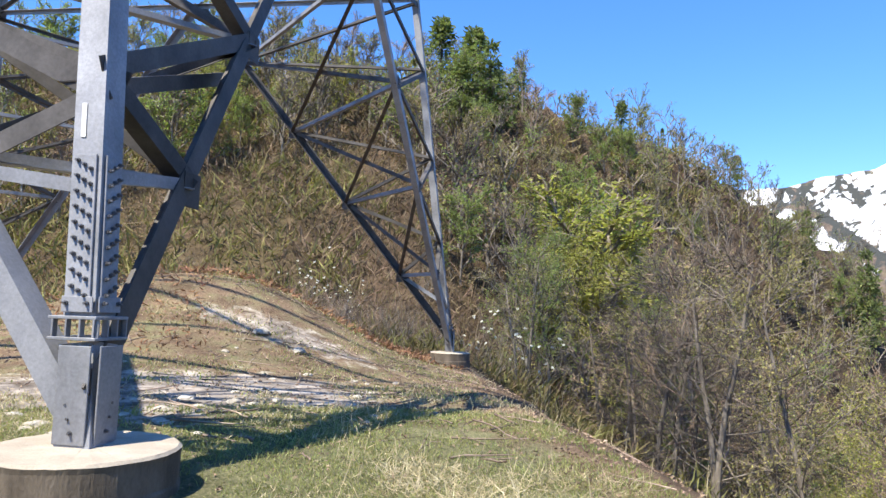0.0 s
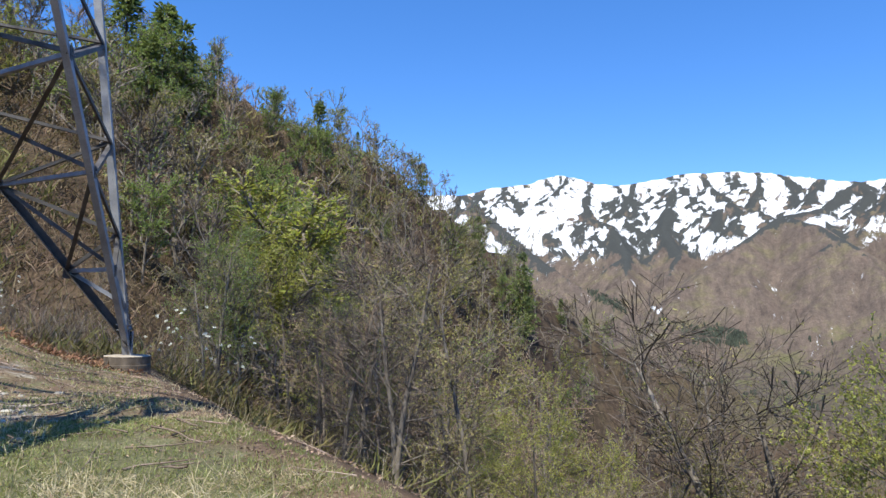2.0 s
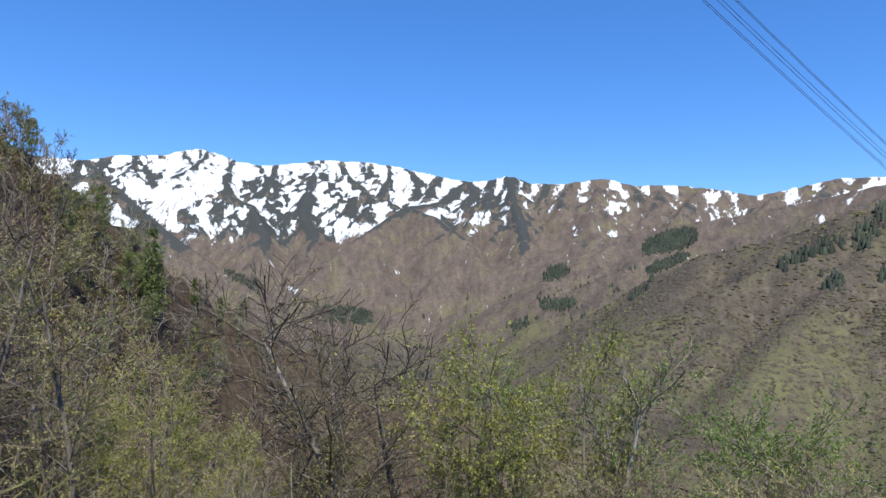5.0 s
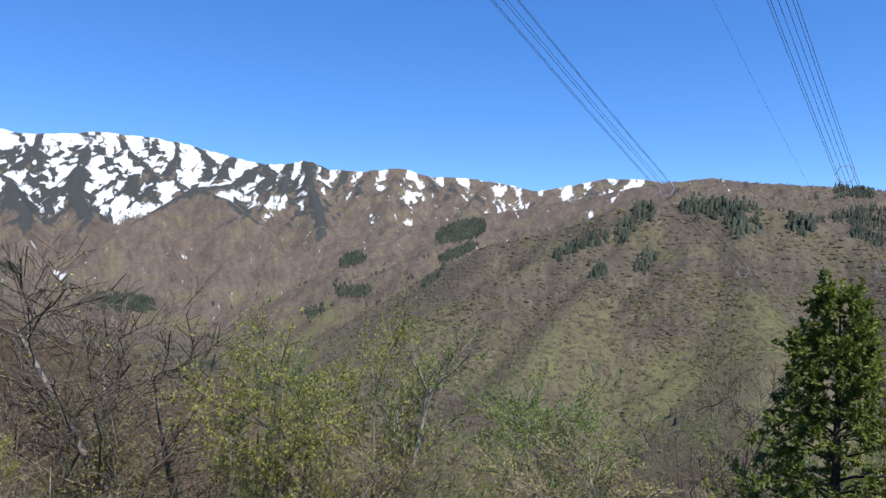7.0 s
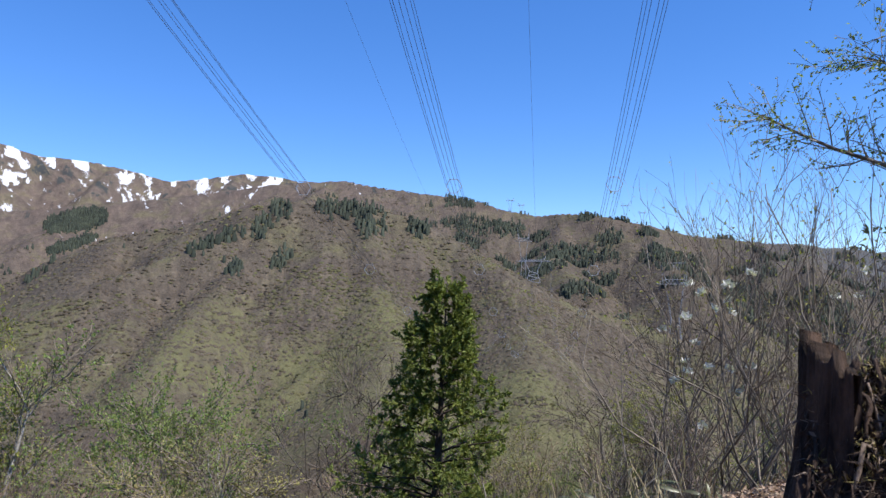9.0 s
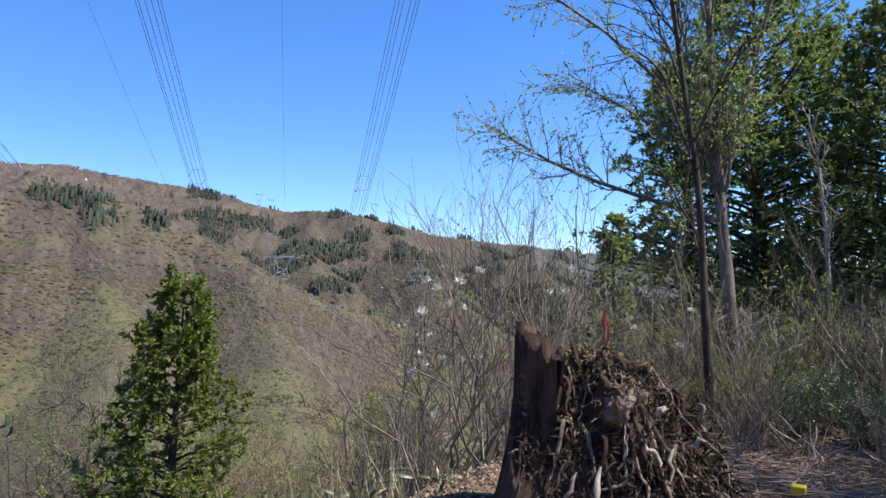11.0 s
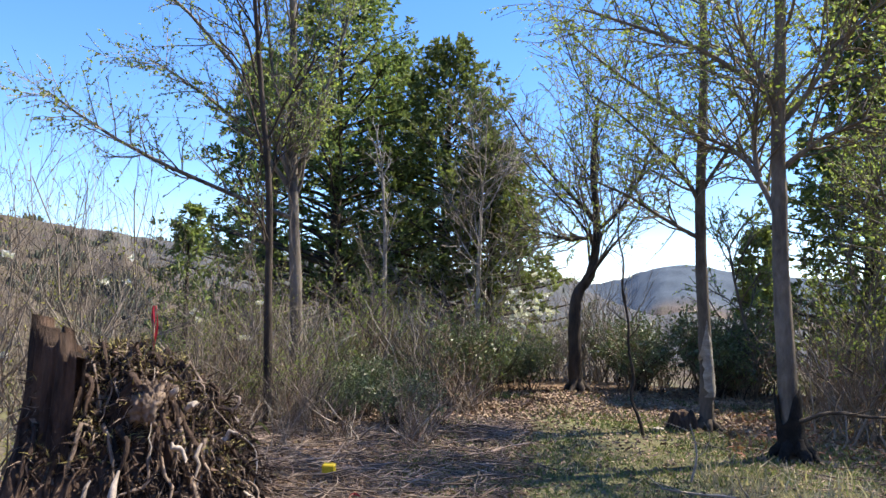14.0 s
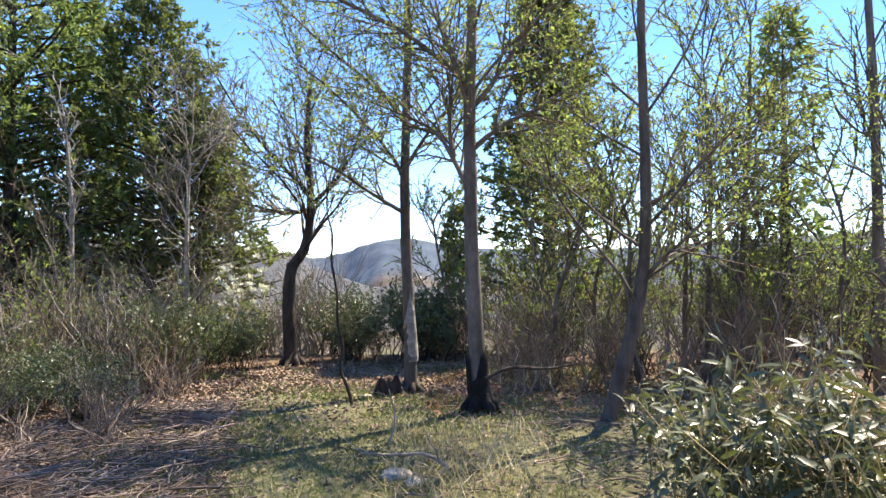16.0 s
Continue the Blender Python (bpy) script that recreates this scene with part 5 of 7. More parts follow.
# single trees that stand out: kind, bearing, range, elevation of the top, width
for kind, b, d, el, wide in (("spruce", 359.4, 108, 23.6, 1.3), ("spruce", 2.2, 104, 22.9, 1.3), ("spruce", 3.6, 100, 22.0, 1.2), ("spruce", 1.2, 96, 20.5, 1.2), ("spruce", 6.0, 118, 20.6, 1.1), ("spruce", 14.5, 140, 17.2, 1.1), ("spruce", 17.7, 160, 15.0, 0.9),
                             ("spruce", 23.3, 182, 12.6, 1.0), ("spruce", 28.0, 180, 8.4, 0.7), ("spruce", 31.7, 185, 5.4, 0.8), ("spruce", 34.8, 222, 1.6, 0.8), ("spruce", 36.8, 236, 0.2, 0.7),
                             ("yellow", 12.0, 66, 8.6, 1.7), ("yellow", 10.6, 74, 9.5, 1.7), ("green", 10.2, 84, 12.2, 1.3), ("yellow", 9.2, 66, 5.0, 1.2), ("green", 13.5, 78, 9.0, 1.2), ("green", 14.6, 92, 12.0, 1.2), ("birch", 25.9, 34, -1.5, 1.0), ("near_bare", 9.8, 124, 20.6, 1.3), ("near_bare", 8.3, 122, 19.8, 1.1), ("near_bare", 11.4, 130, 19.0, 1.2), ("near_bare", 12.7, 136, 18.0, 1.2), ("near_bare", 14.3, 146, 17.0, 1.1), ("near_bare", 16.3, 154, 15.6, 1.1), ("near_bare", 19.0, 164, 14.4, 1.1), ("near_bare", 21.2, 172, 13.2, 1.0), ("near_bare", 6.9, 112, 18.4, 1.1), ("near_yellow", 12.6, 58, 5.5, 1.7), ("near_yellow", 11.0, 62, 6.8, 1.7), ("near_green", 9.0, 92, 13.0, 1.3), ("near_yellow", 10.2, 60, 4.6, 1.5), ("near_green", 11.6, 70, 9.6, 1.5), ("near_yellow", 13.6, 64, 6.4, 1.3), ("bare", 50.6, 28, 2.4, 1.25), ("bare", 48.6, 29, -0.5, 1.2), ("bare", 53.0, 30, -1.5, 1.2),
                             ("yellow", 59.0, 25, -3.2, 0.95), ("green", 61.0, 27, -4.6, 0.8), ("yellow", 57.2, 26, -5.5, 0.8), ("birch", 66.2, 25, -2.6, 1.0), ("yellow", 66.0, 26, -2.9, 0.7), ("birch", 69.0, 27, -5.6, 0.8), ("yellow", 33.0, 22, -6.0, 0.9), ("yellow", 36.4, 24, -8.6, 0.9),
                             ("green", 80.0, 30, -7.0, 0.9), ("green", 76.5, 33, -6.5, 0.9), ("bare", 93.0, 19, -4.0, 0.7)):
    x, y = polar(b, d)
    stand(kind, x, y, EYE + d * math.tan(radians(el)) - gz(x, y), rng.uniform(0, 360), 0.1, wide)


# ---- brushwood, far woods: too many to count
def scatter_brush():
    g = np.random.default_rng(21)
    n = 32000
    b = np.concatenate([g.uniform(-36, 40, n // 2), g.uniform(10, 130, n // 2)])
    d = np.concatenate([g.uniform(34 ** 0.7, 190 ** 0.7, n // 2) ** (1 / 0.7), g.uniform(9 ** 0.6, 170 ** 0.6, n // 2) ** (1 / 0.6)])
    x, y = d * np.sin(np.radians(b)), d * np.cos(np.radians(b))
    keep = ((x - edge_x(y) > 1.6) | (d > 36)) & ((b < 12) | (b > 34) | (d > 70) | (g.random(len(b)) < 0.3))
    x, y, d = x[keep], y[keep], d[keep]
    z = ground_z(x, y)
    patch = fbm(x / 14, y / 14, 3, 77)
    for name, label, mat, sel in (("brushwood", "leafless brown brushwood covering the slope", BRUSH, patch < 0.12), ("budding_brush", "yellow-green budding scrub on the slope", BRUSH_GREEN, patch >= 0.0)):
        geo = Geo()
        m = sel.sum()
        base = np.stack([x[sel], y[sel], z[sel] - 0.05], -1)
        size = (0.5 + 1.3 * g.random(m)) * np.clip(d[sel] / 40, 0.45, 1.5)
        for k in range(4):
            way = g.standard_normal((m, 3)) * 0.7
            way[:, 2] = 0.5 + 0.6 * g.random(m)
            blades(geo, base + 0.45 * size[:, None] * g.standard_normal((m, 3)) * (1, 1, 0.15), way, size * (0.7 + 0.6 * g.random(m)), np.clip(d[sel] * 0.0017, 0.014, 0.22) * (1.0 if mat is BRUSH else 1.6), g)
        tagged(new(name, geo.mesh(name, [mat])), label, "scrub", kind="stuff")
    # finer scrub on the slope behind the mast
    m = 26000
    b, d = g.uniform(-38, 14, m), g.uniform(33 ** 0.8, 125 ** 0.8, m) ** (1 / 0.8)
    x, y = d * np.sin(np.radians(b)), d * np.cos(np.radians(b))
    base, size = np.stack([x, y, ground_z(x, y) - 0.05], -1), (0.4 + 1.0 * g.random(m)) * np.clip(d / 55, 0.7, 1.5)
    geo = Geo()
    for k in range(3):
        way = g.standard_normal((m, 3)) * 0.8
        way[:, 2] = 0.4 + 0.6 * g.random(m)
        blades(geo, base + 0.5 * size[:, None] * g.standard_normal((m, 3)) * (1, 1, 0.2), way, size * (0.5 + 0.7 * g.random(m)), d * 0.0011, g)
    tagged(new("fine_scrub", geo.mesh("fine_scrub", [BRUSH_FINE])), "fine brown and olive scrub behind the mast", "scrub", kind="stuff")


# stands of conifers on the far hills: bearing, elevation, half widths, tilt, trees
CONIFER_STANDS = ((72.8, 5.0, 2.1, 0.75, 0.22, 1300), (72.6, 3.2, 1.7, 0.25, 0.42, 420), (63.9, 2.5, 1.1, 0.45, 0.3, 300), (64.0, -0.1, 1.5, 0.3, 0.05, 260), (46.5, -1.4, 2.4, 0.5, -0.1, 800), (60.8, -1.8, 1.0, 0.25, 0.1, 60), (38.5, 1.4, 1.6, 0.3, -0.5, 200),
                  (87.6, 6.5, 0.8, 0.8, 0.0, 46), (86.2, 5.0, 0.9, 0.8, 0.3, 46), (83.6, 4.0, 1.6, 0.5, 0.3, 40), (81.2, 3.0, 0.8, 0.4, 0.4, 20), (84.0, 1.6, 0.8, 0.45, 0.0, 34), (87.8, 2.3, 0.9, 0.55, 0.35, 36), (93.0, 6.7, 2.6, 0.6, 0.0, 120), (95.0, 5.4, 1.6, 0.9, 0.0, 60),
                  (98.9, 5.0, 1.0, 0.5, -0.2, 40), (103.5, 5.6, 2.6, 0.7, -0.1, 200), (106.5, 5.2, 1.4, 0.6, 0.0, 90), (112.5, 3.2, 3.0, 0.45, -0.15, 200), (114.5, 4.4, 1.2, 0.5, 0.1, 90), (119.5, 2.6, 2.8, 0.6, -0.1, 180), (89.9, -9.9, 0.25, 0.3, 0.0, 6))


def scatter_far_woods():
    g = np.random.default_rng(22)
    n, m = 90000, 90000
    b = np.concatenate([g.uniform(24, 166, 60000), g.uniform(48, 138, 30000), g.uniform(76, 132, m)])
    d = np.concatenate([g.uniform(300 ** 0.5, 2450 ** 0.5, 60000), g.uniform(260 ** 0.5, 850 ** 0.5, 30000), g.uniform(700 ** 0.5, 2300 ** 0.5, m)]) ** 2
    extra = np.arange(n + m) >= n
    x, y = d * np.sin(np.radians(b)), d * np.cos(np.radians(b))
    z = ground_z(x, y)
    # keep what no nearer crest hides
    ba, rs = np.arange(23, 168, 0.5), np.geomspace(120, 2600, 90)
    A, R = np.meshgrid(np.radians(ba), rs, indexing="ij")
    slope = np.maximum.accumulate((ground_z(R * np.sin(A), R * np.cos(A)) - EYE) / R, axis=1)
    i = np.clip(((b - 23) / 0.5).astype(int), 0, len(ba) - 1)
    j = np.clip(np.searchsorted(rs, d) - 2, 0, len(rs) - 1)
    keep = ((z + 8 - EYE) / d > slope[i, j]) & ((z + 8) / d > -0.3)
    x, y, z, b, d, extra = x[keep], y[keep], z[keep], b[keep], d[keep], extra[keep]
    patch = fbm(x / 120, y / 120, 4, 33) + 0.3 * g.standard_normal(len(x)) + 0.18 * smoothstep(900, 450, d)
    # conifers: loose groups on the ridge behind the spur, and stands with clear edges
    ridge = (b > 101) * (d > 1150) * (b < 140)
    dark = 1.8 * fbm(x / 70 + 60, y / 70, 3, 35) + 0.46 * ridge - 0.50 + 0.10 * g.standard_normal(len(x)) - 0.6 * (d < 1150)
    sx, sy, sz, sd = [], [], [], []
    for cb, ce, wb, we, tilt, n in CONIFER_STANDS:
        for _ in range(n):
            u, w = g.random() ** 0.5, g.random() * 6.283
            pb = cb + wb * u * math.cos(w)
            pe = ce + we * u * math.sin(w) + tilt * (pb - cb) + 0.12 * g.standard_normal()
            i = min(int(np.searchsorted(FAR_GRID["bearing"], pb)), len(FAR_GRID["bearing"]) - 1)
            j = int(np.searchsorted(FAR_GRID["seen"][i], pe))
            if j >= len(FAR_GRID["reach"]) - 4:
                continue
            rr = FAR_GRID["reach"][j] + g.uniform(-8, 8)
            sx.append(rr * math.sin(radians(pb)))
            sy.append(rr * math.cos(radians(pb)))
            sd.append(rr)
    sx, sy, sd = np.array(sx), np.array(sy), np.array(sd)
    keep = sd < 3900
    sx, sy, sd = sx[keep], sy[keep], sd[keep]
    x, y, z, d = np.concatenate([x, sx]), np.concatenate([y, sy]), np.concatenate([z, ground_z(sx, sy)]), np.concatenate([d, sd])
    extra, patch, dark = np.concatenate([extra, np.ones(len(sx), bool)]), np.concatenate([patch, np.zeros(len(sx))]), np.concatenate([dark, np.ones(len(sx))])
    for name, label, mat, sel, tall in (("far_woods", "distant leafless brown woods on the hills", FAR_WOOD, (patch < 0.28) & (dark < 0.42) & ~extra, 0), ("far_green_woods", "distant woods in pale green leaf", FAR_GREEN, (patch >= 0.28) & (dark < 0.42) & ~extra, 0),
                                        ("far_conifers", "distant dark green conifer stands", FAR_CONIFER, dark >= 0.42, 1)):
        geo = Geo()
        m = int(sel.sum())
        base = np.stack([x[sel], y[sel], z[sel] - 0.8], -1)
        size = (4.0 + 4.0 * g.random(m)) * np.clip(d[sel] / 900, 0.4, 1.15) * (0.8 if tall else 1)
        domes(geo, base, size, 2.6 if tall else 0.32, g)
        tagged(new(name, geo.mesh(name, [mat])), label, "woods", kind="stuff")


scatter_brush()
scatter_far_woods()


# ---- the young cypress on the slope, the big conifers beside the lawn
def put_conifer(b, d, el, width, seed, mat, label, branches=110, sprays=70, size=0.16, lean=(0, 0), sink=0.1, power=0.8, bare=0.04):
    x, y = polar(b, d)
    base = gz(x, y)
    h = EYE + d * math.tan(radians(el)) - base
    geos = conifer(np.random.default_rng(seed), h, width, branches, sprays, size, lean, bare, 1.0, power)
    return plant("conifer_tree", geos, ([BARK_DARK], [mat]), (x, y, base - sink), label, "tree", "conifers")


put_conifer(99.6, 15.5, 1.5, 5.4, 1, CONIFER_YOUNG, "dense young green cypress standing on the slope", 130, 300, 0.11, (-0.1, -0.35), 0.1, 0.95)
put_conifer(145.6, 21, 25.0, 9.4, 2, CONIFER, "tall dense green conifer behind the thicket", 210, 230, 0.135, (0, 0), 0.1, 0.75, 0.06)
put_conifer(149.6, 23, 19.0, 6.0, 22, CONIFER, "green conifer standing between two taller ones", 120, 190, 0.16, (0, 0), 0.1, 0.75, 0.05)
put_conifer(140.6, 22, 18.5, 6.4, 12, CONIFER, "dense green conifer beside a taller one", 150, 190, 0.16, (0, 0), 0.1, 0.7, 0.05)
put_conifer(154.6, 20, 20.0, 7.2, 3, CONIFER_DARK, "dark green pointed conifer at the end of the lawn", 170, 210, 0.135, (0, 0), 0.1, 0.75, 0.08)
put_conifer(158.3, 18.5, 12.0, 4.0, 13, CONIFER_DARK, "dark green conifer with greying lower boughs", 110, 110, 0.16, (0, 0), 0.1, 0.6, 0.36)
put_conifer(185.8, 18, 23.0, 5.0, 4, CONIFER_DARK, "dark slender conifer behind the leafy saplings", 170, 200, 0.14, (0, 0), 0.1, 0.75, 0.1)
put_conifer(203.0, 15.5, 18.6, 2.9, 5, CONIFER, "thin light-green conifer among saplings", 100, 34, 0.18, (0, 0), 0.1, 0.7, 0.1)
put_conifer(134.6, 14.5, 6.5, 1.5, 6, CONIFER, "small young conifer in the thicket", 60, 45, 0.15, (0, 0), 0.1, 0.7)
put_conifer(178.6, 22, 5.4, 2.2, 16, CONIFER_DARK, "low dark conifer beyond the lawn", 70, 45, 0.24, (0, 0), 0.1, 0.7)


# ---- trees round the lawn
def root_flare(g, x, y, r, mat=BARK_DARK):
    geo = Geo()
    for k in range(7):
        a = k * 0.9 + g.random() * 0.6
        reach = r * (1.5 + 0.8 * g.random())
        c, s = math.cos(a), math.sin(a)
        zz = gz(x + reach * c, y + reach * s)
        p = np.array([[x + 0.45 * r * c, y + 0.45 * r * s, zz + 1.5 * r], [x + 0.8 * r * c, y + 0.8 * r * s, zz + 0.8 * r], [x + 1.3 * r * c, y + 1.3 * r * s, zz + 0.5 * r], [x + reach * c, y + reach * s, zz - 0.03]])
        tubes(geo, p[None], np.array([[0.5, 0.5, 0.4, 0.18]]) * r, 7, 0, 0.08, g)
    return geo.mesh("root_flare", [mat])


def lawn_tree(seed, trunk, r0, spread, label, leaf, bark=BARK, leafmat=LEAF_FINE, flare=True, twigmat=None, **kw):
    g = np.random.default_rng(seed)
    x, y = trunk[0][0], trunk[0][1]
    base = gz(x, y)
    local = [(px - x, py - y, pz - base) for px, py, pz in trunk]
    local[0] = (0, 0, -0.15)
    extra = [[(px - x, py - y, pz - base) for px, py, pz in e] for e in kw.pop("extra", ())]
    geos = broadleaf(g, local, r0, spread, leaf=leaf, extra=extra, **kw)
    ob = plant("broadleaf_tree", geos, ([bark], [twigmat or bark, leafmat]), (x, y, base), label, "tree", "trees round the lawn")
    if flare:
        fl = part("root_flare", root_flare(g, x, y, r0 * 1.05), ob, "dark spreading root flare")
        fl.matrix_basis = Matrix.Translation((-x, -y, -base))
    return ob


YOUNG = (0.8, 9, 0.052)
lawn_tree(1, [(3.77, -14.46, 0), (3.83, -14.44, 0.5), (3.84, -14.44, 1.2), (3.80, -14.45, 1.7), (3.55, -14.52, 2.0), (3.44, -14.55, 2.5), (3.40, -14.55, 3.1), (3.52, -14.5, 4.3), (3.4, -14.5, 5.8)], 0.155, 2.9, "crooked dark-footed broadleaf tree leaning over the lawn's edge", (0.7, 4, 0.055), BARK_DARK,
          LEAF_FINE, twigmat=TWIG, limbs=15, subs=7, twigs=6, lo=0.44, angle=0.75, up=0.35, extra=([(3.41, -14.55, 3.1), (3.75, -14.47, 3.56), (4.2, -14.37, 4.0), (4.7, -14.27, 4.6), (5.3, -14.2, 5.6)], [(3.4, -14.55, 3.0), (2.95, -14.6, 3.4), (2.5, -14.6, 4.1), (2.2, -14.6, 5.2)], [(3.42, -14.55, 2.9), (3.9, -14.5, 2.75), (4.3, -14.5, 2.9), (4.7, -14.5, 3.0)]))
grey_tree = lawn_tree(2, [(0.97, -10.91, 0), (0.96, -10.91, 0.56), (1.02, -10.9, 1.6), (1.06, -10.9, 2.72), (1.03, -10.9, 4.04), (1.0, -10.9, 5.27), (1.05, -10.9, 6.69), (1.0, -10.9, 7.5)], 0.105, 2.5, "slender grey broadleaf tree in young leaf on the lawn", YOUNG,
          limbs=11, subs=7, twigs=7, lo=0.38, angle=0.95, up=0.2, curl=0.02, hang=0.12, thin=0.007, twigmat=TWIG, extra=([(1.01, -10.87, 3.9), (1.49, -10.8, 4.45), (2.05, -10.71, 4.85), (2.45, -10.62, 5.2), (2.94, -10.5, 5.7)], [(1.03, -10.88, 2.9), (1.22, -10.83, 3.4), (1.65, -10.77, 3.86), (2.13, -10.69, 4.37), (2.6, -10.6, 4.7)],
                                                                  [(1.03, -10.9, 3.2), (0.75, -10.95, 3.7), (0.4, -11.0, 4.1), (0.1, -11.0, 4.6)], [(1.05, -10.88, 2.5), (1.5, -10.7, 2.75), (2.1, -10.5, 3.2), (2.8, -10.3, 3.45)]))
black_foot_tree = lawn_tree(3, [(-0.11, -9.25, -0.09), (-0.06, -9.25, 0.3), (0.0, -9.25, 1.61), (0.03, -9.25, 2.7), (0.04, -9.25, 3.81), (0.0, -9.25, 4.69), (0.01, -9.25, 6.26), (0.1, -9.2, 7.2)], 0.118, 2.8, "straight grey broadleaf tree with a blackened foot", YOUNG,
          limbs=9, subs=7, twigs=7, lo=0.5, angle=0.85, up=0.25, curl=0.02, hang=0.12, thin=0.007, twigmat=TWIG, extra=([(0.04, -9.28, 2.6), (0.26, -9.3, 3.13), (0.45, -9.29, 3.42), (0.72, -9.27, 3.57), (1.3, -9.2, 3.8)], [(0.24, -9.3, 3.1), (0.32, -9.29, 3.48), (0.24, -9.3, 3.88), (0.4, -9.3, 4.5)], [(0.02, -9.28, 3.7), (-0.33, -9.29, 4.11), (-0.65, -9.28, 4.68), (-0.96, -9.25, 4.97), (-1.4, -9.2, 5.5)],
                                                                  [(0.03, -9.28, 3.8), (0.24, -9.3, 4.43), (0.44, -9.29, 4.87), (0.5, -9.29, 5.3)], [(-0.02, -9.27, 3.2), (-0.39, -9.29, 3.53), (-0.9, -9.25, 3.7), (-1.3, -9.2, 4.0)], [(0.03, -9.28, 4.0), (0.7, -9.1, 4.6), (1.6, -8.9, 5.0), (2.3, -8.8, 5.3)]))
lawn_tree(4, [(-1.57, -8.8, -0.06), (-1.8, -8.76, 0.53), (-1.96, -8.72, 1.21), (-2.04, -8.7, 1.82), (-2.06, -8.7, 2.84), (-2.03, -8.7, 3.86), (-2.01, -8.71, 4.9), (-2.1, -8.7, 5.8)], 0.10, 2.4, "thin leaning broadleaf tree with bright new leaves", (0.7, 7, 0.05),
          limbs=14, subs=6, twigs=6, lo=0.3, angle=0.9, up=0.25, flare=False, thin=0.008, twigmat=TWIG, extra=([(-2.04, -8.68, 1.55), (-2.26, -8.61, 1.82), (-2.41, -8.57, 1.93), (-2.75, -8.5, 2.3)], [(-2.04, -8.68, 2.4), (-2.28, -8.6, 2.5), (-2.43, -8.56, 2.65), (-2.8, -8.5, 3.0)]))
lawn_tree(5, [(1.64, -9.91, -0.2), (1.72, -9.9, 0.02), (1.85, -9.87, 0.28), (1.78, -9.88, 0.55), (1.88, -9.87, 0.95), (1.86, -9.87, 1.3), (1.97, -9.86, 1.75), (1.92, -9.85, 2.1), (2.03, -9.84, 2.46), (1.98, -9.8, 2.9)], 0.026, 0.6, "thin bent leafless sapling on the lawn", (0.0, 1, 0.03), BARK_DARK, limbs=8, subs=2, twigs=2, lo=0.45, angle=1.1, up=0.3, flare=False, thin=0.005)
lawn_tree(6, [(6.22, -7.77, 0.17), (6.26, -7.73, 1.14), (6.28, -7.72, 2.04), (6.30, -7.70, 3.09), (6.41, -7.60, 4.22), (6.50, -7.53, 5.36), (6.56, -7.38, 6.37)], 0.064, 1.5, "thin dark-stemmed tree with small young leaves", (0.5, 5, 0.05), BARK_DARK, limbs=12, subs=6, twigs=6, lo=0.32, angle=0.65, up=0.35, flare=False)
lawn_tree(7, [(7.2, -9.62, -0.14), (7.21, -9.61, 0.86), (7.25, -9.56, 1.77), (7.32, -9.51, 3.3), (7.37, -9.47, 4.6), (7.39, -9.45, 5.9), (7.45, -9.4, 7.4)], 0.125, 2.1, "grey forked tree with drooping leafy sprays", (0.85, 8, 0.05), BARK, LEAF_FINE, twigmat=TWIG_PALE, limbs=9, subs=7, twigs=8, lo=0.4, angle=0.5, up=0.4, flare=False, hang=0.22, thin=0.008,
          extra=([(7.3, -9.52, 2.8), (8.25, -8.44, 3.27), (8.69, -7.54, 3.63), (8.92, -6.94, 3.92), (9.11, -6.34, 4.28)], [(7.35, -9.49, 3.4), (7.65, -8.99, 4.7), (8.09, -8.32, 5.6), (8.48, -7.62, 6.2), (8.81, -6.92, 6.6)], [(7.35, -9.49, 3.3), (7.92, -8.89, 4.3), (8.27, -8.27, 4.74), (8.59, -7.65, 5.05)],
                 [(7.33, -9.5, 3.2), (7.1, -9.75, 4.5), (6.85, -9.95, 5.6), (6.7, -10.1, 6.5)], [(7.3, -9.5, 2.9), (7.42, -9.35, 4.1), (7.62, -9.15, 5.4), (7.7, -9.0, 6.8)]))
lawn_tree(8, [(7.57, -13.12, -0.04), (7.62, -13.09, 1.62), (7.64, -13.08, 3.06), (7.76, -13.01, 4.5)], 0.055, 0.9, "pale thin-stemmed leafless tree", (0.1, 1, 0.04), BARK_PALE, limbs=12, subs=4, twigs=3, lo=0.3, angle=0.4, up=0.5, flare=False)
lawn_tree(9, [(-5.87, -10.81, -0.1), (-5.88, -10.8, 2.29), (-5.87, -10.81, 3.97), (-5.82, -10.84, 5.68), (-5.8, -10.9, 7)], 0.095, 1.7, "upright tree with sparse pinkish buds", (0.4, 2, 0.05), BARK, LEAF_OLIVE, limbs=10, subs=5, twigs=4, lo=0.3, angle=0.5, up=0.5, flare=False)
lawn_tree(10, [(-3.72, -11.76, 0), (-3.77, -11.74, 2.07), (-3.82, -11.72, 3.27), (-3.7, -11.76, 5.2)], 0.055, 1.6, "thin sapling in bright leaf at the wood's edge", (0.9, 9, 0.046), BARK, limbs=16, subs=6, twigs=5, lo=0.25, angle=0.8, up=0.3, flare=False)
lawn_tree(11, [(-4.46, -12.55, 0), (-4.6, -12.5, 2.39), (-4.7, -12.47, 3.86), (-4.75, -12.45, 6.0)], 0.06, 1.7, "thin sapling in bright leaf at the wood's edge", (0.9, 9, 0.046), BARK, limbs=16, subs=6, twigs=5, lo=0.25, angle=0.8, up=0.3, flare=False)
g = np.random.default_rng(55)
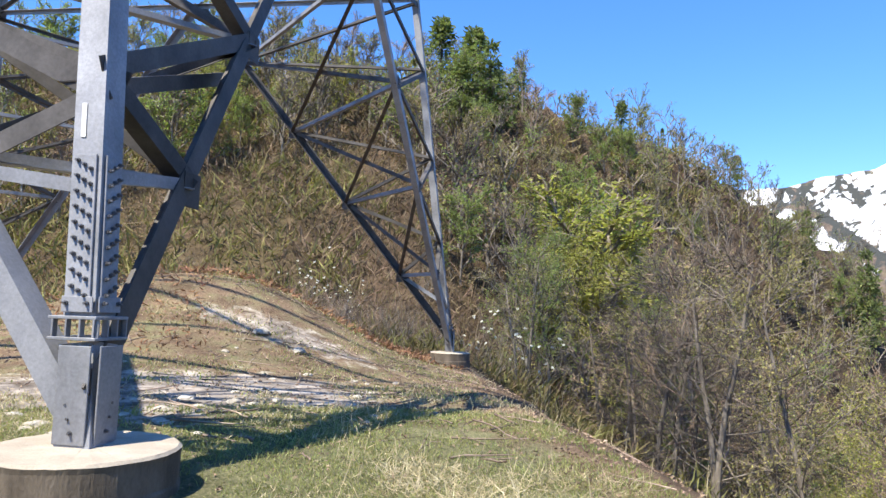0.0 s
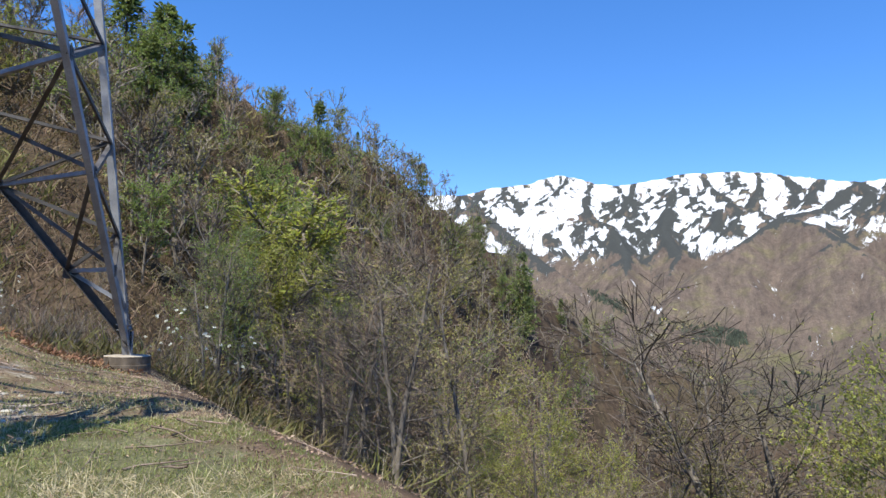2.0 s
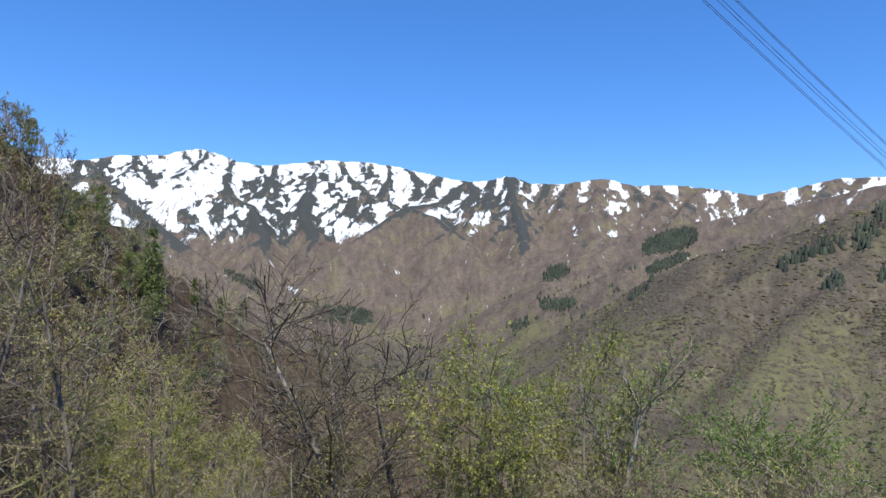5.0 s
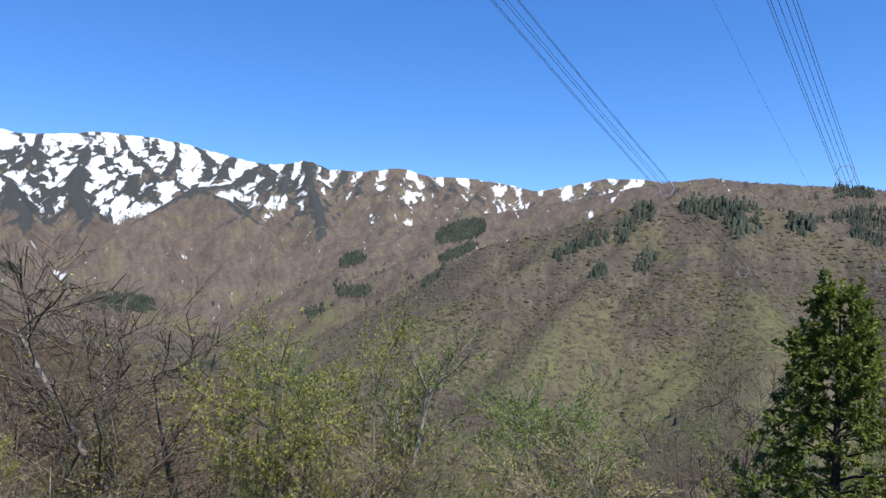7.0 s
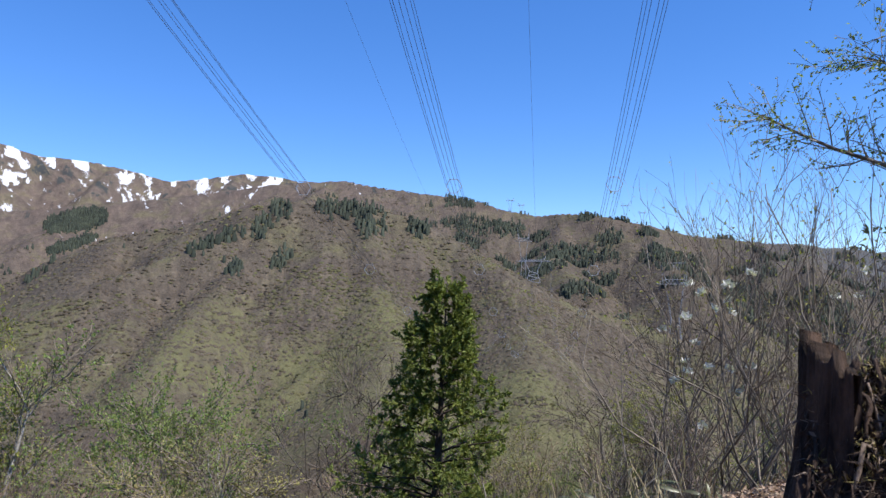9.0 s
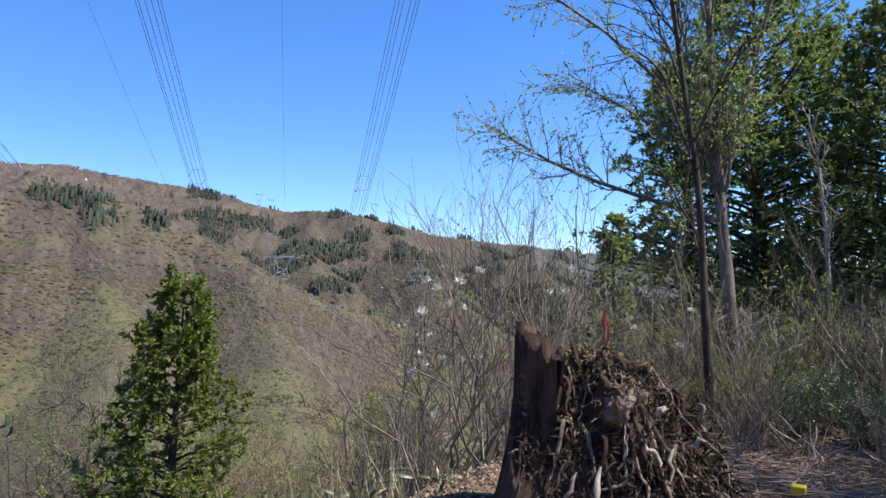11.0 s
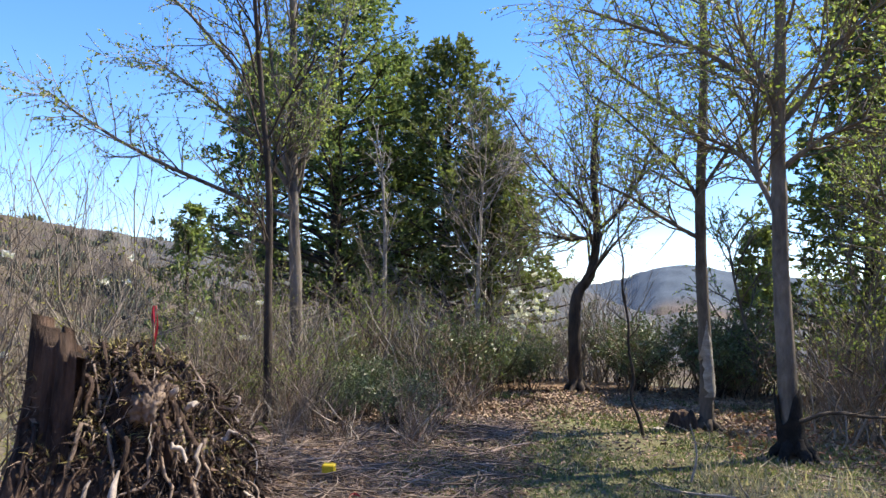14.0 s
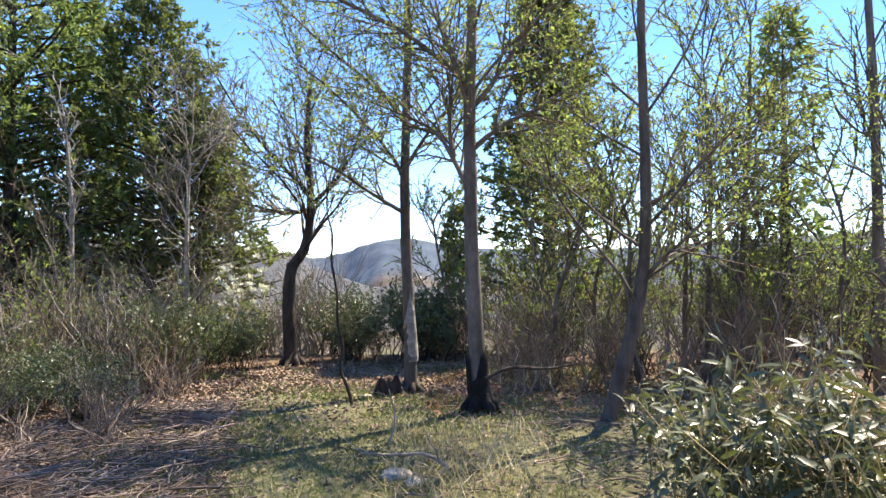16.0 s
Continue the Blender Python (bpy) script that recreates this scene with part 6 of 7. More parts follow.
for k, (b, d, h) in enumerate(((184.5, 13.0, 3.3), (187.0, 11.8, 3.2), (190.0, 12.8, 3.8), (193.0, 11.6, 3.2), (196.0, 13.5, 4.4), (199.5, 12.2, 3.4), (202.0, 13.6, 3.9), (206.0, 12.5, 3.2), (209.5, 10.5, 3.4), (185.5, 16.0, 3.6), (195.0, 17.0, 4.4), (178.5, 15.0, 2.6))):
    x, y = polar(b, d)
    t = [(x, y, 0), (x + 0.15 * g.standard_normal(), y, h * 0.35), (x + 0.3 * g.standard_normal(), y, h * 0.7), (x + 0.3 * g.standard_normal(), y, h)]
    lawn_tree(60 + k, t, 0.03 + 0.005 * h, 1.5, "leafy young sapling in a dense stand", (0.9, 9, 0.044), BARK, LEAF_YELLOW if k % 4 == 2 else LEAF_SPRING, limbs=13, subs=5, twigs=5, lo=0.12, angle=0.8, up=0.3, flare=False)
for b, d, el in ((157.6, 17.0, 9.0),):
    x, y = polar(b, d)
    h = EYE + d * math.tan(radians(el)) - gz(x, y)
    lawn_tree(90 + int(b), [(x, y, 0), (x + 0.1, y, h * 0.4), (x, y, h * 0.95)], 0.08, 2.4, "grey densely twigged leafless tree", (0.12, 1, 0.05), BARK_PALE, LEAF_OLIVE, twigmat=TWIG_PALE, limbs=18, subs=8, twigs=7, lo=0.12, angle=1.0, up=0.2, flare=False, thin=0.014)
x, y = polar(161.5, 24)
lawn_tree(99, [(x, y, gz(x, y)), (x + 0.2, y, gz(x, y) + 1.4), (x + 0.1, y, 1.6)], 0.07, 1.6, "small magnolia tree in white blossom", (0.35, 2, 0.13), BARK_PALE, PETAL, limbs=12, subs=5, twigs=4, lo=0.25, angle=0.9, up=0.25, flare=False)


def sleeve(ob, centres, radius, a0, a1, mat, name, label, seed):
    """A patch of other bark lying round part of a trunk."""
    g = np.random.default_rng(seed)
    c = np.asarray(centres, float)
    k = np.linspace(0, 1, 12)
    c = np.stack([np.interp(k, np.linspace(0, 1, len(c)), c[:, i]) for i in range(3)], -1)
    mid, half = (a0 + a1) / 2, (a1 - a0) / 2
    u = np.linspace(-1, 1, 15)
    wide = half * (0.75 + 0.25 * np.sin(np.pi * k) + 0.12 * g.standard_normal(12))[:, None]
    a = np.radians(mid + wide * u[None])
    r = radius * (1.03 - 0.10 * np.abs(u[None]) ** 6 + 0.02 * g.standard_normal((12, 15)))
    r[[0, -1]] *= 0.9
    ragged = (k ** 3)[:, None] * (0.22 * np.sin(2.6 * a + seed) + 0.07 * np.sin(9 * a))
    v = np.stack([c[:, None, 0] + r * np.sin(a), c[:, None, 1] + r * np.cos(a), np.repeat(c[:, 2:], 15, 1) + ragged], -1)
    i = np.arange(180).reshape(12, 15)
    geo = Geo()
    geo.add(v - np.array(ob.matrix_basis.translation), np.stack([i[:-1, :-1], i[1:, :-1], i[1:, 1:], i[:-1, 1:]], -1), 0, True)
    part(name, geo.mesh(name, [mat]), ob, label)


sleeve(grey_tree, [(0.96, -10.91, 0.25), (0.98, -10.91, 0.6), (1.01, -10.9, 1.05)], 0.116, -140, 20, BARK_PALE, "bark_scar", "bare pale wound in the bark", 3)
sleeve(black_foot_tree, [(-0.10, -9.25, -0.1), (-0.07, -9.25, 0.2), (-0.045, -9.25, 0.46)], 0.145, -175, 175, CHAR, "charred_foot", "blackened bark round the foot", 4)
fl = part("charred_root", root_flare(np.random.default_rng(44), -0.1, -9.25, 0.155, CHAR), black_foot_tree, "blackened roots at the foot")
fl.matrix_basis = Matrix.Translation(-black_foot_tree.matrix_basis.translation)


# ---- thickets
def shrub_kinds():
    kinds = {}
    for name, mats, kw, label in (
            ("brown", (STEM, TWIG_RED, LEAF_OLIVE), dict(height=1.7, spread=1.0, stems=15, twigs=6, leaf=(0.15, 1, 0.035), thin=0.007), "brown leafless thicket of thin stems"),
            ("grey", (STEM, TWIG_DARK, LEAF_OLIVE), dict(height=2.0, spread=1.0, stems=13, twigs=6, leaf=(0.35, 1, 0.045), thin=0.007), "grey-brown shrub with swelling buds"),
            ("tall", (STEM, TWIG, LEAF_YELLOW), dict(height=3.6, spread=1.3, stems=10, twigs=6, leaf=(0.35, 2, 0.04), thin=0.006), "tall upright shrub with opening buds"),
            ("leafy", (BARK_DARK, TWIG, LEAF_SPRING), dict(height=1.6, spread=0.9, stems=13, twigs=6, leaf=(0.6, 4, 0.045), thin=0.008), "shrub in fresh green leaf"),
            ("pale", (BARK_PALE, TWIG_PALE, LEAF_OLIVE), dict(height=2.0, spread=1.1, stems=14, twigs=7, leaf=(0.1, 1, 0.05), thin=0.009), "pale grey leafless shrub"),
            ("low", (STEM, TWIG_RED, LEAF_OLIVE), dict(height=0.75, spread=0.6, stems=16, twigs=3, leaf=(0.2, 1, 0.03), thin=0.0075), "low tangle of dry brown stems"),
            ("laurel", (BARK_DARK, TWIG, LEAF_GLOSSY), dict(height=1.9, spread=1.3, stems=20, twigs=7, leaf=(1.0, 5, 0.10), thin=0.008), "dense dark evergreen bush")):
        kinds[name] = ([(lambda q: (q[0].mesh("stem_clump", [mats[0]]), q[1].mesh("crown", [mats[1], mats[2]])))(thicket(np.random.default_rng(300 + k + len(name) * 7), **kw)) for k in range(2)], label)
    return kinds


SHRUBS = shrub_kinds()


def shrub(kind, b, d, size, label=""):
    made, text = SHRUBS[kind]
    x, y = polar(b, d)
    ob = thing("shrub", (x, y, gz(x, y) - 0.04), label or text, "shrub", "thicket shrubs", rng.uniform(0, 360))
    ob.scale = (size, size, size * rng.uniform(0.85, 1.15))
    a, c = made[int(rng.integers(len(made)))]
    part("stem_clump", a, ob)
    part("crown", c, ob)
    return ob


for kind, n, b0, b1, d0, d1, s0, s1 in (("tall", 2, 119, 137, 8.0, 10.5, 0.6, 0.8), ("brown", 4, 110, 140, 7.4, 11.5, 0.45, 0.7), ("grey", 9, 132, 154, 10.5, 13.5, 0.5, 0.9), ("laurel", 9, 133, 156, 11.5, 15, 0.35, 0.65), ("low", 12, 134, 156, 8.2, 11.5, 0.4, 0.8), ("brown", 9, 140, 160, 10.8, 14.5, 0.4, 0.7), ("tall", 4, 134, 150, 10, 14, 0.6, 0.9), ("leafy", 4, 128, 146, 8.6, 12, 0.5, 0.8),
                                        ("leafy", 6, 134, 158, 12.5, 15.5, 0.6, 0.95), ("leafy", 5, 151, 160, 15.5, 18, 0.6, 0.9), ("laurel", 9, 168.5, 179, 14.6, 17.5, 0.58, 0.78), ("brown", 8, 164, 180, 14.8, 17, 0.6, 0.9),
                                        ("brown", 12, 180, 206, 10.5, 14, 0.6, 1.0), ("leafy", 10, 182, 212, 10.5, 14.5, 0.7, 1.2), ("grey", 10, 183, 210, 11, 17, 0.8, 1.2), ("grey", 8, 92, 116, 7.5, 14, 0.7, 1.0), ("brown", 10, 84, 116, 8, 15, 0.6, 0.9),
                                        ("brown", 5, 40, 84, 9, 20, 0.6, 0.9), ("grey", 12, 36, 78, 15, 27, 1.1, 1.7), ("tall", 14, 36, 78, 16, 28, 0.8, 1.2), ("pale", 8, 30, 60, 15, 28, 1.0, 1.6), ("brown", 14, -22, 4, 32, 48, 0.9, 1.5), ("tall", 8, -20, 6, 36, 60, 0.8, 1.2), ("grey", 10, -14, 12, 30, 46, 0.8, 1.3), ("laurel", 6, 181, 212, 16, 20, 0.9, 1.3), ("leafy", 13, 180, 212, 14, 20, 1.0, 1.5), ("pale", 9, 158.5, 170, 16.5, 24, 0.7, 1.1), ("pale", 9, 142, 157, 11.0, 14.5, 0.5, 0.85), ("laurel", 5, 155, 161, 14.2, 16, 0.4, 0.6), ("low", 9, 150, 158, 11.0, 14.5, 0.5, 0.9), ("leafy", 8, 136, 159, 12.5, 16, 0.8, 1.3), ("brown", 6, 138, 158, 11.5, 14, 0.7, 1.0), ("tall", 2, 124, 134, 8.4, 10.5, 0.5, 0.7), ("tall", 1, 126, 134, 8.2, 9.6, 0.8, 1.0), ("tall", 2, 121, 127, 8.6, 9.8, 0.85, 1.0), ("grey", 4, 137, 151, 7.9, 9.8, 0.35, 0.55), ("brown", 4, 137, 153, 8.0, 10.5, 0.35, 0.55), ("laurel", 6, 138, 153, 9.4, 12, 0.28, 0.48), ("leafy", 5, 155, 163, 15.5, 18, 0.5, 0.8), ("laurel", 4, 155, 161, 15, 17, 0.3, 0.5), ("pale", 5, 162, 172, 15.6, 18, 0.4, 0.7), ("pale", 4, 131, 150, 9, 11.5, 0.35, 0.6)):
    for _ in range(n):
        shrub(kind, rng.uniform(b0, b1), rng.uniform(d0, d1), rng.uniform(s0, s1))


def flower_mesh(seed, size):
    g = np.random.default_rng(seed)
    geo = Geo()
    a = np.arange(6) * math.pi / 3
    way = np.stack([np.cos(a), np.sin(a), 0.5 + 0.7 * g.random(6)], -1)
    blades(geo, np.zeros((6, 3)), way, size, size * 0.85, g, 0, 0.25)
    return geo.mesh("blossom", [PETAL])


BLOSSOMS = [flower_mesh(k, 0.07) for k in range(3)]
for b, d, el, n, wide in ((121.4, 8.4, 1.0, 4, 0.45), (119.4, 8.5, -2.0, 8, 0.6), (119.7, 8.4, -6.0, 8, 0.5), (131.0, 10.5, -2.0, 4, 0.8), (139.0, 11.0, -3.0, 5, 0.8), (161.2, 15.6, -1.3, 36, 0.55), (349.6, 44, 2.2, 26, 1.6), (352.5, 48, 1.0, 16, 1.4), (4.6, 36, -1.0, 22, 1.6), (8.5, 34, -3.0, 10, 1.4), (357.5, 76, 11.5, 12, 2.0)):
    ob = shrub("tall", b, d, 0.9 if d < 30 else 1.0, "magnolia shrub with scattered white blossoms")
    x, y = polar(b, d)
    base = ob.matrix_basis.translation
    inv = ob.matrix_basis.inverted()
    for k in range(n):
        p = Vector((x + wide * 0.6 * rng.standard_normal(), y + wide * 0.6 * rng.standard_normal(), EYE + d * math.tan(radians(el)) + wide * 0.5 * rng.standard_normal()))
        fl = part("blossom", BLOSSOMS[k % 3], ob)
        s = (1.2 if d < 12 else 1.5 if d < 30 else 1.7)
        fl.matrix_basis = inv @ Matrix.Translation(p) @ Euler((rng.uniform(-0.8, 0.8), rng.uniform(-0.8, 0.8), rng.uniform(0, 6))).to_matrix().to_4x4() @ Matrix.Scale(s, 4)


# ---- broad-leaved dwarf bamboo
def sasa_leaf(seed, length, width):
    g = np.random.default_rng(seed)
    geo = Geo()
    k = np.linspace(0, 1, 6)
    w = width * 0.5 * np.sin(np.pi * np.clip(k * 0.93 + 0.05, 0, 1)) ** 0.75
    w[-1] = 0.001
    drop = -0.35 * length * k ** 2 * (0.6 + 0.8 * g.random())
    mid = np.stack([length * k, 0 * k, drop], -1)
    side = np.stack([0 * k, w, 0.18 * w], -1)
    v = np.stack([mid - side * (1, 1, -1), mid, mid + side], 1)
    idx = np.arange(18).reshape(6, 3)
    q = np.concatenate([np.stack([idx[:-1, c], idx[:-1, c + 1], idx[1:, c + 1], idx[1:, c]], -1) for c in (0, 1)])
    geo.add(v, q, 0, True)
    return geo.mesh("leaf", [LEAF_SASA])


SASA_LEAVES = [sasa_leaf(k, 0.085 + 0.03 * k, 0.021 + 0.0055 * k) for k in range(4)]


def sasa(b, d, height, stems, leaves, spread, seed):
    g = np.random.default_rng(seed)
    x, y = polar(b, d)
    ob = thing("dwarf_bamboo", (x, y, gz(x, y)), "clump of broad-leaved dwarf bamboo with glossy leaves", "bamboo", "dwarf bamboo clumps")
    geo = Geo()
    a = g.random(stems) * 6.28
    r = spread * np.sqrt(g.random(stems))
    foot = np.stack([r * np.cos(a), r * np.sin(a), np.full(stems, -0.05)], -1)
    lean = 0.28 * g.standard_normal((stems, 3)) * (1, 1, 0)
    k = np.linspace(0, 1, 4)[None, :, None]
    hh = height * (0.6 + 0.45 * g.random(stems))
    p = foot[:, None] + lean[:, None] * k ** 2 * hh[:, None, None] + np.array([0, 0, 1.0]) * k * hh[:, None, None]
    tubes(geo, p, np.full((stems, 4), 0.004), 3)
    part("stem_clump", geo.mesh("stem_clump", [STRAW]), ob)["kind"] = "stuff"
    for s in range(stems):
        for _ in range(leaves):
            u = 0.22 + 0.78 * g.random() ** 0.7
            q = p[s, 0] + (p[s, 3] - p[s, 0]) * u
            lf = part("leaf", SASA_LEAVES[int(g.integers(4))], ob)
            lf.matrix_basis = Matrix.Translation(Vector(q)) @ Euler((g.uniform(-0.9, 0.9), g.uniform(-0.6, 0.75), g.uniform(0, 6.28))).to_matrix().to_4x4()


for k, (b, d, h, st, lv, sp) in enumerate(((196.0, 5.7, 0.95, 24, 11, 0.3), (198.0, 5.3, 1.05, 32, 14, 0.42), (200.5, 5.6, 1.15, 34, 14, 0.45), (204.5, 5.2, 1.1, 34, 14, 0.45), (208.5, 5.0, 1.05, 32, 14, 0.45), (212.5, 4.9, 1.1, 18, 9, 0.4), (198.5, 6.6, 1.35, 18, 8, 0.5), (204.0, 6.6, 1.4, 18, 8, 0.5),
                                           (209.5, 6.3, 1.35, 18, 8, 0.5), (196.5, 4.9, 0.6, 10, 7, 0.3), (96.0, 5.6, 0.55, 5, 7, 0.2), (112.5, 5.9, 0.5, 9, 7, 0.4), (107.0, 6.3, 0.5, 7, 7, 0.4), (117.0, 6.4, 0.45, 7, 7, 0.4), (138.0, 6.9, 0.75, 5, 7, 0.3))):
    sasa(b, d, h, st, lv, sp, 500 + k)


# ---- the rotten stump with its roots
def build_stump():
    g = np.random.default_rng(31)
    cx, cy = polar(130.7, 5.8)
    base = gz(cx, cy)
    ob = thing("tree_stump", (cx, cy, base), "large rotten tree stump with torn bark and tangled roots", "stump")
    # directions: side runs to the south-west along the stump's face, fore looks at the lawn
    side = np.array([math.sin(radians(219.2)), math.cos(radians(219.2)), 0])
    fore = np.array([-math.sin(radians(129.2)), -math.cos(radians(129.2)), 0])
    up = np.array([0, 0, 1.0])
    # the standing slab of bark and sapwood on the far side
    n, rows = 110, 46
    ang = np.linspace(radians(112), radians(292), n)
    ring = np.cos(ang)[:, None] * side + np.sin(ang)[:, None] * fore
    jag = 0.07 * fbm(ang * 9, np.zeros(n), 4, 5) + 0.05 * np.abs(g.standard_normal(n)) * (g.random(n) < 0.4)
    height = 1.29 + 0.08 * np.cos(ang * 2) + 1.3 * jag
    shell = []
    for k in range(rows):
        u = k / (rows - 1)
        streak = 0.035 * fbm(ang * 7, np.full(n, u * 0.8), 4, 8, True) + 0.018 * fbm(ang * 30, np.full(n, u * 2.5), 3, 9)
        rad = 0.47 + 0.26 * (1 - u) ** 2.4 + streak
        shell.append(ring * rad[:, None] + up * (u * height - 0.1 * (1 - u))[:, None])
    for k in range(14):
        u = 1 - k / 13
        rad = 0.35 + 0.03 * fbm(ang * 12, np.full(n, u * 4), 3, 19)
        shell.append(ring * rad[:, None] + up * (u * (height - 0.03))[:, None])
    v = np.stack(shell)
    idx = np.arange(v.shape[0] * n).reshape(-1, n)
    geo = Geo()
    geo.add(v, np.stack([idx[:-1, :-1], idx[:-1, 1:], idx[1:, 1:], idx[1:, :-1]], -1), 0, True)
    part("trunk_shell", geo.mesh("trunk_shell", [ROTTEN]), ob, "dark standing slab of rotten trunk")
    # the crumbled heap of wood and roots that leans against it
    m = 150
    S, F = np.meshgrid(np.linspace(-0.62, 1.25, m), np.linspace(-0.45, 1.0, m), indexing="ij")
    body = 1.24 - 0.46 * smoothstep(0.2, 1.05, S) - 0.30 * smoothstep(0.8, 1.25, S)
    body = body * (1 - smoothstep(0.15, 0.92, F + 0.16 * np.abs(S - 0.3)) * 0.92) * (1 - 0.95 * smoothstep(-0.30, -0.62, S + 0.3 * F)) * smoothstep(1.28, 0.95, S)
    rough = 0.20 * fbm(S * 3.2, F * 3.2, 4, 12, True) + 0.10 * fbm(S * 11, F * 11, 3, 14, True)
    Hh = body * (0.86 + 1.1 * rough) - 0.05
    Sx, Fx = S + 0.06 * fbm(S * 9, F * 9, 3, 15), F + 0.10 * fbm(S * 7, F * 7 + Hh * 4, 3, 16)
    v = Sx[..., None] * side + Fx[..., None] * fore + Hh[..., None] * up
    idx = np.arange(m * m).reshape(m, m)
    geo = Geo()
    geo.add(v, np.stack([idx[:-1, :-1], idx[1:, :-1], idx[1:, 1:], idx[:-1, 1:]], -1), 0, True)
    part("root_mass", geo.mesh("root_mass", [ROTTEN]), ob, "crumbled dark mass of rotten wood")

    def heap(s, f):
        i = np.clip(((np.asarray(s) + 0.62) / 1.87 * (m - 1)).astype(int), 0, m - 1)
        j = np.clip(((np.asarray(f) + 0.45) / 1.45 * (m - 1)).astype(int), 0, m - 1)
        return Hh[i, j]

    # thick old roots bent over the heap and down its face
    for k in range(26):
        s0, f0 = g.uniform(-0.35, 0.75), g.uniform(0.0, 0.5)
        a = g.uniform(-0.7, 3.0)
        reach = g.uniform(0.35, 0.75)
        u = np.linspace(0, 1, 12)
        ss, ff = s0 + reach * u * math.cos(a) + 0.05 * np.cumsum(g.standard_normal(12)) * 0.5, f0 + reach * u * math.sin(a) + 0.05 * np.cumsum(g.standard_normal(12)) * 0.5
        lift = 0.05 * np.sin(np.pi * u) + 0.02 * g.standard_normal(12)
        pts = ss[:, None] * side + ff[:, None] * fore + up * (np.maximum(heap(ss, ff), -0.02) + lift + 0.015)[:, None]
        r0 = g.uniform(0.012, 0.028)
        rm = Geo()
        tubes(rm, pts[None], (r0 * np.linspace(1, 0.3, 12) * (1 + 0.25 * g.standard_normal(12)))[None], 7, 0, 0.16, g)
        part("root", rm.mesh("root", [(ROTTEN, ROOT, ROTTEN)[k % 3]]), ob)
    for k in range(66):
        a = g.uniform(-0.5, 2.6)
        s0, f0 = g.uniform(-0.3, 1.05), g.uniform(0.05, 0.75)
        start = side * s0 + fore * f0 + up * (float(heap(s0, f0)) + 0.01)
        d = side * math.cos(a) * 0.8 + fore * abs(math.sin(a)) + np.array([0, 0, g.uniform(-0.4, 0.35)])
        pts = [start]
        ln = g.uniform(0.15, 0.6)
        for s in range(7):
            d = unit(d + 0.42 * g.standard_normal(3) + np.array([0, 0, -0.28]))
            q = pts[-1] + d * ln / 7
            q[2] = max(q[2], 0.02)
            pts.append(q)
        r0 = g.choice([0.006, 0.010, 0.016, 0.028], p=[0.45, 0.32, 0.17, 0.06])
        rm = Geo()
        tubes(rm, np.array(pts)[None], (r0 * np.linspace(1, 0.3, 8) * (1 + 0.15 * g.standard_normal(8)))[None], 6, 0, 0.1, g)
        part("root", rm.mesh("root", [(ROTTEN, ROOT, ROOT, PALE_WOOD)[k % 4]]), ob)
    # pale torn knots and one thick bare root that catches the sun
    for s, f, z, ds, df, dz, r in ((0.40, 0.46, 0.96, 0.04, 0.06, 0.10, 0.03), (0.52, 0.48, 0.88, 0.05, 0.06, 0.05, 0.026), (0.40, 0.60, 0.70, 0.12, 0.1, -0.12, 0.018), (0.20, 0.86, 0.02, 0.14, 0.14, 0.36, 0.055), (0.30, 0.9, 0.05, -0.1, 0.1, 0.30, 0.02), (0.74, 0.42, 0.66, 0.12, 0.05, 0.06, 0.018), (0.60, 0.55, 0.68, -0.06, 0.12, -0.22, 0.016), (0.45, 0.75, 0.35, 0.05, 0.10, -0.25, 0.022), (0.62, 0.72, 0.30, 0.12, 0.08, -0.2, 0.018), (0.1, 0.7, 0.55, -0.08, 0.12, -0.3, 0.02), (-0.05, 0.62, 0.5, -0.12, 0.1, -0.25, 0.016), (0.9, 0.5, 0.3, 0.3, 0.12, -0.2, 0.018), (1.0, 0.35, 0.22, 0.38, 0.05, -0.14, 0.016)):
        rm = Geo()
        p0 = side * s + fore * f + np.array([0, 0, z])
        p1 = p0 + side * ds + fore * df + np.array([0, 0, dz])
        k = np.linspace(0, 1, 6)[:, None]
        tubes(rm, (p0 * (1 - k) + p1 * k + 0.012 * g.standard_normal((6, 3)))[None], (r * np.array([0.4, 0.9, 1.05, 0.8, 0.6, 0.1]))[None], 8, 0, 0.22, g)
        part("root", rm.mesh("root", [PALE_WOOD]), ob, "pale bare broken root")
    # a burl of torn wood on the shoulder, its splinters bleached
    bm = bmesh.new()
    bmesh.ops.create_icosphere(bm, subdivisions=4, radius=1)
    for v in bm.verts:
        k = 0.75 + 0.5 * noise.noise(v.co * 1.6) + 0.9 * abs(noise.noise(Vector((v.co.x * 6, v.co.y * 6, v.co.z * 2.2)) + Vector((3, 1, 0)))) + 0.3 * noise.noise(v.co * 12)
        q = v.co * k
        q.x += 0.18 * math.sin(3.0 * q.z)
        v.co = Vector(side * (0.27 + 0.10 * q.x) + fore * (0.42 + 0.11 * q.y) + up * (0.91 + 0.14 * q.z))
    part("burl", bm_mesh(bm, "burl", ROOT, True), ob, "twisted burl of bare grey-brown wood")
    cnt = 150
    th = g.uniform(0, 6.28, cnt)
    ph = g.uniform(0.0, 1.3, cnt)
    n3 = np.stack([np.sin(ph) * np.cos(th), np.sin(ph) * np.sin(th), np.cos(ph)], -1)
    pos = side * (0.30 + 0.18 * n3[:, :1]) + fore * (0.40 + 0.16 * n3[:, 1:2]) + up * (0.90 + 0.16 * n3[:, 2:])
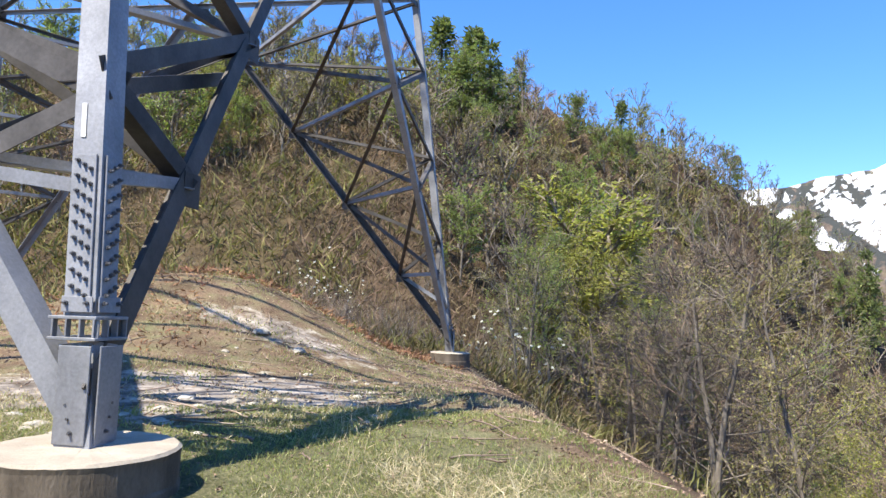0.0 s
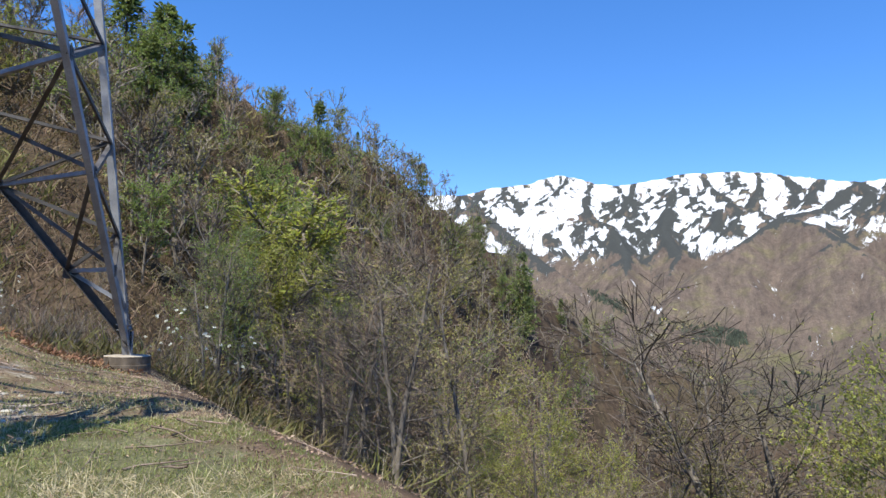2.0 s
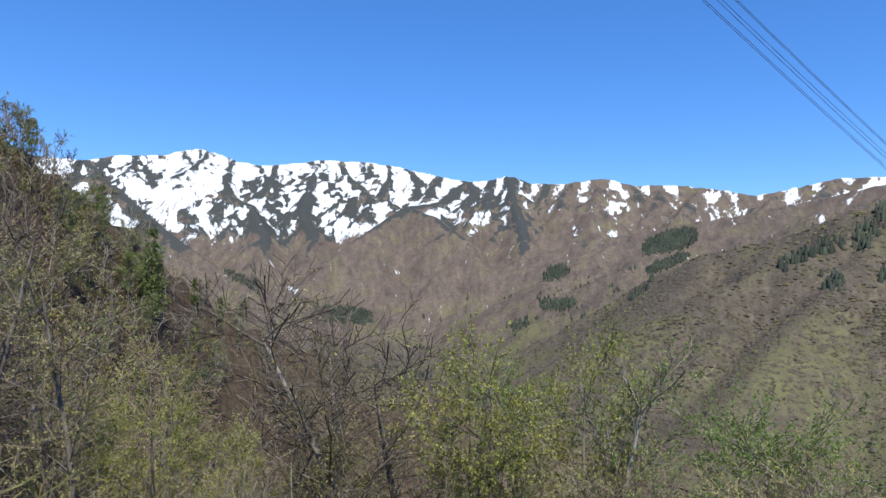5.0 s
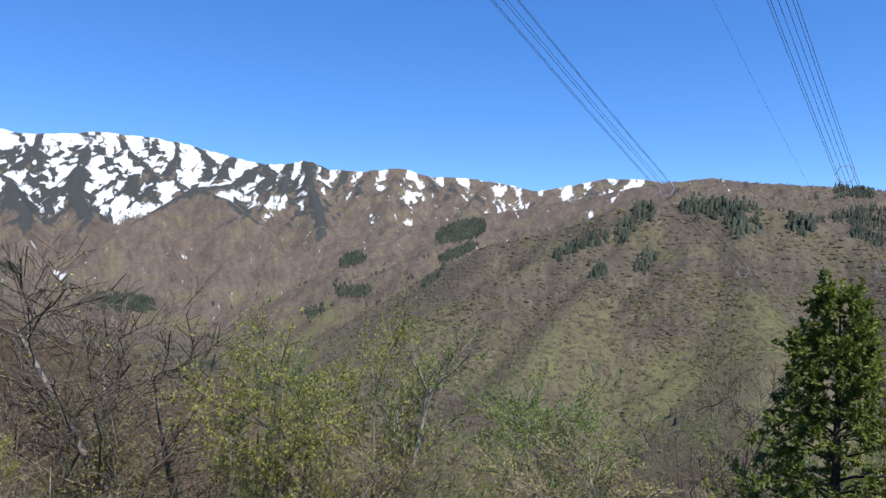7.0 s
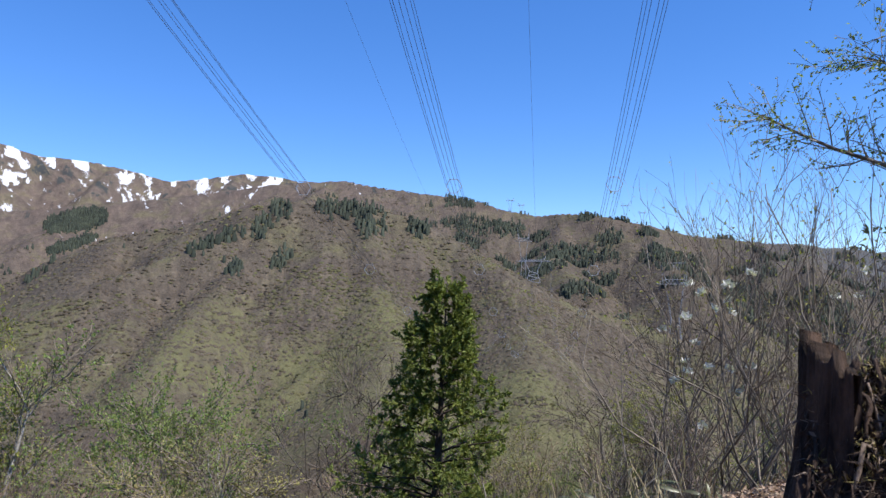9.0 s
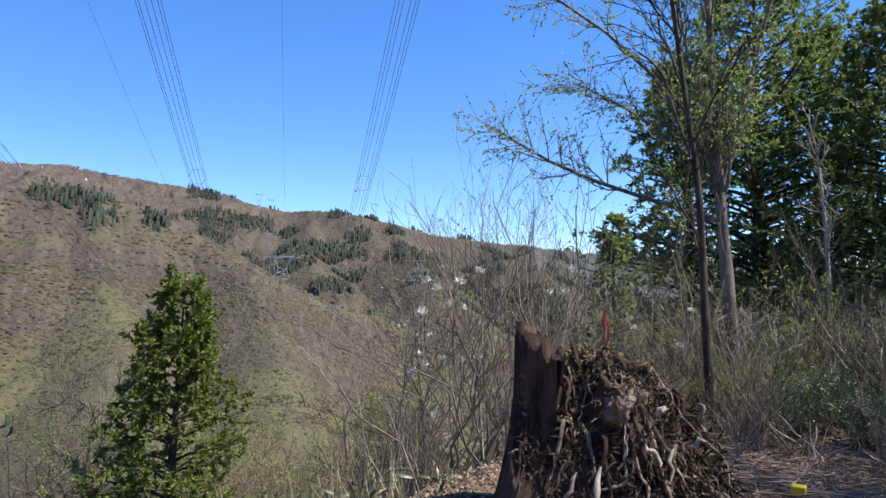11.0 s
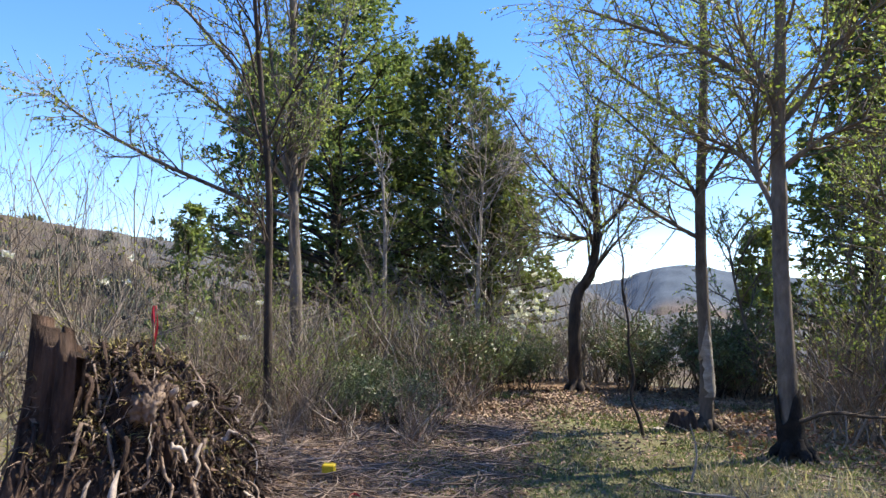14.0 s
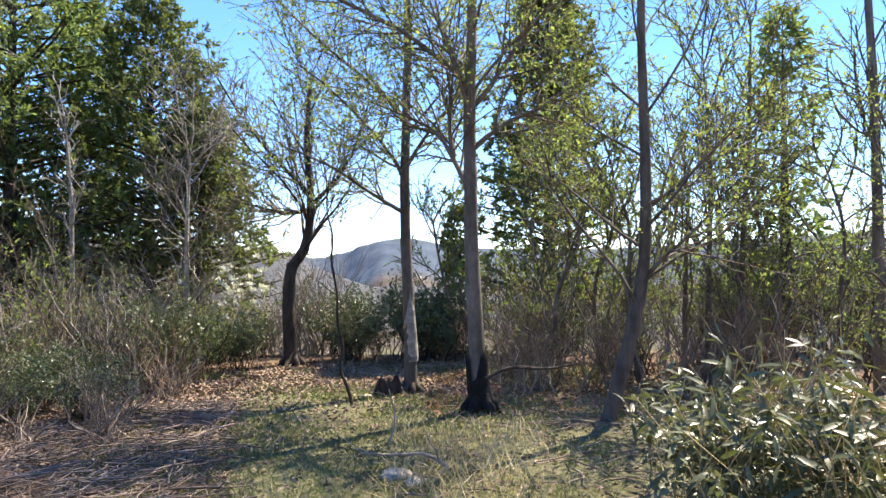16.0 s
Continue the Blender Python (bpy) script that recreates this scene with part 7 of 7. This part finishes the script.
    way = (side * n3[:, :1] + fore * n3[:, 1:2] + up * n3[:, 2:]) * 0.5 + 0.7 * g.standard_normal((cnt, 3))
    gm = Geo()
    blades(gm, pos, way, 0.05 * (0.4 + g.random(cnt)), 0.010 * (0.4 + g.random(cnt)), g, 0, 0.2)
    part("torn_wood", gm.mesh("torn_wood", [ROOT]), ob, "torn brown splinters")["kind"] = "stuff"
    # torn fibres and dry moss
    for name, mat, cnt, ln, wd in (("torn_bark", ROTTEN, 3200, 0.13, 0.018), ("dry_moss", MOSS, 3000, 0.07, 0.010), ("root_fibre", ROOT, 3200, 0.12, 0.008), ("dead_leaf_cover", LITTER, 700, 0.06, 0.03)):
        a = g.uniform(-0.6, 3.4, cnt)
        sp, fp = g.uniform(-0.45, 1.1, cnt), g.uniform(-0.1, 0.8, cnt)
        if name == "dry_moss":
            sp, fp = g.uniform(-0.4, 0.95, cnt), g.uniform(-0.25, 0.5, cnt)
        pos = sp[:, None] * side + fp[:, None] * fore + up * (heap(sp, fp) + 0.005)[:, None]
        gm = Geo()
        way = g.standard_normal((cnt, 3)) * 0.7 + (np.cos(a)[:, None] * side + np.sin(a)[:, None] * fore) * 0.6
        way[:, 2] += 0.5 if name == "dry_moss" else -0.7
        blades(gm, pos, way, ln * (0.5 + g.random(cnt)), wd, g)
        part(name, gm.mesh(name, [mat]), ob)["kind"] = "stuff"


build_stump()


# ---- small things
def small_box(w, d, h, mat, name, bevel=0.008):
    return slab((0, -d / 2, 0), (1, 0, 0), (0, 0, 1), (0, 1, 0), w, h, d, mat, name, bevel)


x, y = polar(146.4, 7.0)
mark = thing("survey_marker", (x, y, gz(x, y) - 0.02), "small yellow-capped survey marker in dead leaves", "marker", turn=25)
part("post", small_box(0.07, 0.07, 0.10, BOLT, "post"), mark)
part("cap", small_box(0.12, 0.10, 0.085, YELLOW, "cap", 0.012), mark, "yellow plastic cap").location = (0, 0, 0.09)


def ribbon_tape(name, b, d, z0, length, label, flat=False):
    g = np.random.default_rng(int(b * 10))
    x, y = polar(b, d)
    geo = Geo()
    k = np.linspace(0, 1, 9)
    for s in range(3):
        a = s * 2.1
        p = np.stack([0.012 * math.cos(a) + 0.012 * np.sin(5 * k + s), 0.012 * math.sin(a) + 0.012 * np.cos(4 * k + s), -length * k if not flat else 0.02 + 0.03 * np.sin(6 * k)], -1)
        if flat:
            p[:, 0] += (k - 0.5) * length * math.cos(a)
            p[:, 1] += (k - 0.5) * length * math.sin(a)
        w = np.stack([0.010 * np.cos(3 * k + s), 0.010 * np.sin(3 * k + s), 0.004 * k], -1)
        v = np.stack([p - w, p + w], 1)
        i = np.arange(18).reshape(9, 2)
        geo.add(v, np.stack([i[:-1, 0], i[:-1, 1], i[1:, 1], i[1:, 0]], -1), 0, True)
    ob = tagged(new(name, geo.mesh(name, [RED])), label, "tape", "red tapes")
    ob.location = (x, y, z0)
    return ob


x, y = polar(133.2, 7.4)
stake = thing("marker_stake", (x, y, gz(x, y)), "thin wooden stake in the thicket carrying red tape", "stake")
geo = Geo()
tubes(geo, np.array([[(0, 0, -0.2), (0.01, 0, 0.6), (0.0, 0.01, EYE - 0.2 - gz(x, y))]], float), np.array([[0.014, 0.012, 0.01]]), 6)
part("shaft", geo.mesh("shaft", [ROOT]), stake)
ribbon_tape("red_tape", 133.2, 7.38, EYE - 0.2, 0.42, "red plastic tape hanging from a stake")
x, y = polar(148.6, 6.35)
ribbon_tape("red_tape", 148.6, 6.35, gz(x, y) + 0.01, 0.14, "crumpled red tape lying on dead leaves", True)


def rock(b, d, size, seed, label="half-buried pale stone in the grass"):
    x, y = polar(b, d)
    bm = bmesh.new()
    bmesh.ops.create_icosphere(bm, subdivisions=3, radius=1)
    for v in bm.verts:
        v.co *= 1 + 0.28 * noise.noise(v.co * 1.3 + Vector((seed, 0, 0))) + 0.08 * noise.noise(v.co * 4)
        v.co = Vector((v.co.x * size * 1.2, v.co.y * size * 0.9, v.co.z * size * 0.5))
    ob = tagged(new("stone", bm_mesh(bm, "stone", STONE)), label, "stone", "stones")
    ob.matrix_basis = pose(x, y, gz(x, y) + size * 0.1, 0, 0, seed * 40)


for k, (b, d, s) in enumerate(((174.3, 6.4, 0.12), (171.5, 10.6, 0.07), (176.0, 6.2, 0.09), (337, 11.2, 0.1), (339.5, 11.6, 0.12), (342, 11.9, 0.08), (344.5, 12.4, 0.11), (334.0, 10.8, 0.07), (347.5, 12.8, 0.09), (341.0, 12.8, 0.13), (331.5, 10.6, 0.12), (346, 20.5, 0.25), (349, 19.5, 0.2), (4.5, 6.2, 0.05), (330, 11.5, 0.1), (329, 10.2, 0.08))):
    rock(b, d, s, k)


g = np.random.default_rng(77)
for k in range(46):
    rock(g.uniform(-30, 1), g.uniform(9.5, 19), g.uniform(0.03, 0.10), 900 + k, "small pale stone on bare soil")


def broken_bough(points, r0, label, name="dead_bough", mat=BARK_DARK, seed=7, forks=4):
    g = np.random.default_rng(seed)
    geo = Geo()
    p = soft_line(points)[None]
    r = (r0 * np.linspace(1, 0.35, p.shape[1]))[None]
    tubes(geo, p, r, 7, 0, 0.08, g)
    l2, q2 = spawn(p, r, forks, 0.2, 0.95, g, 0.8, 0.5, 4, 0.1, 0.0, 0.2, 0.6, 0.3)
    tubes(geo, l2, q2, 4)
    return tagged(new(name, geo.mesh(name, [mat])), label, "branch", "fallen boughs")


broken_bough([(-0.15, -9.15, 0.28), (-0.5, -9.3, 0.42), (-0.9, -9.35, 0.36), (-1.35, -9.5, 0.42)], 0.03, "grey dead bough lying beside a trunk")
broken_bough([(0.15, -6.1, 0.02), (0.35, -6.3, 0.10), (0.62, -6.35, 0.06), (0.95, -6.5, 0.03)], 0.018, "pale dead bough lying on the lawn", mat=STEM, seed=8)
broken_bough([(0.75, -6.9, 0.02), (0.7, -7.0, 0.25), (0.78, -7.05, 0.5)], 0.012, "thin dead stalk standing in the lawn", mat=STEM, seed=9, forks=2)
x, y = 1.24, -10.75
stub = thing("tree_stub", (x, y, gz(x, y)), "low dark broken stub beside a tree's foot", "stump")
geo = Geo()
g = np.random.default_rng(12)
a = np.linspace(0, 2 * math.pi, 25)[:-1]
rings = []
for z, r in ((-0.1, 0.30), (0.0, 0.24), (0.06, 0.2), (0.12, 0.16), (0.16, 0.13), (0.11, 0.08), (0.08, 0.01)):
    w = r * (1 + 0.16 * np.sin(5 * a + 1) + 0.07 * g.standard_normal(24))
    zz = z + (0.10 * np.abs(np.sin(1.5 * a + 0.6)) + 0.02 * g.standard_normal(24)) * (0.1 < z)
    rings.append(np.stack([w * np.cos(a) + 0.25 * z, w * np.sin(a), zz], -1))
v = np.stack(rings)
i = np.arange(168).reshape(7, 24)
j = np.roll(i, -1, axis=1)
geo.add(v, np.stack([i[:-1], j[:-1], j[1:], i[1:]], -1), 0, True)
part("broken_wood", geo.mesh("broken_wood", [ROTTEN]), stub)


# ---- grass, straw, litter, dead twigs
def field(n, b0, b1, d0, d1, seed):
    g = np.random.default_rng(seed)
    b, d = g.uniform(b0, b1, n), np.sqrt(g.uniform(d0 ** 2, d1 ** 2, n))
    x, y = d * np.sin(np.radians(b)), d * np.cos(np.radians(b))
    return g, x, y, d


def sward(name, label, parts):
    geo = Geo()
    for (n, b0, b1, d0, d1, seed, ln, wd, upright, patch_lo, rim) in parts:
        g, x, y, d = field(n, b0, b1, d0, d1, seed)
        keep = (fbm(x * 0.55, y * 0.55, 3, 66) > patch_lo + 0.25 * g.standard_normal(n) * 0.5) & (x - edge_x(y) < rim)
        for fx, fy in FEET:
            keep &= np.hypot(x - fx, y - fy) > PIER_R
        x, y, d = x[keep], y[keep], d[keep]
        m = len(x)
        way = g.standard_normal((m, 3)) * (1 - upright)
        way[:, 2] = 0.35 + upright
        base = np.stack([x, y, ground_z(x, y) - 0.01], -1)
        blades(geo, base, way, ln * (0.5 + g.random(m)), wd * (0.6 + 0.8 * g.random(m)) * np.clip(d / 6, 0.8, 2.5), g, 0, 0.18)
    return geo, name, label


geo, _, _ = sward("g", "", ((62000, -33, 22, 3.0, 12, 1, 0.075, 0.0062, 0.45, -0.42, 0.8), (22000, -32, 14, 11, 28, 2, 0.10, 0.0085, 0.5, 0.0, 0.4)))
tagged(new("spring_grass", geo.mesh("spring_grass", [GRASS_FRESH])), "fresh green grass round the mast footing", "grass", kind="stuff")
geo, _, _ = sward("g", "", ((34000, 150, 192, 3.2, 14.0, 3, 0.075, 0.009, 0.45, -0.12, 0.2), (500, 176, 188, 5.5, 8.5, 4, 0.14, 0.009, 0.6, -0.1, 0.5)))
tagged(new("grass", geo.mesh("grass", [GRASS])), "short green spring grass in patches", "grass", kind="stuff")
geo, _, _ = sward("s", "", ((32000, -32, 24, 3.0, 14, 11, 0.12, 0.006, 0.2, -0.12, 0.5), (7000, -32, 12, 12, 30, 12, 0.18, 0.007, 0.3, -0.1, 1.0), (5000, -4, 16, 4.6, 8.0, 18, 0.22, 0.006, 0.12, 0.02, 0.6), (3000, 140, 196, 3.2, 15, 13, 0.11, 0.008, 0.3, -0.2, 0.6), (2600, 2, 12, 4.7, 6.3, 14, 0.3, 0.012, 0.05, -1.0, 1.0),
                            (800, -8, 28, 5.0, 13, 15, 0.42, 0.005, 0.75, -0.1, 1.2), (500, 88, 118, 5.5, 9.5, 16, 0.7, 0.008, 0.85, -1.0, 3.0), (700, 174, 186, 5.0, 8.0, 17, 0.28, 0.008, 0.5, -1.0, 3.0)))
tagged(new("dry_grass", geo.mesh("dry_grass", [STRAW])), "bleached dry grass and straw", "grass", kind="stuff")
geo = Geo()
for n, b0, b1, d0, d1, seed in ((5200, -20, 2, 25.5, 36, 26), (900, -30, -18, 18, 30, 27), (700, 176, 192, 9, 13, 28)):
    g, x, y, d = field(n, b0, b1, d0, d1, seed)
    way = g.standard_normal((n, 3))
    way[:, 2] = np.abs(way[:, 2]) * 0.5
    blades(geo, np.stack([x, y, ground_z(x, y)], -1), way, 0.35 * (0.4 + g.random(n)) * np.clip(d / 25, 0.5, 1.2), 0.06 * np.clip(d / 25, 0.5, 1.2), g, 0, 0.3)
tagged(new("dead_ferns", geo.mesh("dead_ferns", [FERN])), "collapsed rust-brown dead ferns", "ferns", kind="stuff")
geo = Geo()
for n, b0, b1, d0, d1, seed in ((26000, 118, 162, 3.6, 13, 21), (9000, 158, 200, 3.6, 15, 22), (5000, 176, 206, 8.5, 15, 29), (7000, 160, 180, 11, 15.5, 23), (8000, -34, 16, 6, 30, 24), (5000, 10, 118, 4.5, 14, 25)):
    g, x, y, d = field(n, b0, b1, d0, d1, seed)
    way = g.standard_normal((n, 3))
    way[:, 2] *= 0.25
    base = np.stack([x, y, ground_z(x, y) + 0.012], -1)
    blades(geo, base, way, 0.06 * (0.5 + g.random(n)) * np.clip(d / 8, 0.8, 1.35), 0.032 * np.clip(d / 8, 0.8, 1.35), g, 0, 0.25)
tagged(new("leaf_litter", geo.mesh("leaf_litter", [LITTER])), "brown dead leaves strewn over the ground", "leaf litter", kind="stuff")
geo = Geo()
for n, b0, b1, d0, d1, seed, r in ((1700, 132, 161, 4.4, 10.5, 31, 0.006), (160, 176, 196, 4.6, 9.5, 32, 0.006), (420, -28, 14, 8, 30, 33, 0.012), (160, 14, 110, 5, 14, 34, 0.008)):
    g, x, y, d = field(n, b0, b1, d0, d1, seed)
    a = g.random(n) * 6.28
    ln = 0.25 + 0.75 * g.random(n)
    k = np.linspace(-0.5, 0.5, 5)
    px = x[:, None] + np.cos(a)[:, None] * ln[:, None] * k + 0.03 * g.standard_normal((n, 5))
    py = y[:, None] + np.sin(a)[:, None] * ln[:, None] * k + 0.03 * g.standard_normal((n, 5))
    pz = ground_z(px, py) + 0.02 + 0.10 * g.random(n)[:, None] * (0.5 + k * g.choice([-1, 1], n)[:, None])
    tubes(geo, np.stack([px, py, pz], -1), (r * (0.4 + g.random(n)))[:, None] * np.linspace(1.2, 0.5, 5), 4)
tagged(new("dead_twigs", geo.mesh("dead_twigs", [FALLEN])), "fallen dead twigs and brushwood on the ground", "twigs", kind="stuff")
